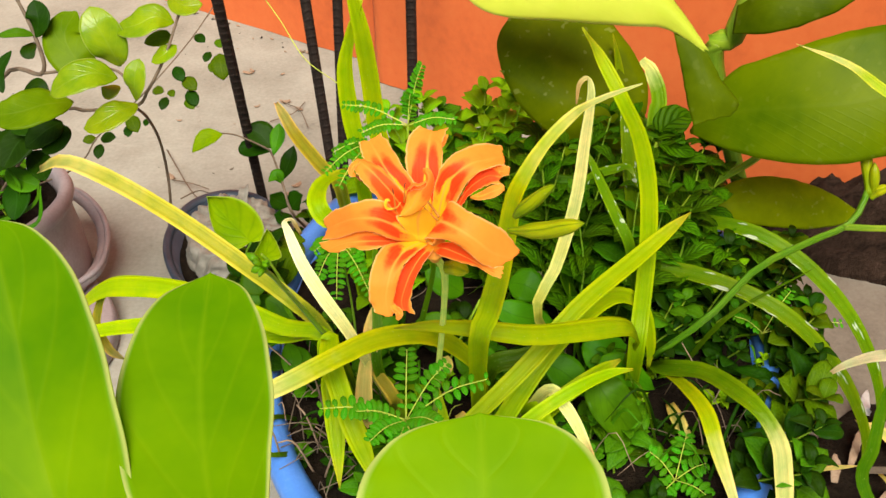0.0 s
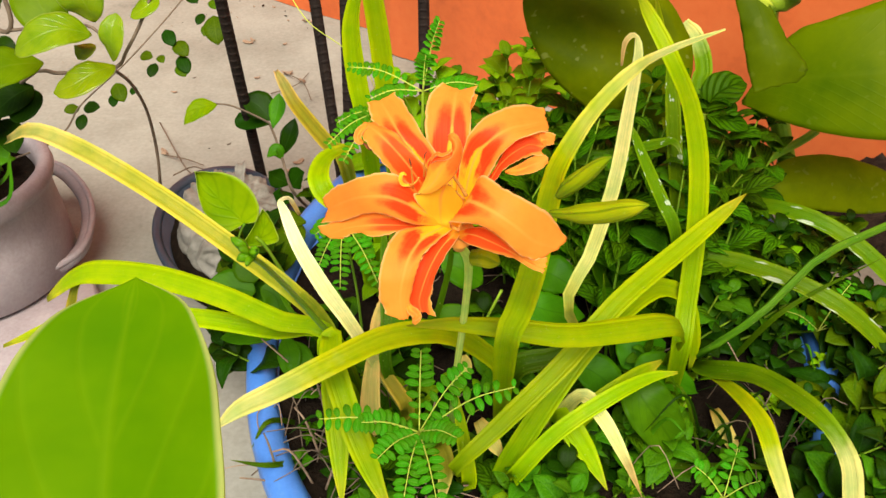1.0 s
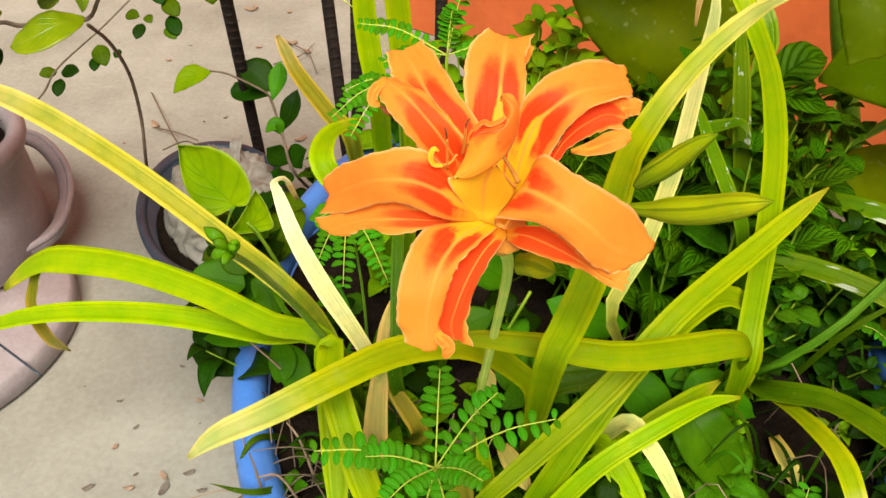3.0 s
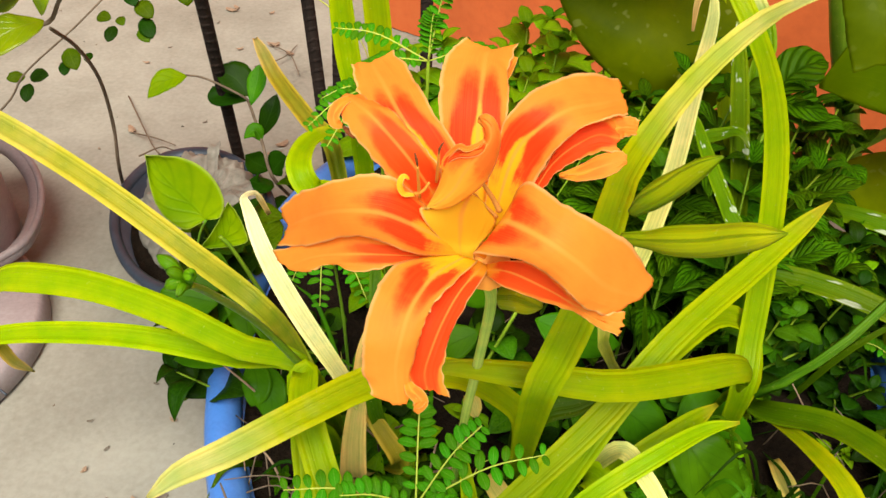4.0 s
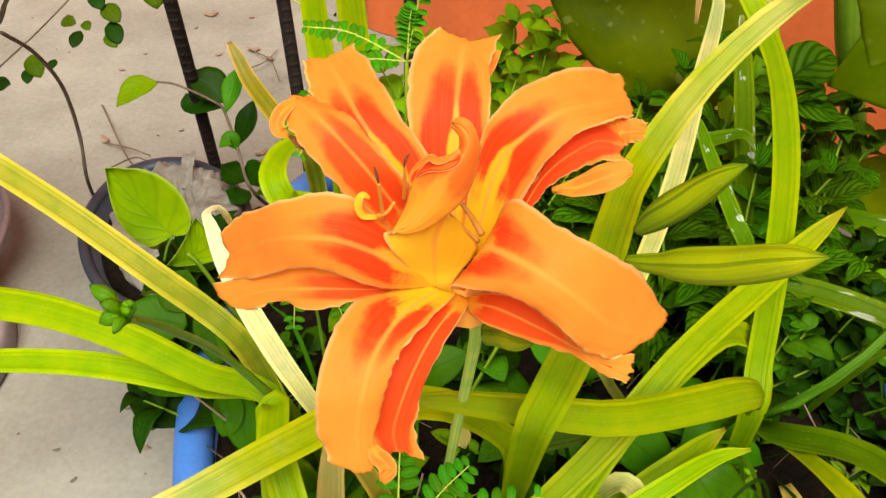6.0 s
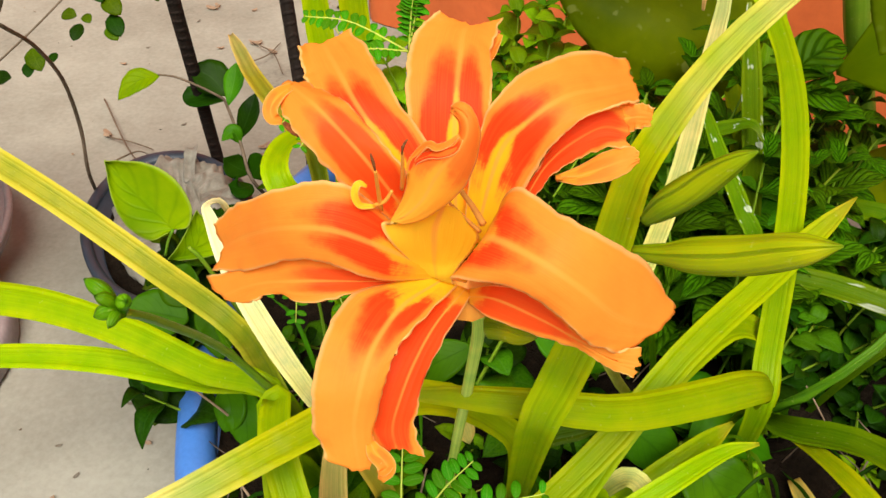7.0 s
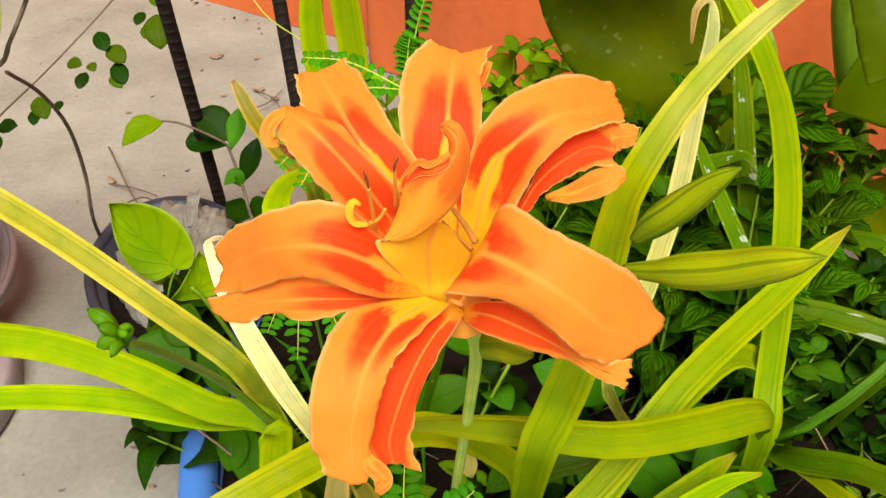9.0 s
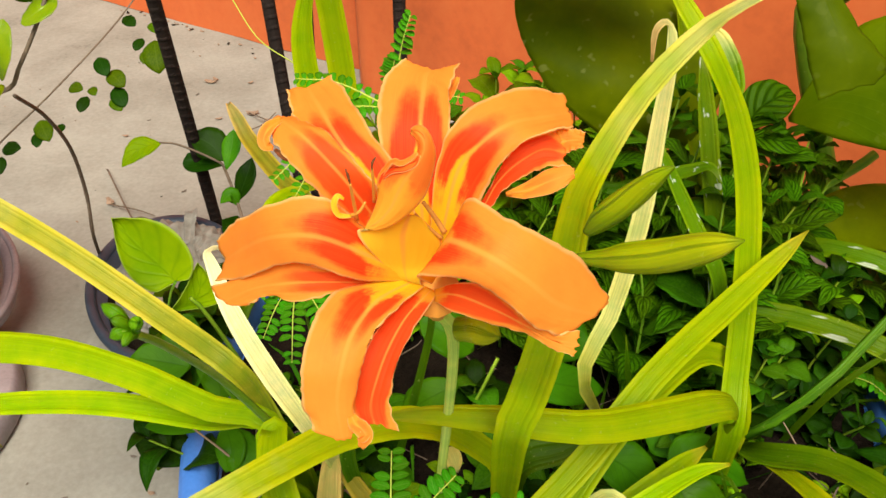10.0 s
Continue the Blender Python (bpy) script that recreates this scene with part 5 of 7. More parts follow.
# ---------- heart-shaped leaves, mauve pot, small pot ----------
heart = thing("heart_leaved_plant", "young plant with two bright heart-shaped leaves", "plant", at=(-0.14, 0.76, 0.1))
part("stem", tube([(-0.14, 0.78, 0.1), (-0.1767, 0.7720, 0.2120), (-0.1880, 0.7710, 0.2340)], (0.002, 0.0015), STEM), heart)
for left, mid, right in ((
    [(-0.2011, 0.7726, 0.2448), (-0.2138, 0.7702, 0.2394), (-0.2266, 0.7716, 0.2464), (-0.2348, 0.7750, 0.2596), (-0.2379, 0.7789, 0.2732), (-0.2385, 0.7823, 0.2853), (-0.2385, 0.7844, 0.2927), (-0.2387, 0.7855, 0.2967)],
    [(-0.1994, 0.7782, 0.2434), (-0.2031, 0.7796, 0.2489), (-0.2092, 0.7814, 0.2558), (-0.2167, 0.7832, 0.2635), (-0.2246, 0.7854, 0.2727), (-0.2324, 0.7878, 0.2825), (-0.2381, 0.7896, 0.2900), (-0.2409, 0.7904, 0.2935)],
    [(-0.1942, 0.7738, 0.2471), (-0.1861, 0.7750, 0.2494), (-0.1826, 0.7788, 0.2616), (-0.1869, 0.7828, 0.2761), (-0.1975, 0.7857, 0.2884), (-0.2128, 0.7867, 0.2953), (-0.2273, 0.7862, 0.2965), (-0.2382, 0.7856, 0.2968)]
), (
    [(-0.2059, 0.7713, 0.2215), (-0.1995, 0.7730, 0.2290), (-0.1929, 0.7750, 0.2385), (-0.1872, 0.7768, 0.2479), (-0.1822, 0.7786, 0.2572), (-0.1796, 0.7792, 0.2605)],
    [(-0.2045, 0.7752, 0.2180), (-0.1914, 0.7769, 0.2235), (-0.1842, 0.7788, 0.2319), (-0.1811, 0.7807, 0.2422), (-0.1796, 0.7823, 0.2516), (-0.1807, 0.7832, 0.2574)],
    [(-0.1984, 0.7715, 0.2201), (-0.1781, 0.7731, 0.2225), (-0.1677, 0.7746, 0.2275), (-0.1694, 0.7764, 0.2384), (-0.1730, 0.7780, 0.2500), (-0.1787, 0.7792, 0.2600)]
)):
    part("leaf", loft(left, mid, right, HEART, 3, 40, 16, 0.0005, 0.5, 0.8), heart)
part("leaf_stalk", tube([(-0.1978, 0.7742, 0.2464), (-0.2043, 0.7770, 0.2344), (-0.2096, 0.7776, 0.2197)], (0.0012, 0.001), STEM, 10, 6), heart)


# ---------- weeds ----------
def unit_leaf(mat, half=0.3, shape=OVATE, curl=0.12, fold=0.22, seed=1, wave=0.06):
    return sheet([(0, 0, 0), (0, 0.33, curl * 0.55), (0, 0.68, curl * 0.35), (0, 1, -curl)], half, mat, shape, (0, 0, 1), fold, wave, 3.0, 0.0, 10, 4, 0.012, seed)


WEED_LEAVES = [unit_leaf(WEED, 0.3, OVATE, 0.14, 0.25, 1), unit_leaf(WEED, 0.27, OVATE, 0.26, 0.18, 2), unit_leaf(WEED, 0.33, OVATE, 0.08, 0.3, 3)]
DARK_SHADED_LEAVES = [unit_leaf(WEED_DARK_SHADED, 0.31, OVATE, 0.16, 0.2, 4), unit_leaf(WEED_DARK_SHADED, 0.27, OVATE, 0.3, 0.25, 5), unit_leaf(WEED_DARK_SHADED, 0.34, OVAL, 0.1, 0.2, 6)]
MINT_LEAVES = [unit_leaf(MINT_GREEN, 0.25, OVATE, 0.16, 0.25, 14), unit_leaf(MINT_GREEN, 0.22, OVATE, 0.26, 0.2, 15), unit_leaf(MINT_GREEN, 0.28, OVATE, 0.1, 0.3, 16)]
LIGHT_LEAVES = [unit_leaf(OLIVE, 0.33, OVAL, 0.14, 0.15, 17), unit_leaf(OLIVE, 0.36, OVAL, 0.22, 0.18, 18)]
FRESH_LEAVES = [unit_leaf(FRESH, 0.27, OVATE, 0.14, 0.25, 24), unit_leaf(FRESH, 0.31, OVATE, 0.2, 0.2, 25)]
ROUND_LEAVES = [unit_leaf(WEED_DARK_SHADED, 0.38, OVAL, 0.12, 0.12, 7), unit_leaf(WEED, 0.36, OVAL, 0.2, 0.15, 8)]
LEAFLET = [unit_leaf(FERN, 0.27, OVAL, 0.06, 0.1, 9), unit_leaf(FERN, 0.25, OVAL, 0.15, 0.14, 10)]


def leaf_at(me, base, way, up, size, parent, name="leaf"):
    y = Vector(way).normalized()
    x = y.cross(Vector(up))
    x = x.normalized() if x.length > 1e-3 else Vector((1, 0, 0))
    z = x.cross(y)
    ob = new(name, me)
    attach(ob, parent)
    m = Matrix((x, y, z)).transposed().to_4x4() @ Matrix.Scale(size, 4)
    m.translation = Vector(base)
    ob.matrix_basis = m
    return ob


def sprig(base, tip, nodes, size, leaves, seed, label, stem=None, category="weed", group="weeds in the tub", name="weed"):
    """A leafy shoot: a bent stem with pairs of opposite leaves, smaller at the tip."""
    rnd = random.Random(seed)
    base, tip = Vector(base), Vector(tip)
    ob = thing(name, label, category, group, base)
    bend = Vector((rnd.uniform(-1, 1), rnd.uniform(-1, 1), 0)) * (tip - base).length * 0.12
    line = [base - Vector((0, 0, 0.006)), base.lerp(tip, 0.5) + bend, tip]
    part("stem", tube(line, (0.0016, 0.0012, 0.0008), stem or STEM, 8, 5), ob)
    path = smooth_line(line, 24)
    turn = rnd.uniform(0, 3.14)
    for i in range(nodes):
        s = 0.25 + 0.75 * (i + 0.5) / nodes
        p = path[min(int(s * 23), 22)]
        axis = (path[min(int(s * 23) + 1, 23)] - path[max(int(s * 23) - 1, 0)]).normalized()
        a = axis.orthogonal().normalized()
        b = axis.cross(a)
        turn += 1.57 + rnd.uniform(-0.3, 0.3)
        k = size * (1.05 - 0.45 * i / nodes) * rnd.uniform(0.8, 1.15)
        for g in (turn, turn + 3.14159):
            out = a * math.cos(g) + b * math.sin(g)
            way = out + axis * rnd.uniform(0.2, 0.6) + Vector((0, 0, rnd.uniform(-0.1, 0.25)))
            leaf_at(rnd.choice(leaves), p, way, Vector((0, -0.25, 1)) + axis * 0.4, k, ob)
    for g in (0.4, 2.5, 4.6):
        out = Vector((math.cos(g + turn), math.sin(g + turn), 0.8))
        leaf_at(rnd.choice(leaves), tip, out, (0, 0, 1), size * 0.45, ob)
    return ob


def frond(parent, base, tip, pairs, size, sag=0.1, seed=0):
    """A feathery frond: a pale rib with two ranks of small oval leaflets."""
    rnd = random.Random(seed)
    base, tip = Vector(base), Vector(tip)
    mid = base.lerp(tip, 0.55) + Vector((0, 0, sag * (tip - base).length))
    rib = part("frond", tube([base, mid, tip], (0.0006, 0.0005, 0.0003), PALE, 12, 5), parent)
    path = smooth_line([base, mid, tip], 60)
    for i in range(pairs):
        s = 0.14 + 0.86 * i / (pairs - 1)
        j = min(int(s * 59), 58)
        p = path[j]
        axis = (path[j + 1] - path[max(j - 1, 0)]).normalized()
        side = axis.cross(Vector((0, -0.3, 1))).normalized()
        k = 0.8 * size * (0.7 + 0.5 * math.sin(3.0 * s)) * rnd.uniform(0.9, 1.1)
        for sg in (-1, 1):
            if rnd.random() < 0.06:
                continue
            leaf_at(rnd.choice(LEAFLET), p, side * sg + axis * rnd.uniform(0.1, 0.4) + Vector((0, 0, rnd.uniform(-0.15, 0.15))), Vector((0, -0.35, 1)), k, parent, "leaflet")
    return rib


def fern(name_label, base, crown, tips, pairs, size, seed):
    ob = thing("feathery_weed", name_label, "weed", "feathery weeds", base)
    part("stem", tube([base, Vector(base).lerp(Vector(crown), 0.5) + Vector((0.003, 0, 0)), crown], (0.0015, 0.0011), STEM, 8, 6), ob)
    for i, t in enumerate(tips):
        frond(ob, crown, t, pairs, size, 0.1, seed + i)
    return ob


FERN_LABEL = "feathery weed with rows of small oval green leaflets"
fern(FERN_LABEL, (-0.02, 0.6, 0.1), (-0.0130, 0.5202, 0.2598), [(-0.0131, 0.5558, 0.3046), (0.0203, 0.5362, 0.3092), (0.0523, 0.5228, 0.3057), (0.0144, 0.4931, 0.2877), (-0.0792, 0.5087, 0.2834), (-0.0506, 0.5089, 0.2811), (-0.0369, 0.4817, 0.2778), (0.0043, 0.4528, 0.2700), (-0.0181, 0.4610, 0.2662)], 9, 0.0108, 11)
fern(FERN_LABEL, (-0.045, 0.8, 0.1), (-0.0242, 0.7598, 0.3963), [(-0.0827, 0.7596, 0.4173), (-0.0093, 0.7575, 0.4581), (0.0206, 0.7474, 0.4094), (-0.0644, 0.7363, 0.4017), (-0.0207, 0.7601, 0.4294)], 11, 0.0098, 31)
fern(FERN_LABEL, (-0.07, 0.82, 0.1), (-0.0643, 0.8012, 0.3547), [(-0.1081, 0.7634, 0.3416), (-0.0925, 0.7474, 0.3359), (-0.1035, 0.7925, 0.3465)], 11, 0.009, 41)
fern(FERN_LABEL, (-0.09, 0.74, 0.1), (-0.1001, 0.7559, 0.2649), [(-0.1214, 0.7320, 0.2683), (-0.0950, 0.6889, 0.2427), (-0.0626, 0.6938, 0.2464), (-0.0739, 0.7257, 0.2562), (-0.1169, 0.7057, 0.2499)], 11, 0.0104, 51)
fern(FERN_LABEL, (0.33, 0.8, 0.1), (0.3450, 0.7487, 0.1534), [(0.4249, 0.7516, 0.1672), (0.3710, 0.7696, 0.1952), (0.3926, 0.7674, 0.1740), (0.3120, 0.7506, 0.1750)], 9, 0.009, 61)
fern(FERN_LABEL, (0.19, 0.62, 0.1), (0.2285, 0.5716, 0.1284), [(0.2363, 0.5907, 0.1695), (0.2523, 0.5692, 0.1564), (0.2027, 0.5797, 0.1577), (0.2528, 0.5442, 0.1401), (0.2066, 0.5453, 0.1287)], 6, 0.0125, 71)

# leafy shoots that stand out behind and beside the flower
MINT = "dark green mint-like weed with ribbed ovate leaves"
for i, (b, t, nn, sz, lv) in enumerate((
    ((0.03, 0.93, 0.1), (0.0458, 0.9797, 0.3157), 5, 0.06, 4), ((0.06, 0.9, 0.1), (0.0699, 0.9312, 0.3162), 5, 0.055, 4), ((0.08, 0.93, 0.1), (0.0928, 0.9052, 0.2802), 5, 0.043, 0),
    ((0.12, 0.92, 0.1), (0.1232, 0.8894, 0.2900), 5, 0.043, 0), ((0.16, 0.88, 0.1), (0.1787, 0.8651, 0.3363), 6, 0.043, 0), ((0.18, 0.9, 0.1), (0.2503, 0.8892, 0.3126), 6, 0.048, 2),
    ((0.22, 0.9, 0.1), (0.2797, 0.8891, 0.2770), 6, 0.045, 0), ((0.25, 0.88, 0.1), (0.3021, 0.8891, 0.2917), 6, 0.040, 0), ((0.2, 0.86, 0.1), (0.2247, 0.8462, 0.2746), 6, 0.045, 2),
    ((0.05, 0.86, 0.1), (0.0904, 0.8231, 0.2883), 5, 0.043, 0), ((0.09, 0.84, 0.1), (0.1309, 0.8273, 0.3070), 5, 0.043, 0), ((0.25, 0.84, 0.1), (0.2701, 0.8195, 0.2194), 5, 0.043, 0),
    ((0.29, 0.83, 0.1), (0.3105, 0.8097, 0.2198), 5, 0.045, 0), ((0.33, 0.86, 0.1), (0.3871, 0.8448, 0.2101), 5, 0.040, 0), ((0.28, 0.78, 0.1), (0.2772, 0.7410, 0.1983), 4, 0.045, 2),
    ((0.3, 0.75, 0.1), (0.3127, 0.7144, 0.1605), 4, 0.045, 1), ((0.27, 0.72, 0.1), (0.2696, 0.7086, 0.1729), 4, 0.043, 2), ((0.33, 0.72, 0.1), (0.3619, 0.7025, 0.1573), 4, 0.043, 1),
    ((0.1, 0.95, 0.1), (0.1126, 0.9450, 0.2979), 6, 0.045, 0), ((0.13, 0.9, 0.1), (0.1588, 0.8626, 0.2851), 6, 0.046, 0), ((0.14, 0.94, 0.1), (0.1755, 0.9168, 0.2887), 6, 0.046, 0),
    ((0.02, 0.9, 0.1), (0.0478, 0.9185, 0.3014), 5, 0.055, 4), ((0.04, 0.88, 0.1), (0.0731, 0.8908, 0.2960), 5, 0.045, 0), ((0.19, 0.84, 0.1), (0.1886, 0.8298, 0.2560), 6, 0.045, 0),
    ((0.24, 0.86, 0.1), (0.2513, 0.8409, 0.2491), 6, 0.046, 0), ((0.27, 0.87, 0.1), (0.2903, 0.8585, 0.2525), 6, 0.045, 0), ((0.1, 0.8, 0.1), (0.1384, 0.8001, 0.2542), 5, 0.04, 0),
    ((0.06, 0.82, 0.1), (0.0917, 0.8142, 0.2434), 5, 0.042, 0), ((0.31, 0.85, 0.1), (0.3434, 0.8390, 0.2060), 5, 0.042, 0), ((0.22, 0.82, 0.1), (0.2561, 0.7961, 0.2063), 5, 0.04, 0), ((0.31, 0.7, 0.1), (0.3161, 0.6688, 0.1499), 3, 0.042, 1), ((0.35, 0.74, 0.1), (0.3954, 0.7401, 0.1545), 4, 0.038, 1),
    ((0.33, 0.68, 0.1), (0.3844, 0.6891, 0.1710), 5, 0.038, 1), ((0.3, 0.66, 0.1), (0.3435, 0.6394, 0.1420), 4, 0.037, 1), ((0.22, 0.56, 0.1), (0.2376, 0.5463, 0.1606), 4, 0.042, 3), ((0.25, 0.58, 0.1), (0.2753, 0.5576, 0.1558), 4, 0.042, 3), ((0.27, 0.6, 0.1), (0.3040, 0.5844, 0.1557), 4, 0.04, 3), ((0.2, 0.54, 0.1), (0.2059, 0.5264, 0.1536), 4, 0.04, 3), ((0.26, 0.56, 0.1), (0.2849, 0.5301, 0.1521), 4, 0.042, 3), ((0.33, 0.62, 0.1), (0.3571, 0.5840, 0.1343), 4, 0.036, 3))):
    if b[0] > 0.2 and b[1] < 0.8 and lv in (2, 3) and i % 3:
        continue
    if lv == 1:
        nn, sz, lv = 3, sz * 0.7, 5 if b[0] > 0.34 else 0
    # Darker leaves towards the right put the shade there into the colour.
    lv = (3 if b[0] > 0.26 and i % 2 else 2) if lv == 0 and b[0] > 0.21 else lv
    lv = 3 if lv == 2 and b[1] < 0.8 else lv
    sprig(b, t, nn + (1 if lv in (0, 2) else 0), sz * (1.22 if lv in (0, 2) else 0.9), (MINT_LEAVES, LIGHT_LEAVES, MINT_LEAVES + DARK_SHADED_LEAVES, DARK_SHADED_LEAVES, FRESH_LEAVES, LIGHT_LEAVES + FRESH_LEAVES)[lv], 300 + i, MINT)

# mint crowding the tub's far side
for i, (b, t) in enumerate((
    ((0.142, 0.806, 0.1), (0.1545, 0.8156, 0.3641)), ((0.157, 0.816, 0.1), (0.1729, 0.8276, 0.3702)), ((0.168, 0.794, 0.1), (0.1864, 0.8015, 0.3513)),
    ((0.186, 0.782, 0.1), (0.2092, 0.7875, 0.3393)), ((0.197, 0.808, 0.1), (0.2239, 0.8181, 0.3535)), ((0.211, 0.799, 0.1), (0.2410, 0.8070, 0.3459)),
    ((0.228, 0.796, 0.1), (0.2615, 0.8036, 0.3232)), ((0.234, 0.815, 0.1), (0.2693, 0.8257, 0.3350)), ((0.176, 0.764, 0.1), (0.1976, 0.7660, 0.3203)),
    ((0.200, 0.767, 0.1), (0.2273, 0.7699, 0.3147)), ((0.146, 0.765, 0.1), (0.1601, 0.7676, 0.3254)), ((0.220, 0.775, 0.1), (0.2516, 0.7794, 0.3087)),
    ((0.128, 0.760, 0.1), (0.1371, 0.7615, 0.3193)), ((0.250, 0.812, 0.1), (0.2901, 0.8227, 0.3046)), ((0.103, 0.790, 0.1), (0.1053, 0.7963, 0.3262)),
    ((0.121, 0.806, 0.1), (0.1280, 0.8154, 0.3413)), ((0.175, 0.819, 0.1), (0.1952, 0.8314, 0.3651)))):
    sprig(b, t, 6, 0.043 + 0.004 * (i % 3), MINT_LEAVES if i % 4 else MINT_LEAVES + WEED_LEAVES, 3300 + i, MINT)
broad_weed = thing("broad_leaved_weed", "dark green weed with broad ribbed leaves behind the mint", "weed", "weeds in the tub", (0.21, 0.86, 0.1))
part("stem", tube([(0.21, 0.86, 0.1), (0.2183, 0.8137, 0.3482)], (0.002, 0.0015), STEM, 8, 6), broad_weed)
for pts, half in (
    ([(0.2172, 0.8144, 0.3492), (0.2258, 0.8175, 0.3641), (0.2402, 0.8236, 0.3710), (0.2551, 0.8315, 0.3686)], 0.0165),
    ([(0.2200, 0.8128, 0.3469), (0.2377, 0.8026, 0.3485), (0.2567, 0.8034, 0.3398)], 0.011),
):
    part("leaf", sheet(pts, half, MINT_GREEN, OVATE, fold=0.2, count=24, across=10, wave=0.04), broad_weed)

# low weeds over the rest of the tub
rw = random.Random(77)
made = 0
while made < 76:
    a, r = rw.uniform(0, 6.283), 0.262 * math.sqrt(rw.random())
    x, y = 0.083 + r * math.cos(a), 0.752 + r * math.sin(a)
    if y < 0.58 and x < 0.0 or (x < -0.04 and r > 0.19) or (x < -0.04 and rw.random() < 0.4):
        continue
    if (0.08 < x < 0.21 and 0.58 < y < 0.73) or (x > 0.16 and y < 0.74 and rw.random() < 0.82):
        continue
    h = rw.uniform(0.025, 0.075) + (0.045 if y > 0.82 else 0.0) + (0.025 if x > 0.2 else 0.0)
    d = Vector((x - 0.08, y - 0.765, 0)) * 0.18
    # The right front corner gets mostly near-black leaves, painting in its shade.
    sprig((x, y, 0.1), (x + d.x + rw.uniform(-0.02, 0.02), y + d.y + rw.uniform(-0.03, 0.01), 0.1 + h), rw.choice((3, 4, 4, 5)), rw.uniform(0.022, 0.038), rw.choice((DARK_SHADED_LEAVES, DARK_SHADED_LEAVES, DARK_SHADED_LEAVES + WEED_LEAVES)) if x > 0.2 and y < 0.74 else rw.choice((DARK_SHADED_LEAVES, DARK_SHADED_LEAVES + WEED_LEAVES, WEED_LEAVES, ROUND_LEAVES, FRESH_LEAVES)), 900 + made, "small dark green leafy weed growing in the soil")
    made += 1

# small weeds and dead stems near the tub's front
for i in range(12):
    x, y = rw.uniform(-0.13, -0.01), rw.uniform(0.56, 0.7)
    sprig((x, y, 0.105), (x + rw.uniform(-0.01, 0.01), y + rw.uniform(-0.01, 0.01), 0.1 + rw.uniform(0.02, 0.05)), 3, rw.uniform(0.02, 0.032), rw.choice((WEED_LEAVES, DARK_SHADED_LEAVES + WEED_LEAVES)), 1300 + i, "small green weed among dead stems")
# brighter young weeds under the flower
for i in range(28):
    x, y = (rw.uniform(-0.07, 0.2), rw.uniform(0.6, 0.76)) if i < 16 else (rw.uniform(-0.05, 0.13), rw.uniform(0.51, 0.63))
    sprig((x, y, 0.105), (x + rw.uniform(-0.02, 0.02), y + rw.uniform(-0.02, 0.02), 0.1 + rw.uniform(0.03, 0.075)), rw.choice((3, 4)), rw.uniform(0.03, 0.05), rw.choice((WEED_LEAVES, ROUND_LEAVES, WEED_LEAVES + MINT_LEAVES)), 1200 + i, "fresh green leafy weed under the flower")

# seedlings close to the soil
for i in range(62):
    x, y = (rw.uniform(0.06, 0.34), rw.uniform(0.52, 0.75)) if i < 46 else (rw.uniform(-0.14, 0.02), rw.uniform(0.56, 0.72))
    if (x - 0.092) ** 2 + (y - 0.752) ** 2 > 0.066:
        continue
    sprig((x, y, 0.108), (x + rw.uniform(-0.01, 0.01), y + rw.uniform(-0.01, 0.01), 0.112 + rw.uniform(0.008, 0.035)), rw.choice((2, 3)), rw.uniform(0.012, 0.024), rw.choice((WEED_LEAVES, MINT_LEAVES, DARK_SHADED_LEAVES, FRESH_LEAVES, DARK_SHADED_LEAVES + WEED_LEAVES)), 2600 + i, "tiny green seedling close to the soil")

# dark weeds that spill over the tub's rim beside the wall
for i in range(18):
    a = -0.7 + 1.65 * i / 17 + rw.uniform(-0.04, 0.04)
    x, y = TUB[0] + 0.262 * math.cos(a), TUB[1] + 0.35 * math.sin(a)
    sprig((x, y, 0.105), (x + 0.05 * math.cos(a), y + 0.06 * math.sin(a), rw.uniform(0.15, 0.19)), 4, rw.uniform(0.028, 0.04), (DARK_SHADED_LEAVES, LIGHT_LEAVES + DARK_SHADED_LEAVES, DARK_SHADED_LEAVES + MINT_LEAVES)[i % 3], 1400 + i, "dark weed spilling over the tub's rim")
# brighter weeds that lean out over the same rim
for i in range(10):
    a = -0.6 + 0.85 * i / 9 + rw.uniform(-0.04, 0.04)
    x, y = TUB[0] + 0.265 * math.cos(a), TUB[1] + 0.355 * math.sin(a)
    sprig((x, y, 0.105), (x + 0.045 * math.cos(a), y + 0.05 * math.sin(a) - 0.015, rw.uniform(0.16, 0.2)), rw.choice((3, 4)), rw.uniform(0.036, 0.05), (WEED_LEAVES + DARK_SHADED_LEAVES, DARK_SHADED_LEAVES, LIGHT_LEAVES)[i % 3], 1450 + i, "green oval-leaved weed leaning over the tub's rim")
# fresh weeds along the far rim, behind the flower
for i in range(17):
    a = 1.0 + 1.3 * i / 16 + rw.uniform(-0.03, 0.03)
    k = rw.uniform(0.84, 0.97)
    x, y = TUB[0] + 0.282 * k * math.cos(a), TUB[1] + 0.38 * k * math.sin(a)
    sprig((x, y, 0.105), (x + 0.04 * math.cos(a), y + 0.03 * math.sin(a) - 0.02, rw.uniform(0.16, 0.26) if i > 5 else rw.uniform(0.16, 0.2)), rw.choice((3, 4)), rw.uniform(0.048, 0.066), (FRESH_LEAVES, FRESH_LEAVES + WEED_LEAVES, WEED_LEAVES)[i % 3], 1500 + i, "fresh green weed along the tub's far rim")
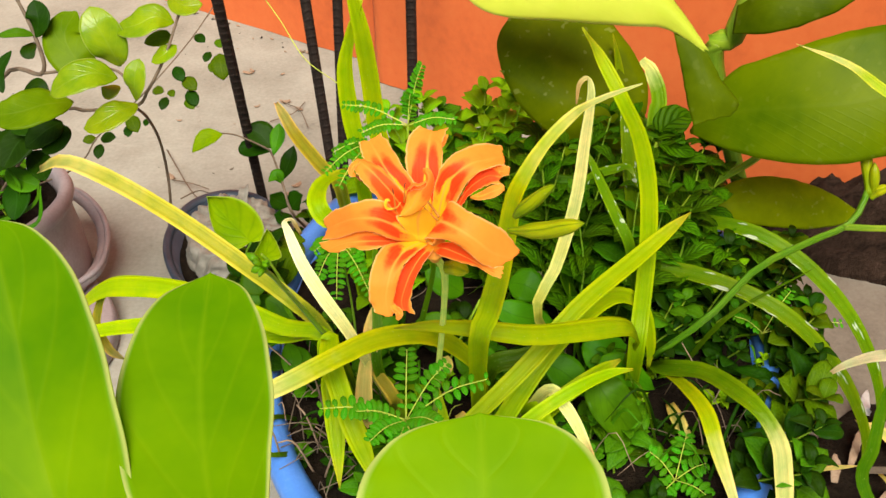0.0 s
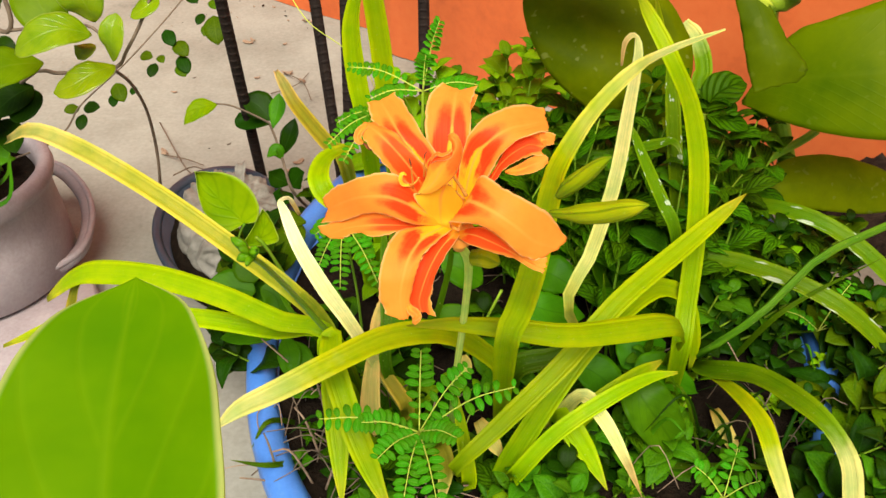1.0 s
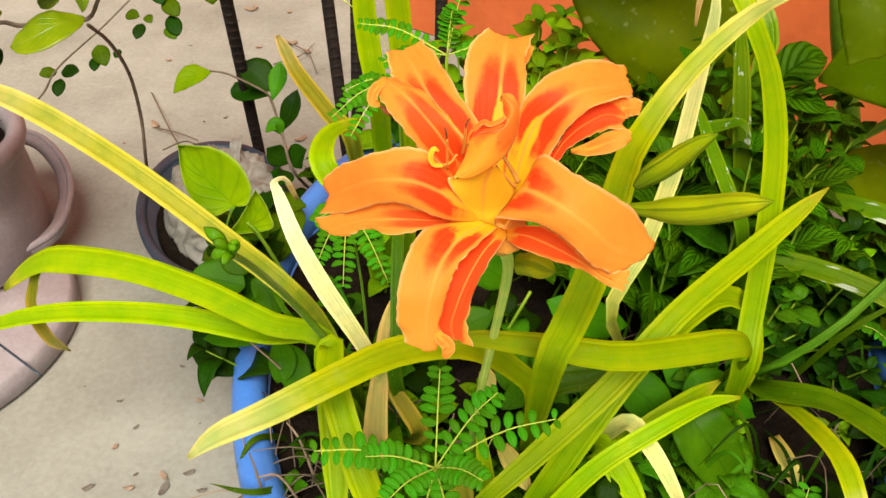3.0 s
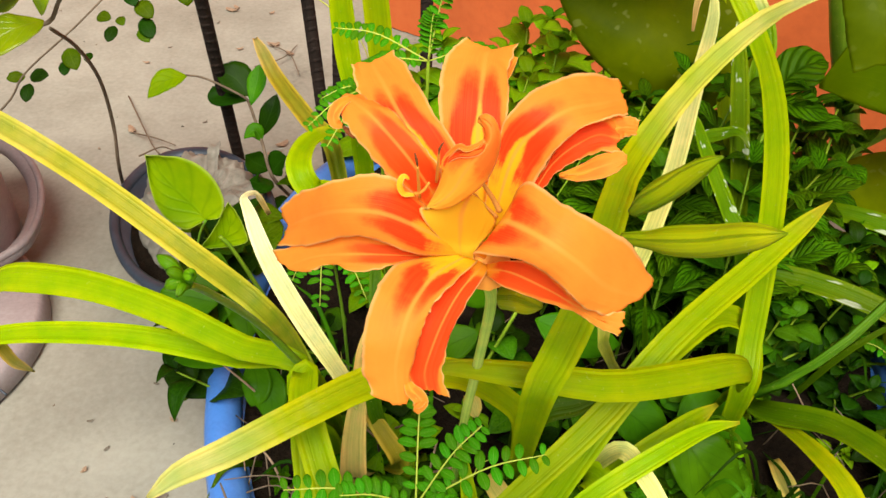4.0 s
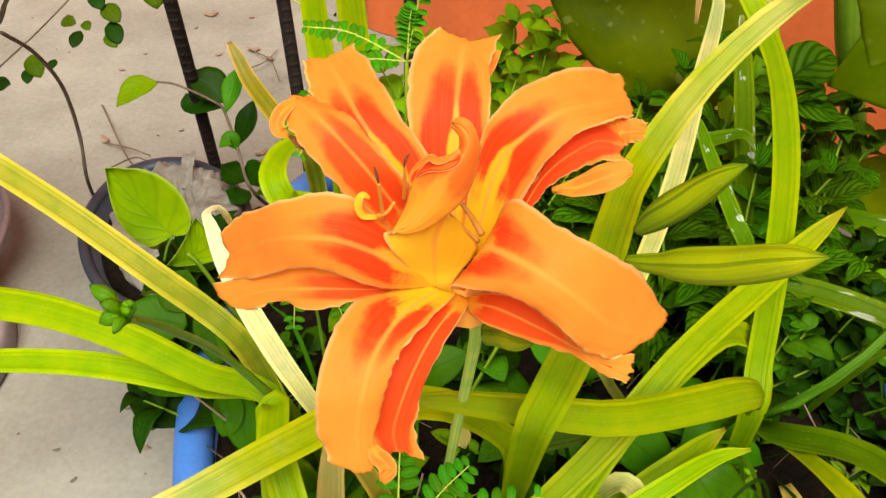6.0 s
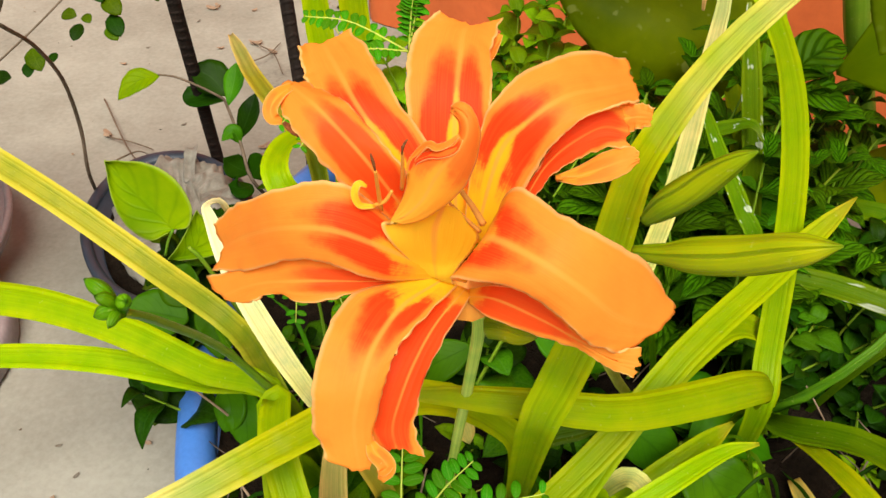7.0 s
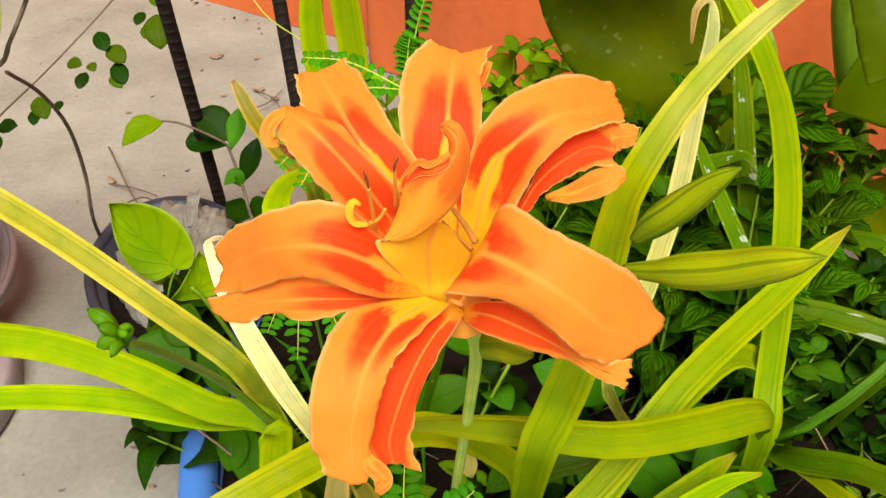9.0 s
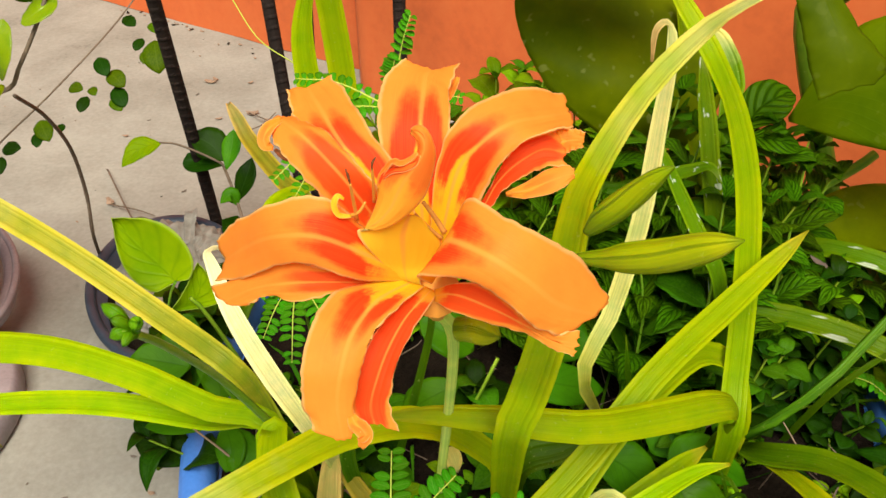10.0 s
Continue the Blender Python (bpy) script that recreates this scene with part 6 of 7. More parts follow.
# dull weeds and dry litter over the rim beside the small pot
for i in range(8):
    a = 2.88 + 0.46 * i / 7 + rw.uniform(-0.03, 0.03)
    x, y = TUB[0] + 0.262 * math.cos(a), TUB[1] + 0.35 * math.sin(a)
    sprig((x, y, 0.105), (x + 0.045 * math.cos(a), y + 0.045 * math.sin(a) - 0.01, rw.uniform(0.15, 0.185)), 2, rw.uniform(0.045, 0.06), (LIGHT_LEAVES + DARK_SHADED_LEAVES, DARK_SHADED_LEAVES, LIGHT_LEAVES + ROUND_LEAVES)[i % 3], 1600 + i, "dull green weed hanging over the tub's rim")

# broad single leaves low in the tub
low = thing("periwinkle_seedling", "low seedling with broad pointed green leaves", "weed", "weeds in the tub", (0.13, 0.68, 0.1))
for pts, half in (
    ([(0.1507, 0.6444, 0.1973), (0.1659, 0.6218, 0.1830), (0.1864, 0.6134, 0.1538), (0.2067, 0.6176, 0.1162)], 0.0215),
    ([(0.1611, 0.6701, 0.1641), (0.1863, 0.6747, 0.1681), (0.2241, 0.6786, 0.1371)], 0.017),
    ([(0.1548, 0.6893, 0.1568), (0.1718, 0.7005, 0.1702), (0.1963, 0.7125, 0.1674)], 0.02),
):
    part("leaf", sheet(pts, half, GLOSSY, (0.1, 0.62, 0.92, 1.0, 0.97, 0.85, 0.66, 0.4, 0.0), fold=0.18, count=28, across=10, wave=0.06), low)
part("stem", tube([(0.13, 0.68, 0.1), (0.1595, 0.6754, 0.1547)], (0.0018, 0.0014), STEM, 6, 6), low)
side_weed = thing("glossy_weed", "glossy oval-leaved weed beneath the flower", "weed", "weeds in the tub", (0.0, 0.72, 0.1))
for pts, half in (
    ([(0.0270, 0.7363, 0.2124), (0.0098, 0.7348, 0.2284), (-0.0122, 0.7408, 0.2380)], 0.016), ([(0.0734, 0.7456, 0.2208), (0.0904, 0.7369, 0.2245), (0.1090, 0.7307, 0.2150)], 0.018),
    ([(0.0560, 0.7078, 0.2223), (0.0843, 0.7023, 0.2127), (0.1189, 0.7080, 0.2009)], 0.015), ([(0.0160, 0.7142, 0.2008), (-0.0069, 0.7061, 0.1920), (-0.0248, 0.7057, 0.1764)], 0.014),
    ([(0.0618, 0.7677, 0.2178), (0.0556, 0.7818, 0.2369), (0.0434, 0.7921, 0.2513)], 0.016), ([(-0.0425, 0.7190, 0.1953), (-0.0585, 0.6967, 0.1839), (-0.0668, 0.6824, 0.1657)], 0.016),
    ([(0.1062, 0.6616, 0.1905), (0.1283, 0.6560, 0.1813), (0.1506, 0.6437, 0.1633)], 0.017),
):
    part("leaf", sheet(pts, half, GLOSSY, OVAL, fold=0.15, count=16, across=8, wave=0.04), side_weed)
part("stem", tube([(0.0, 0.72, 0.1), (0.0445, 0.7336, 0.2075)], (0.0018, 0.0014), STEM, 6, 6), side_weed)
tubweed = thing("glossy_weed", "glossy oval-leaved weed hanging over the tub rim", "weed", "weeds in the tub", (-0.13, 0.7, 0.1))
for pts, half in (
    ([(-0.1566, 0.7020, 0.1806), (-0.1797, 0.6989, 0.1787), (-0.2158, 0.7005, 0.1680)], 0.011), ([(-0.1540, 0.6977, 0.1752), (-0.1463, 0.6795, 0.1682), (-0.1501, 0.6690, 0.1559)], 0.011),
    ([(-0.1515, 0.6950, 0.1716), (-0.1370, 0.6772, 0.1647), (-0.1337, 0.6629, 0.1471)], 0.013), ([(-0.1616, 0.7206, 0.1720), (-0.1675, 0.7354, 0.1904), (-0.1822, 0.7404, 0.1977)], 0.013),
    ([(-0.1894, 0.7444, 0.1874), (-0.2088, 0.7461, 0.1910), (-0.2355, 0.7473, 0.1947)], 0.018), ([(-0.1898, 0.7505, 0.1948), (-0.1953, 0.7593, 0.2059), (-0.1912, 0.7704, 0.2189)], 0.016),
):
    part("leaf", sheet(pts, half, GLOSSY, OVAL, fold=0.15, count=16, across=8, wave=0.04), tubweed)
part("stem", tube([(-0.13, 0.7, 0.1), (-0.1578, 0.7055, 0.1771)], (0.0018, 0.0014), STEM, 6, 6), tubweed)

# grass blades and dead strands
grass = thing("grass_tuft", "thin green grass blades at the tub's edge", "grass", at=(-0.13, 0.6, 0.1))
for pts in (
    [(-0.12, 0.62, 0.1), (-0.1451, 0.5727, 0.1491), (-0.1834, 0.5860, 0.1369)], [(-0.14, 0.66, 0.1), (-0.1567, 0.6214, 0.1461), (-0.1710, 0.6059, 0.1285)],
    [(-0.05, 0.62, 0.1), (0.0012, 0.6529, 0.2964), (-0.0073, 0.6467, 0.3210)], [(0.16, 0.72, 0.1), (0.1378, 0.7128, 0.2002), (0.1328, 0.7203, 0.2411)],
    [(0.28, 0.72, 0.1), (0.2529, 0.7917, 0.1603), (0.2668, 0.7389, 0.1267)], [(0.26, 0.74, 0.1), (0.2980, 0.7274, 0.1953), (0.3820, 0.7470, 0.2473)],
    [(0.1, 0.62, 0.1), (0.2542, 0.5953, 0.1410), (0.3022, 0.5927, 0.1337)], [(-0.09, 0.72, 0.1), (-0.1323, 0.6792, 0.2137), (-0.1631, 0.7174, 0.2311)],
):
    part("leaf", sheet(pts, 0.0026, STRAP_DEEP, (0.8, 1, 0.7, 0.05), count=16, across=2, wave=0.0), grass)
strands = thing("dead_grass", "tangle of thin dry brown stems on the soil", "dry grass", at=(-0.1, 0.6, 0.1))
rs = random.Random(5)
for i in range(70):
    a, r = rs.uniform(0, 6.283), 0.255 * math.sqrt(rs.random())
    x, y = 0.083 + r * math.cos(a), 0.752 + r * math.sin(a)
    if i < 30:
        x, y = rs.uniform(-0.16, -0.03), rs.uniform(0.56, 0.72)
    g, ln = rs.uniform(0, 6.283), rs.uniform(0.03, 0.1)
    dx, dy = ln * math.cos(g) * 0.5, ln * math.sin(g) * 0.5
    part("strand", tube([(x - dx, y - dy, 0.12), (x + rs.uniform(-0.01, 0.01), y, 0.13 + rs.uniform(0, 0.02)), (x + dx, y + dy, 0.122 + rs.uniform(0, 0.03))], (0.0007, 0.0005), BARK if i % 3 else LITTER, 8, 4), strands)
for pts, half in (([(0.2387, 0.6705, 0.1254), (0.2462, 0.6434, 0.1221), (0.2577, 0.6319, 0.1062)], 0.007), ([(0.2774, 0.6295, 0.1013), (0.2893, 0.6001, 0.0949), (0.3006, 0.5873, 0.0771)], 0.008), ([(0.0117, 0.6392, 0.2162), (0.0174, 0.6291, 0.2035)], 0.006), ([(0.0265, 0.6059, 0.1748), (0.0373, 0.5899, 0.1702), (0.0477, 0.5741, 0.1660)], 0.007)):
    part("leaf", sheet(pts, half, BEIGE, count=12, across=4), strands, "dead pale brown strip of leaf")


# ---------- mauve pot on a round base ----------
mpot = thing("plant_pot", "mauve plastic pot with a hoop handle, planted with a shrub", "plant pot", at=(-0.61, 0.95, 0.034))
shell = new("pot_body", lathe([(0.0, 0.0), (0.112, 0.0), (0.119, 0.005), (0.1175, 0.07), (0.114, 0.118), (0.12, 0.121), (0.124, 0.131), (0.121, 0.142), (0.111, 0.144), (0.103, 0.132), (0.107, 0.07), (0.106, 0.012), (0.0, 0.01)], PINK, 72, 0.004))
shell.parent = mpot
HOOP = [(-0.5873, 1.1099, 0.0850), (-0.5513, 1.1045, 0.0750), (-0.5176, 1.0761, 0.0600), (-0.4940, 1.0292, 0.0520), (-0.4837, 0.9717, 0.0500), (-0.5000, 0.9343, 0.0500), (-0.5268, 0.9067, 0.0500), (-0.5640, 0.8906, 0.0500)]
hoop = part("handle", tube(HOOP, (0.0075, 0.0085, 0.0085, 0.0085, 0.0085, 0.008), PINK, 44, 12, 0.2), mpot, "flat hoop handle, scuffed")
part("handle_lip", tube([(-0.5877, 1.1159, 0.0920), (-0.5497, 1.1103, 0.0820), (-0.5138, 1.0807, 0.0670), (-0.4883, 1.0311, 0.0590), (-0.4779, 0.9700, 0.0570), (-0.4954, 0.9305, 0.0570), (-0.5238, 0.9015, 0.0570), (-0.5631, 0.8847, 0.0570)], (0.0035, 0.0042, 0.0042, 0.0042, 0.0035), PINK, 44, 8), hoop)
soil_bed("soil", (-0.61, 0.95), 0.104, 0.148, "dark soil with weeds in the mauve pot", 0.01)
base_disc = thing("pot_stand", "round low mauve stand with a scored top", "stand", at=(-0.60, 0.845, 0.0))
disc = new("stand_body", lathe([(0.0, 0.0), (0.165, 0.0), (0.17, 0.004), (0.168, 0.026), (0.163, 0.031), (0.0, 0.033)], PINK, 72, 0.003))
disc.parent = base_disc
part("seam", tube([(-0.4818, 0.8099, 0.0320), (-0.4204, 0.7707, 0.0320)], (0.0012, 0.0012), BLACKPOT, 6, 5), base_disc)

# ---------- small dark pot with a crumpled bag ----------
spot = thing("small_pot", "small dark plastic pot holding a crumpled grey bag", "plant pot", at=(-0.311, 1.025, 0.0))
spot.rotation_euler = (0, 0, 0.39)
OVAL_POT = (0.883, 1.384)
sbody = new("pot_body", lathe([(0.0000, 0.0017), (0.0730, 0.0017), (0.0784, 0.0034), (0.0966, 0.0470), (0.0912, 0.0532), (0.0741, 0.0067), (0.0000, 0.0062)], BLACKPOT, 64, 0.004, OVAL_POT))
sbody.parent = spot
srim = new("rim", lathe([(0.0918, 0.0470), (0.0998, 0.0479), (0.1036, 0.0510), (0.1036, 0.0554), (0.1009, 0.0577), (0.0955, 0.0577), (0.0907, 0.0538)], BLACKPOT, 64, 0.004, OVAL_POT))
srim.parent = spot
dry_soil = soil_bed("soil", (-0.311, 1.025), 0.084, 0.034, "dry dark soil in the small pot", 0.006, OVAL_POT)
dry_soil.rotation_euler = (0, 0, 0.39)


def pleated_bag(centre, radius, height, label):
    """A gathered plastic bag that fills the pot: sharp pleats running up to a slumped, folded top."""
    around, rows = 220, 30
    verts, faces = [], []
    for i in range(rows + 1):
        s = i / rows
        for j in range(around):
            g = 6.28318 * j / around
            cx, cy = math.cos(g), math.sin(g)
            drift = 1.3 * noise.noise((cx * 1.6, cy * 1.6, s * 1.6)) + 0.25 * noise.noise((cx * 5, cy * 5, s * 4))
            pleat = abs(((j * 15 / around + drift) % 1) * 2 - 1)
            crease = abs(noise.noise((cx * 4.5, cy * 4.5, s * 5 + 3)))
            r = radius * math.cos(1.5 * max(0.0, s - 0.1)) ** 0.6 * (1 + 0.03 * math.sin(5 * s))
            r *= 1 + 0.1 * (pleat - 0.5) + 0.08 * (crease - 0.2)
            z = height * min(1.0, 1.7 * s) * (1 + 0.3 * noise.noise((cx * 1.2, cy * 1.2, 8.0))) + 0.005 * (pleat - 0.5) * s * (1.3 - s) + 0.012 * (crease - 0.2) * s
            x, y = 0.9 * r * cx, 1.4 * r * cy
            verts.append((0.925 * x - 0.38 * y, 0.38 * x + 0.925 * y, z))
    for i in range(rows):
        for j in range(around):
            k = (j + 1) % around
            faces.append((i * around + j, i * around + k, (i + 1) * around + k, (i + 1) * around + j))
    faces.append(tuple(range(around))[::-1])
    faces.append(tuple(rows * around + j for j in range(around)))
    ob = new("plastic_bag", mesh_of("bag", verts, faces, BAG))
    ob.location = centre
    return tagged(ob, label, "plastic bag")


bag = pleated_bag((-0.302, 1.034, 0.036), 0.076, 0.04, "crumpled pleated grey plastic bag in the small pot")
part("bag_handle", sheet([(-0.300, 1.075, 0.072), (-0.3063, 1.105, 0.078), (-0.3074, 1.122, 0.084), (-0.312, 1.14, 0.074)], 0.007, BAG, (0.9, 1, 1, 0.6), fold=0.5, count=14, across=6, wave=0.2), bag)

# ---------- plant behind the steel bar ----------
slim = thing("slender_weed", "slender weed with a few dull green leaves beside the bars", "weed", at=(-0.22, 1.13, 0.0))
part("stem", tube([(-0.22, 1.13, 0.0), (-0.2313, 1.0796, 0.0727), (-0.2425, 1.0953, 0.1108), (-0.2552, 1.1106, 0.1484), (-0.2625, 1.1079, 0.1620), (-0.2996, 1.1080, 0.1817), (-0.3217, 1.1089, 0.1847)], (0.0022, 0.0018, 0.0014, 0.001), BARK, 24, 6), slim)
for pts, half, mm in (
    ([(-0.3201, 1.1085, 0.1840), (-0.3398, 1.0950, 0.1844), (-0.3591, 1.0823, 0.1692)], 0.0135, HEART), ([(-0.2553, 1.1169, 0.1567), (-0.2732, 1.1277, 0.1724), (-0.2957, 1.1329, 0.1811)], 0.02, WEED_DARK_SHADED),
    ([(-0.2569, 1.1139, 0.1529), (-0.2943, 1.1323, 0.1471), (-0.3041, 1.1378, 0.1551)], 0.015, WEED_DARK_SHADED), ([(-0.2536, 1.1106, 0.1484), (-0.2475, 1.1279, 0.1706), (-0.2462, 1.1387, 0.1846)], 0.011, WEED),
    ([(-0.2442, 1.0977, 0.1140), (-0.2311, 1.1068, 0.1416), (-0.2249, 1.1202, 0.1587)], 0.012, WEED_DARK_SHADED), ([(-0.2425, 1.0953, 0.1108), (-0.2484, 1.0939, 0.1260), (-0.2603, 1.0875, 0.1185)], 0.009, WEED),
    ([(-0.2346, 1.0844, 0.0792), (-0.2503, 1.0803, 0.0917), (-0.2577, 1.0765, 0.1038)], 0.014, WEED_DARK_SHADED), ([(-0.2330, 1.0820, 0.0760), (-0.2221, 1.0816, 0.0911), (-0.2120, 1.0786, 0.1029)], 0.016, WEED_DARK_SHADED),
    ([(-0.2320, 1.0771, 0.0695), (-0.2396, 1.0579, 0.0779), (-0.2493, 1.0517, 0.0871)], 0.014, WEED_DARK_SHADED),
):
    part("leaf", sheet(pts, half, mm, OVATE, fold=0.2, count=16, across=6, wave=0.04), slim)

# ---------- shrub over the mauve pot ----------
shrub = thing("shrub", "shrub with glossy pale green oval leaves on brown twigs", "shrub", at=(-0.6, 0.96, 0.15))
part("branch", tube([(-0.63, 0.96, 0.15), (-0.4799, 0.8903, 0.3732), (-0.4043, 0.8446, 0.4061), (-0.4034, 0.8502, 0.4465), (-0.4159, 0.8575, 0.4902)], (0.0026, 0.0023, 0.002, 0.0016), BARK, 24, 6), shrub)
part("branch", tube([(-0.4435, 1.1423, 0.0000), (-0.3843, 1.0278, 0.1162), (-0.3746, 1.0202, 0.1717), (-0.3638, 0.9959, 0.2380), (-0.3452, 0.9344, 0.3045), (-0.3207, 0.8543, 0.3626)], (0.0022, 0.002, 0.0018, 0.0016), BARK, 24, 6), shrub)
part("branch", tube([(-0.6, 0.96, 0.15), (-0.4096, 0.8422, 0.3539), (-0.3549, 0.8238, 0.3749), (-0.3011, 0.8113, 0.3871), (-0.2814, 0.8037, 0.4086), (-0.2592, 0.8046, 0.4411), (-0.2443, 0.8170, 0.4727), (-0.2318, 0.8272, 0.5016)], (0.002, 0.0018, 0.0015, 0.0012), BARK, 28, 6), shrub)
part("branch", tube([(-0.4043, 0.8446, 0.4061), (-0.3635, 0.8299, 0.4166), (-0.3089, 0.8049, 0.4290), (-0.2934, 0.7998, 0.4044)], (0.0018, 0.0014, 0.001), BARK, 20, 6), shrub)
for pts, half, mm in (
    ([(-0.3030, 0.7918, 0.4278), (-0.3196, 0.7799, 0.4383), (-0.3410, 0.7695, 0.4347), (-0.3625, 0.7702, 0.4208)], 0.0175, SHRUB_LIGHT),
    ([(-0.3051, 0.8074, 0.4319), (-0.3062, 0.7996, 0.4548), (-0.3143, 0.8026, 0.4760), (-0.3219, 0.8128, 0.4900)], 0.0185, SHRUB_LIGHT),
    ([(-0.3453, 0.8364, 0.4072), (-0.3608, 0.8368, 0.4255), (-0.3724, 0.8516, 0.4459), (-0.3615, 0.8658, 0.4636)], 0.0235, SHRUB_DARK),
    ([(-0.2464, 0.8169, 0.4727), (-0.2603, 0.8099, 0.4812), (-0.2786, 0.8043, 0.4753), (-0.3022, 0.8104, 0.4687)], 0.0155, SHRUB_LIGHT),
    ([(-0.2475, 0.8133, 0.4515), (-0.2564, 0.8033, 0.4475), (-0.2710, 0.8024, 0.4391)], 0.009, SHRUB_LIGHT),
    ([(-0.2549, 0.8263, 0.4526), (-0.2657, 0.8257, 0.4528), (-0.2820, 0.8223, 0.4497)], 0.009, SHRUB_DARK),
    ([(-0.2917, 0.7952, 0.3983), (-0.3009, 0.7777, 0.4009), (-0.3176, 0.7660, 0.3950), (-0.3369, 0.7652, 0.3874)], 0.0145, SHRUB_LIGHT),
    ([(-0.3631, 0.8111, 0.3919), (-0.3814, 0.7907, 0.3996), (-0.4036, 0.7757, 0.3983), (-0.4335, 0.7727, 0.3967)], 0.0215, SHRUB_DARK),
    ([(-0.2934, 0.7971, 0.4009), (-0.2888, 0.7924, 0.4192), (-0.2859, 0.7965, 0.4326), (-0.2836, 0.8056, 0.4411)], 0.0115, SHRUB_LIGHT),
    ([(-0.3170, 0.8144, 0.4091), (-0.3183, 0.8020, 0.4093), (-0.3237, 0.7967, 0.4028)], 0.0095, SHRUB_LIGHT),
    ([(-0.2510, 0.8328, 0.4940), (-0.2342, 0.8175, 0.4891), (-0.2169, 0.8190, 0.4896)], 0.0115, SHRUB_LIGHT),
    ([(-0.4022, 0.8482, 0.4438), (-0.3941, 0.8496, 0.4616), (-0.3988, 0.8612, 0.4772)], 0.0125, WEED_DARK_SHADED),
    ([(-0.4022, 0.8496, 0.4456), (-0.4150, 0.8409, 0.4518), (-0.4345, 0.8380, 0.4495)], 0.0055, WEED),
    ([(-0.4083, 0.8542, 0.4356), (-0.4088, 0.8397, 0.4332), (-0.4042, 0.8351, 0.4268)], 0.008, WEED_DARK_SHADED),
    ([(-0.3977, 0.8417, 0.3522), (-0.4105, 0.8262, 0.3494), (-0.4309, 0.8145, 0.3358)], 0.017, WEED_DARK_SHADED),
    ([(-0.3977, 0.8399, 0.3499), (-0.3987, 0.8221, 0.3431), (-0.4132, 0.8125, 0.3317)], 0.015, WEED_DARK_SHADED),
    ([(-0.4294, 0.8402, 0.3859), (-0.4099, 0.8373, 0.3971), (-0.3983, 0.8316, 0.3886)], 0.0075, WEED_DARK_SHADED),
    ([(-0.4416, 0.8661, 0.4209), (-0.4558, 0.8513, 0.4026), (-0.4497, 0.8392, 0.3863)], 0.008, WEED_DARK_SHADED),
):
    part("leaf", sheet(pts, half, mm, OVAL_TIP, fold=0.1, count=26, across=10, wave=0.02), shrub)
creeper = thing("round_leaved_creeper", "thin creeper with small round dark green leaves", "creeper", at=(-0.5, 1.1, 0.1))
part("stem", tube([(-0.6, 0.97, 0.16), (-0.5243, 1.0302, 0.1638), (-0.4941, 1.0455, 0.1814), (-0.4668, 1.0478, 0.2153), (-0.4035, 1.0646, 0.2654), (-0.3520, 1.1260, 0.3088), (-0.3228, 1.1775, 0.3410)], (0.0014, 0.0012, 0.001, 0.0009), BARK, 30, 5), creeper)
ROUND = [unit_leaf(WEED_DARK_SHADED, 0.33, OVAL, 0.06, 0.08, 21), unit_leaf(OLIVE, 0.36, OVAL, 0.1, 0.1, 22)]
for i, (b, t) in enumerate((
    ((-0.3736, 1.1261, 0.2776), (-0.3585, 1.1038, 0.2636)),
    ((-0.3620, 1.1174, 0.2652), (-0.3394, 1.0983, 0.2548)),
    ((-0.3556, 1.1075, 0.2517), (-0.3391, 1.0845, 0.2367)),
    ((-0.3578, 1.1004, 0.2426), (-0.3429, 1.0830, 0.2350)),
    ((-0.3845, 1.1006, 0.2449), (-0.3890, 1.0794, 0.2341)),
    ((-0.3808, 1.1063, 0.2522), (-0.3711, 1.0922, 0.2494)),
    ((-0.4730, 1.0580, 0.1962), (-0.4729, 1.0356, 0.1832)),
    ((-0.4777, 1.0620, 0.2018), (-0.4960, 1.0506, 0.2048)),
    ((-0.4731, 1.0622, 0.2017), (-0.4461, 1.0566, 0.2087)),
    ((-0.4338, 1.0830, 0.2258), (-0.4182, 1.0597, 0.2105)),
    ((-0.4352, 1.0751, 0.2155), (-0.4325, 1.0554, 0.2060)),
    ((-0.3143, 1.1395, 0.2904), (-0.3048, 1.1063, 0.2626)),
    ((-0.3266, 1.1403, 0.2925), (-0.3323, 1.1216, 0.2848)),
    ((-0.3203, 1.1323, 0.2814), (-0.3231, 1.1137, 0.2738)),
    ((-0.3475, 1.1532, 0.3111), (-0.3289, 1.1382, 0.3065)),
    ((-0.4037, 1.1052, 0.2526), (-0.3833, 1.0962, 0.2557)),
    ((-0.4093, 1.0818, 0.2223), (-0.4100, 1.0661, 0.2182)),
    ((-0.3176, 1.1509, 0.3057), (-0.3084, 1.1346, 0.3000)),
)):
    b, t = Vector(b), Vector(t)
    leaf_at(ROUND[i % 2], b, t - b, (0.1, -0.6, 0.8), (t - b).length * 0.85, creeper)

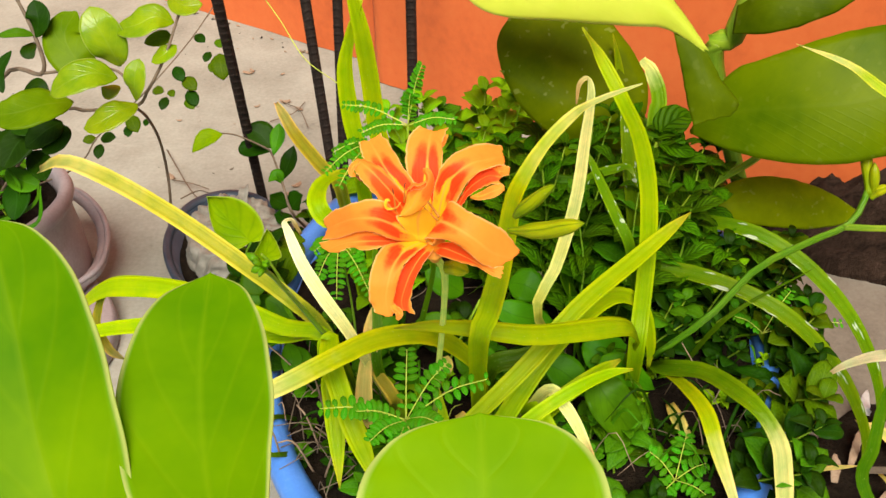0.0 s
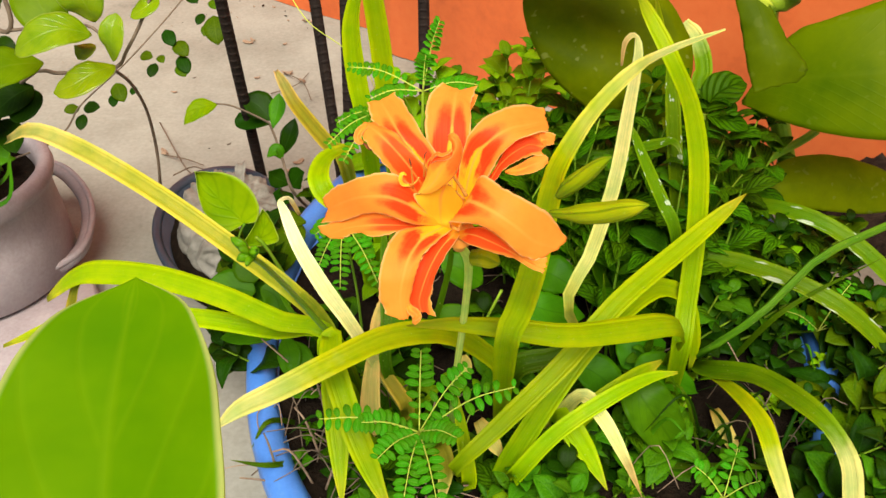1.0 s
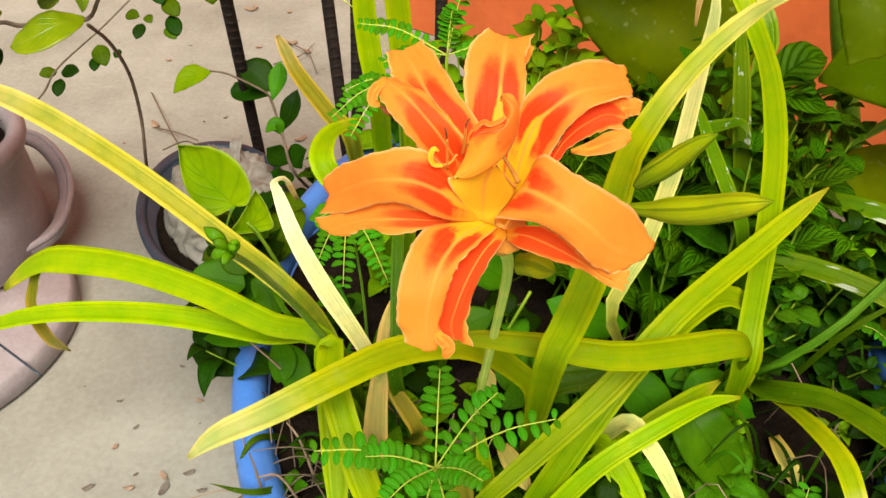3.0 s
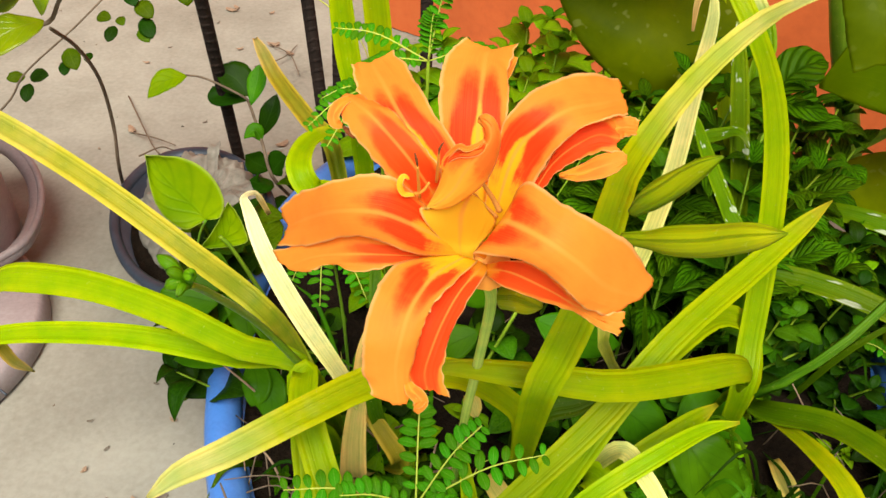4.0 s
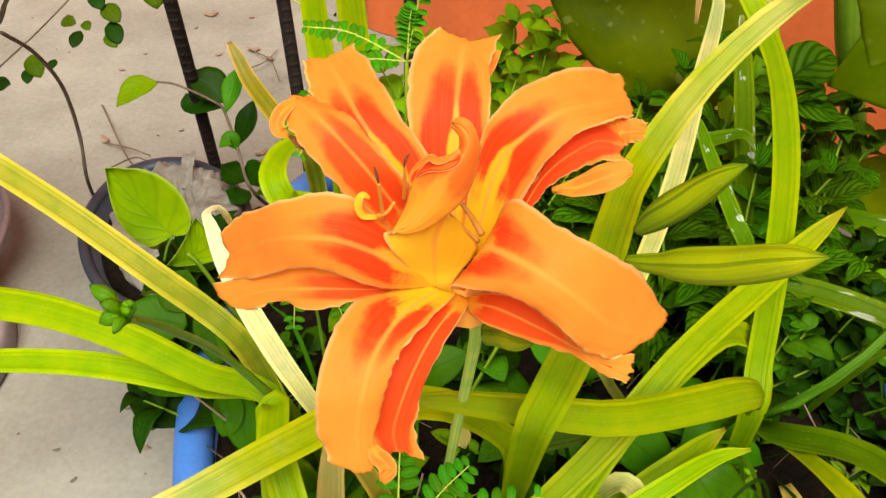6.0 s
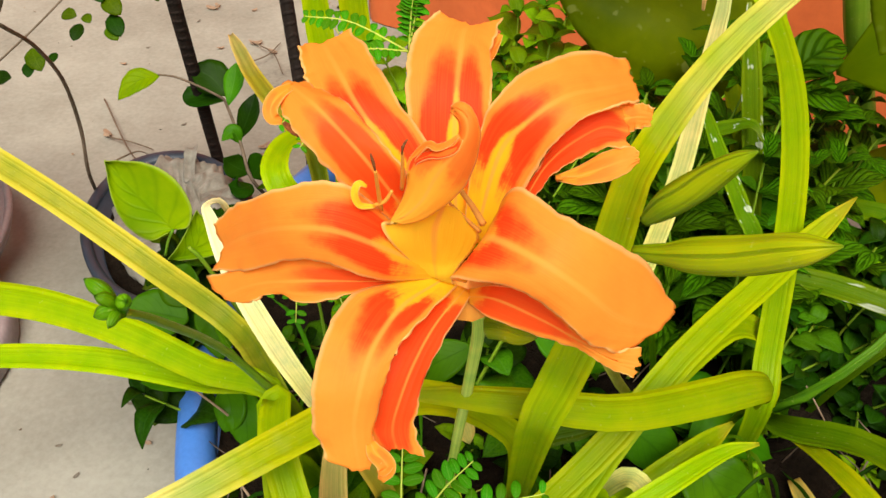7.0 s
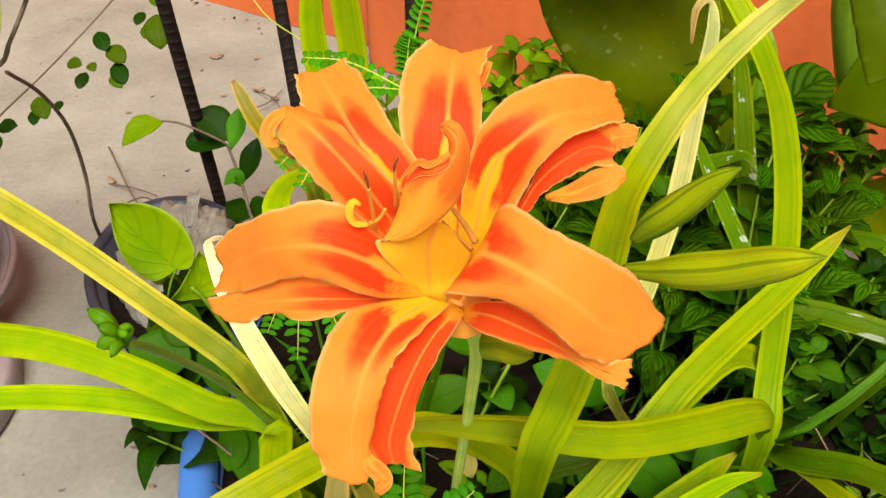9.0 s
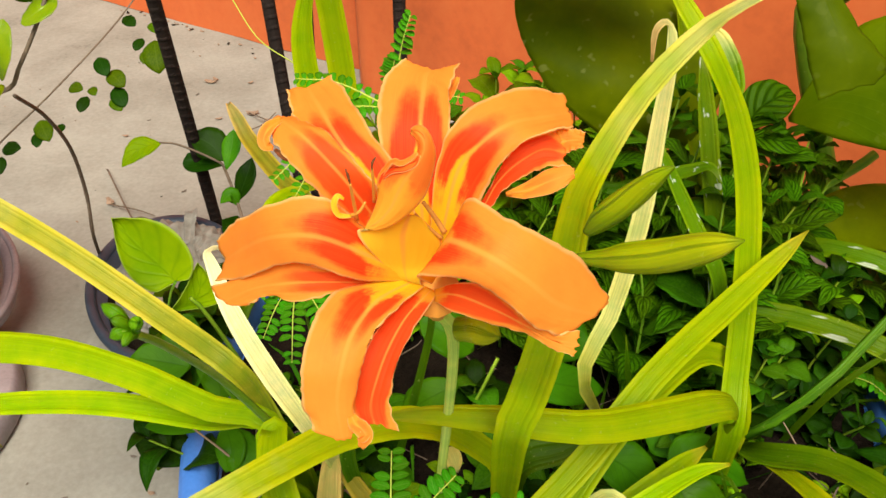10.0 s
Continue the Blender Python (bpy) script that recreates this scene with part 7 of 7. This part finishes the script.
# leaves hanging over the mauve pot
for pts, half, mm in (
    ([(-0.4308, 0.8881, 0.3332), (-0.4476, 0.8747, 0.3335), (-0.4669, 0.8575, 0.3290)], 0.02, WEED_DARK_SHADED), ([(-0.4525, 0.8795, 0.3236), (-0.4658, 0.8588, 0.3141), (-0.4756, 0.8329, 0.2974)], 0.022, WEED_DARK_SHADED),
    ([(-0.4775, 0.8764, 0.3216), (-0.4874, 0.8521, 0.3071), (-0.4847, 0.8288, 0.2927)], 0.02, WEED_DARK_SHADED), ([(-0.4686, 0.8789, 0.2911), (-0.4507, 0.8634, 0.2859), (-0.4393, 0.8441, 0.2760)], 0.014, WEED_DARK_SHADED),
    ([(-0.4926, 0.8668, 0.2607), (-0.4807, 0.8474, 0.2507), (-0.4784, 0.8238, 0.2361)], 0.016, WEED_DARK_SHADED), ([(-0.4992, 0.8744, 0.2711), (-0.4746, 0.8593, 0.2658), (-0.4554, 0.8563, 0.2604)], 0.014, WEED),
):
    part("leaf", sheet(pts, half, mm, OVAL_TIP, fold=0.12, count=16, across=8, wave=0.03), shrub)
for pts in ([(-0.62, 0.9, 0.15), (-0.4729, 0.8482, 0.2347), (-0.4455, 0.8438, 0.2762)], [(-0.6, 0.92, 0.15), (-0.4612, 0.8289, 0.2249), (-0.4392, 0.8319, 0.2766)], [(-0.63, 0.93, 0.15), (-0.4859, 0.8554, 0.2452), (-0.4833, 0.8534, 0.2918)]):
    part("leaf", sheet(pts, 0.0032, WEED, (0.8, 1, 0.8, 0.1), count=14, across=2, wave=0.0), shrub)
# small weeds in the mauve pot
for i in range(16):
    a = rw.uniform(0, 6.283)
    r = 0.09 * math.sqrt(rw.random())
    x, y = -0.61 + r * math.cos(a), 0.95 + r * math.sin(a)
    sprig((x, y, 0.15), (x + rw.uniform(-0.02, 0.03), y + rw.uniform(-0.03, 0.02), 0.15 + rw.uniform(0.02, 0.07)), 3, rw.uniform(0.02, 0.032), rw.choice((DARK_SHADED_LEAVES, ROUND_LEAVES, WEED_LEAVES)), 1500 + i, "small dark weed growing in the mauve pot", None, "weed", "weeds in the mauve pot")

# ---------- compost heap and litter ----------
heap = soil_bed("soil_heap", (0.8, 1.14), 0.36, 0.004, "heap of dark brown compost against the foot of the wall", 0.0013)
heap.data.materials[0] = COMPOST
heap.scale = (1, 0.45, 14)
bed = soil_bed("soil_patch", (0.63, 0.56), 0.27, 0.006, "dark soil spilled on the concrete beside the tub", 0.014)
bed.scale = (1, 1, 0.8)
rl = random.Random(9)


def crumb(x, y, size, mat, label, category, z=0.002):
    bm = bmesh.new()
    bmesh.ops.create_icosphere(bm, subdivisions=2, radius=1.0)
    for v in bm.verts:
        v.co *= 1 + 0.5 * noise.noise(v.co * 1.7 + Vector((x * 40, y * 40, 0)))
        v.co = Vector((v.co.x * size * 0.8, v.co.y * size * 0.4, v.co.z * size * 0.14 + 0.25 * size * v.co.x ** 2))
    me = bpy.data.meshes.new("crumb")
    bm.to_mesh(me)
    bm.free()
    me.materials.append(mat)
    ob = new("debris", me)
    ob.location, ob.rotation_euler = (x, y, z), (0, 0, rl.uniform(0, 6.28))
    return tagged(ob, label, category, "floor litter")


for p, sz in (((-0.4343, 1.6661, 0.0000), 0.014), ((-0.4284, 1.6763, 0.0000), 0.009), ((-0.3644, 1.6616, 0.0000), 0.007), ((-0.4779, 1.2769, 0.0000), 0.012), ((-0.5202, 1.4707, 0.0000), 0.006), ((-0.3368, 1.5450, 0.0000), 0.013), ((-0.3046, 1.5164, 0.0000), 0.011), ((-0.3873, 1.5266, 0.0000), 0.007), ((-0.2687, 1.2313, 0.0000), 0.014), ((-0.2639, 1.2565, 0.0000), 0.012), ((-0.3039, 0.6702, 0.0000), 0.006), ((-0.2764, 0.6849, 0.0000), 0.006), ((-0.3328, 0.7141, 0.0000), 0.005), ((-0.2695, 0.7763, 0.0000), 0.005), ((0.5549, 1.0774, 0.0000), 0.005), ((0.5477, 1.0012, 0.0000), 0.006)):
    crumb(p[0], p[1], sz, LITTER, "dry brown scrap of leaf lying on the concrete", "litter")
for i in range(26):
    crumb(rl.uniform(-0.2, -0.1), rl.uniform(1.05, 1.3), rl.uniform(0.005, 0.013), rl.choice((LITTER, LITTER, DULL_BROWN, BARK)), "dry brown scrap of leaf beside the steel bars", "litter")
for i in range(90):
    crumb(rl.uniform(-0.9, -0.15), rl.uniform(0.45, 1.9), rl.uniform(0.0012, 0.0035), rl.choice((LITTER, SOIL, BARK)), "tiny dark grit on the concrete", "grit", 0.001)
for pts in (((-0.3411, 1.5420, 0.0040), (-0.2993, 1.4943, 0.0120), (-0.2763, 1.4457, 0.0040)), ((-0.3496, 1.4656, 0.0040), (-0.3088, 1.4871, 0.0100), (-0.2979, 1.5424, 0.0040)), ((-0.4743, 1.2673, 0.0040), (-0.4341, 1.2468, 0.0100), (-0.4051, 1.2396, 0.0040)), ((-0.5121, 1.3632, 0.0040), (-0.4261, 1.2188, 0.0120), (-0.3947, 1.1988, 0.0040)), ((-0.4281, 1.1726, 0.0300), (-0.4072, 1.1953, 0.0300), (-0.3746, 1.1594, 0.0500))):
    ob = new("twig", tube(pts, (0.0012, 0.001, 0.0007), BARK, 12, 5))
    tagged(ob, "thin dry brown twig lying on the concrete", "twig", "floor litter")
strand = new("grass_strand", tube([(-0.2352, 1.1196, 0.3736), (-0.2108, 1.0852, 0.3595), (-0.1717, 1.0213, 0.3385), (-0.1221, 0.9597, 0.3361), (-0.0886, 0.8990, 0.3363), (-0.0737, 0.8460, 0.3317)], (0.0007, 0.0006, 0.0004), PALE, 24, 5))
tagged(strand, "single thin pale dry grass strand leaning on the bars", "grass")
# scraps, dry strips and grass between the tub and the soil patch
for pts, half in (([(0.4066, 0.7287, 0.0500), (0.4137, 0.7116, 0.0600), (0.4213, 0.7046, 0.0500)], 0.006), ([(0.3826, 0.6836, 0.0500), (0.3910, 0.6677, 0.0600), (0.4013, 0.6650, 0.0500)], 0.006), ([(0.5046, 0.7992, 0.0200), (0.4870, 0.7623, 0.0300), (0.4948, 0.7586, 0.0200)], 0.006)):
    tagged(new("paper_scrap", sheet(pts, half, WHITE_SCRAP, OVAL, count=10, across=6, wave=0.25)), "torn white scrap of plastic among the weeds", "litter", "white scraps")
dry = thing("dry_leaf_litter", "dry brown curled leaf strips on dark soil", "litter", at=(0.5, 0.6, 0.01))
rd = random.Random(21)
for i in range(46):
    x, y = rd.uniform(0.4, 0.78), rd.uniform(0.38, 0.74)
    g, ln = rd.uniform(0, 6.283), rd.uniform(0.015, 0.05)
    dx, dy = ln * math.cos(g), ln * math.sin(g)
    part("strip", sheet([(x - dx, y - dy, 0.018), (x, y, 0.022 + rd.uniform(0, 0.02)), (x + dx, y + dy, 0.018 + rd.uniform(0, 0.02))], rd.uniform(0.002, 0.007), rd.choice((BEIGE, LITTER, LITTER, BARK)), count=10, across=4, wave=0.3, seed=i), dry)
edge_grass = thing("grass_tuft", "broad green grass blades beside the tub", "grass", at=(0.5, 0.58, 0.01))
for pts, half in (([(0.5, 0.5, 0.01), (0.4074, 0.5698, 0.1115), (0.4034, 0.5856, 0.1657), (0.4057, 0.5997, 0.2172), (0.4121, 0.6038, 0.2551)], 0.006),):
    part("leaf", sheet(pts, half, STRAP_DEEP, count=28, across=4, wave=0.0), edge_grass)
for i in range(70):
    k = rl.random() ** 0.7
    p = WALL_A.lerp(WALL_B, 0.55 + 0.45 * k) + Vector((-0.6, -0.8, 0)) * abs(rl.gauss(0.006, 0.012))
    crumb(p.x, p.y, rl.uniform(0.002, 0.007), rl.choice((SOIL, BARK, LITTER, SOIL)), "dark grit gathered along the wall's foot", "grit", 0.001)
# thin grass and root strands low among the weeds
tangle = thing("grass_tangle", "thin green and brown grass strands among the weeds", "grass", "", (0.22, 0.64, 0.11))
rt = random.Random(33)
for i in range(60):
    x, y = (rt.uniform(0.1, 0.34), rt.uniform(0.55, 0.78)) if i < 40 else (rt.uniform(-0.14, 0.02), rt.uniform(0.56, 0.74))
    g, ln = rt.uniform(0, 6.283), rt.uniform(0.03, 0.09)
    dx, dy, up = ln * math.cos(g), ln * math.sin(g), rt.uniform(0.02, 0.09)
    pts = [(x, y, 0.105), (x + dx * 0.5, y + dy * 0.5, 0.11 + up), (x + dx, y + dy, 0.11 + up * rt.uniform(0.4, 1.1))]
    if i % 3:
        part("blade", sheet(pts, rt.uniform(0.0008, 0.0018), rt.choice((STRAP_DEEP, WEED_DARK_SHADED, WEED)), (0.8, 1, 0.8, 0.1), count=12, across=2), tangle)
    else:
        part("strand", tube(pts, (0.0006, 0.0004), rt.choice((PALE, BARK, LITTER)), 8, 4), tangle)
for i, (x, y) in enumerate(((-0.2, 1.06), (-0.17, 1.02), (-0.21, 1.1), (-0.15, 1.07))):
    sprig((x, y, 0.0), (x + 0.01, y - 0.02, 0.06 + 0.012 * i), 4, 0.034, DARK_SHADED_LEAVES + MINT_LEAVES, 2100 + i, "dark leafy weed on the concrete beside the small pot", None, "weed", "weeds by the small pot")
# A thin brown layer makes the concrete darker to the tub's right.
dust = soil_bed("brown_patch", (0.68, 0.98), 0.4, 0.0, "thin brown layer on the concrete", 0.002)
dust.data.materials[0] = DULL_BROWN
dust.scale = (1, 1, 0.6)
stems = thing("dead_stems", "dead brown stems standing among the weeds", "dry grass", "", (-0.08, 0.62, 0.11))
for i in range(26):
    x, y = rt.uniform(-0.14, 0.0), rt.uniform(0.56, 0.7)
    g, ln = rt.uniform(0, 6.283), rt.uniform(0.02, 0.05)
    part("stem", tube([(x, y, 0.105), (x + ln * math.cos(g) * 0.5, y + ln * math.sin(g) * 0.5, 0.13 + rt.uniform(0, 0.03)), (x + ln * math.cos(g), y + ln * math.sin(g), 0.14 + rt.uniform(0, 0.06))], (0.0013, 0.001, 0.0007), rt.choice((LITTER, BARK, LITTER)), 8, 5), stems)
for p, sz in (((-0.3410, 0.6688, 0.0000), 0.007), ((-0.2725, 0.6724, 0.0000), 0.009), ((-0.2545, 0.6917, 0.0000), 0.007), ((-0.2376, 0.6737, 0.0000), 0.006), ((-0.3486, 0.7706, 0.0000), 0.004), ((-0.3003, 0.8212, 0.0000), 0.004), ((-0.3217, 0.7394, 0.0000), 0.004), ((-0.4465, 1.6190, 0.0000), 0.005), ((-0.5009, 1.5254, 0.0000), 0.004), ((-0.3842, 1.3068, 0.0000), 0.005), ((0.5710, 1.1048, 0.0000), 0.006), ((0.5558, 0.9545, 0.0000), 0.007)):
    crumb(p[0], p[1], sz, DULL_BROWN, "dull brown spot of dried dirt on the concrete", "dirt", 0.0005)
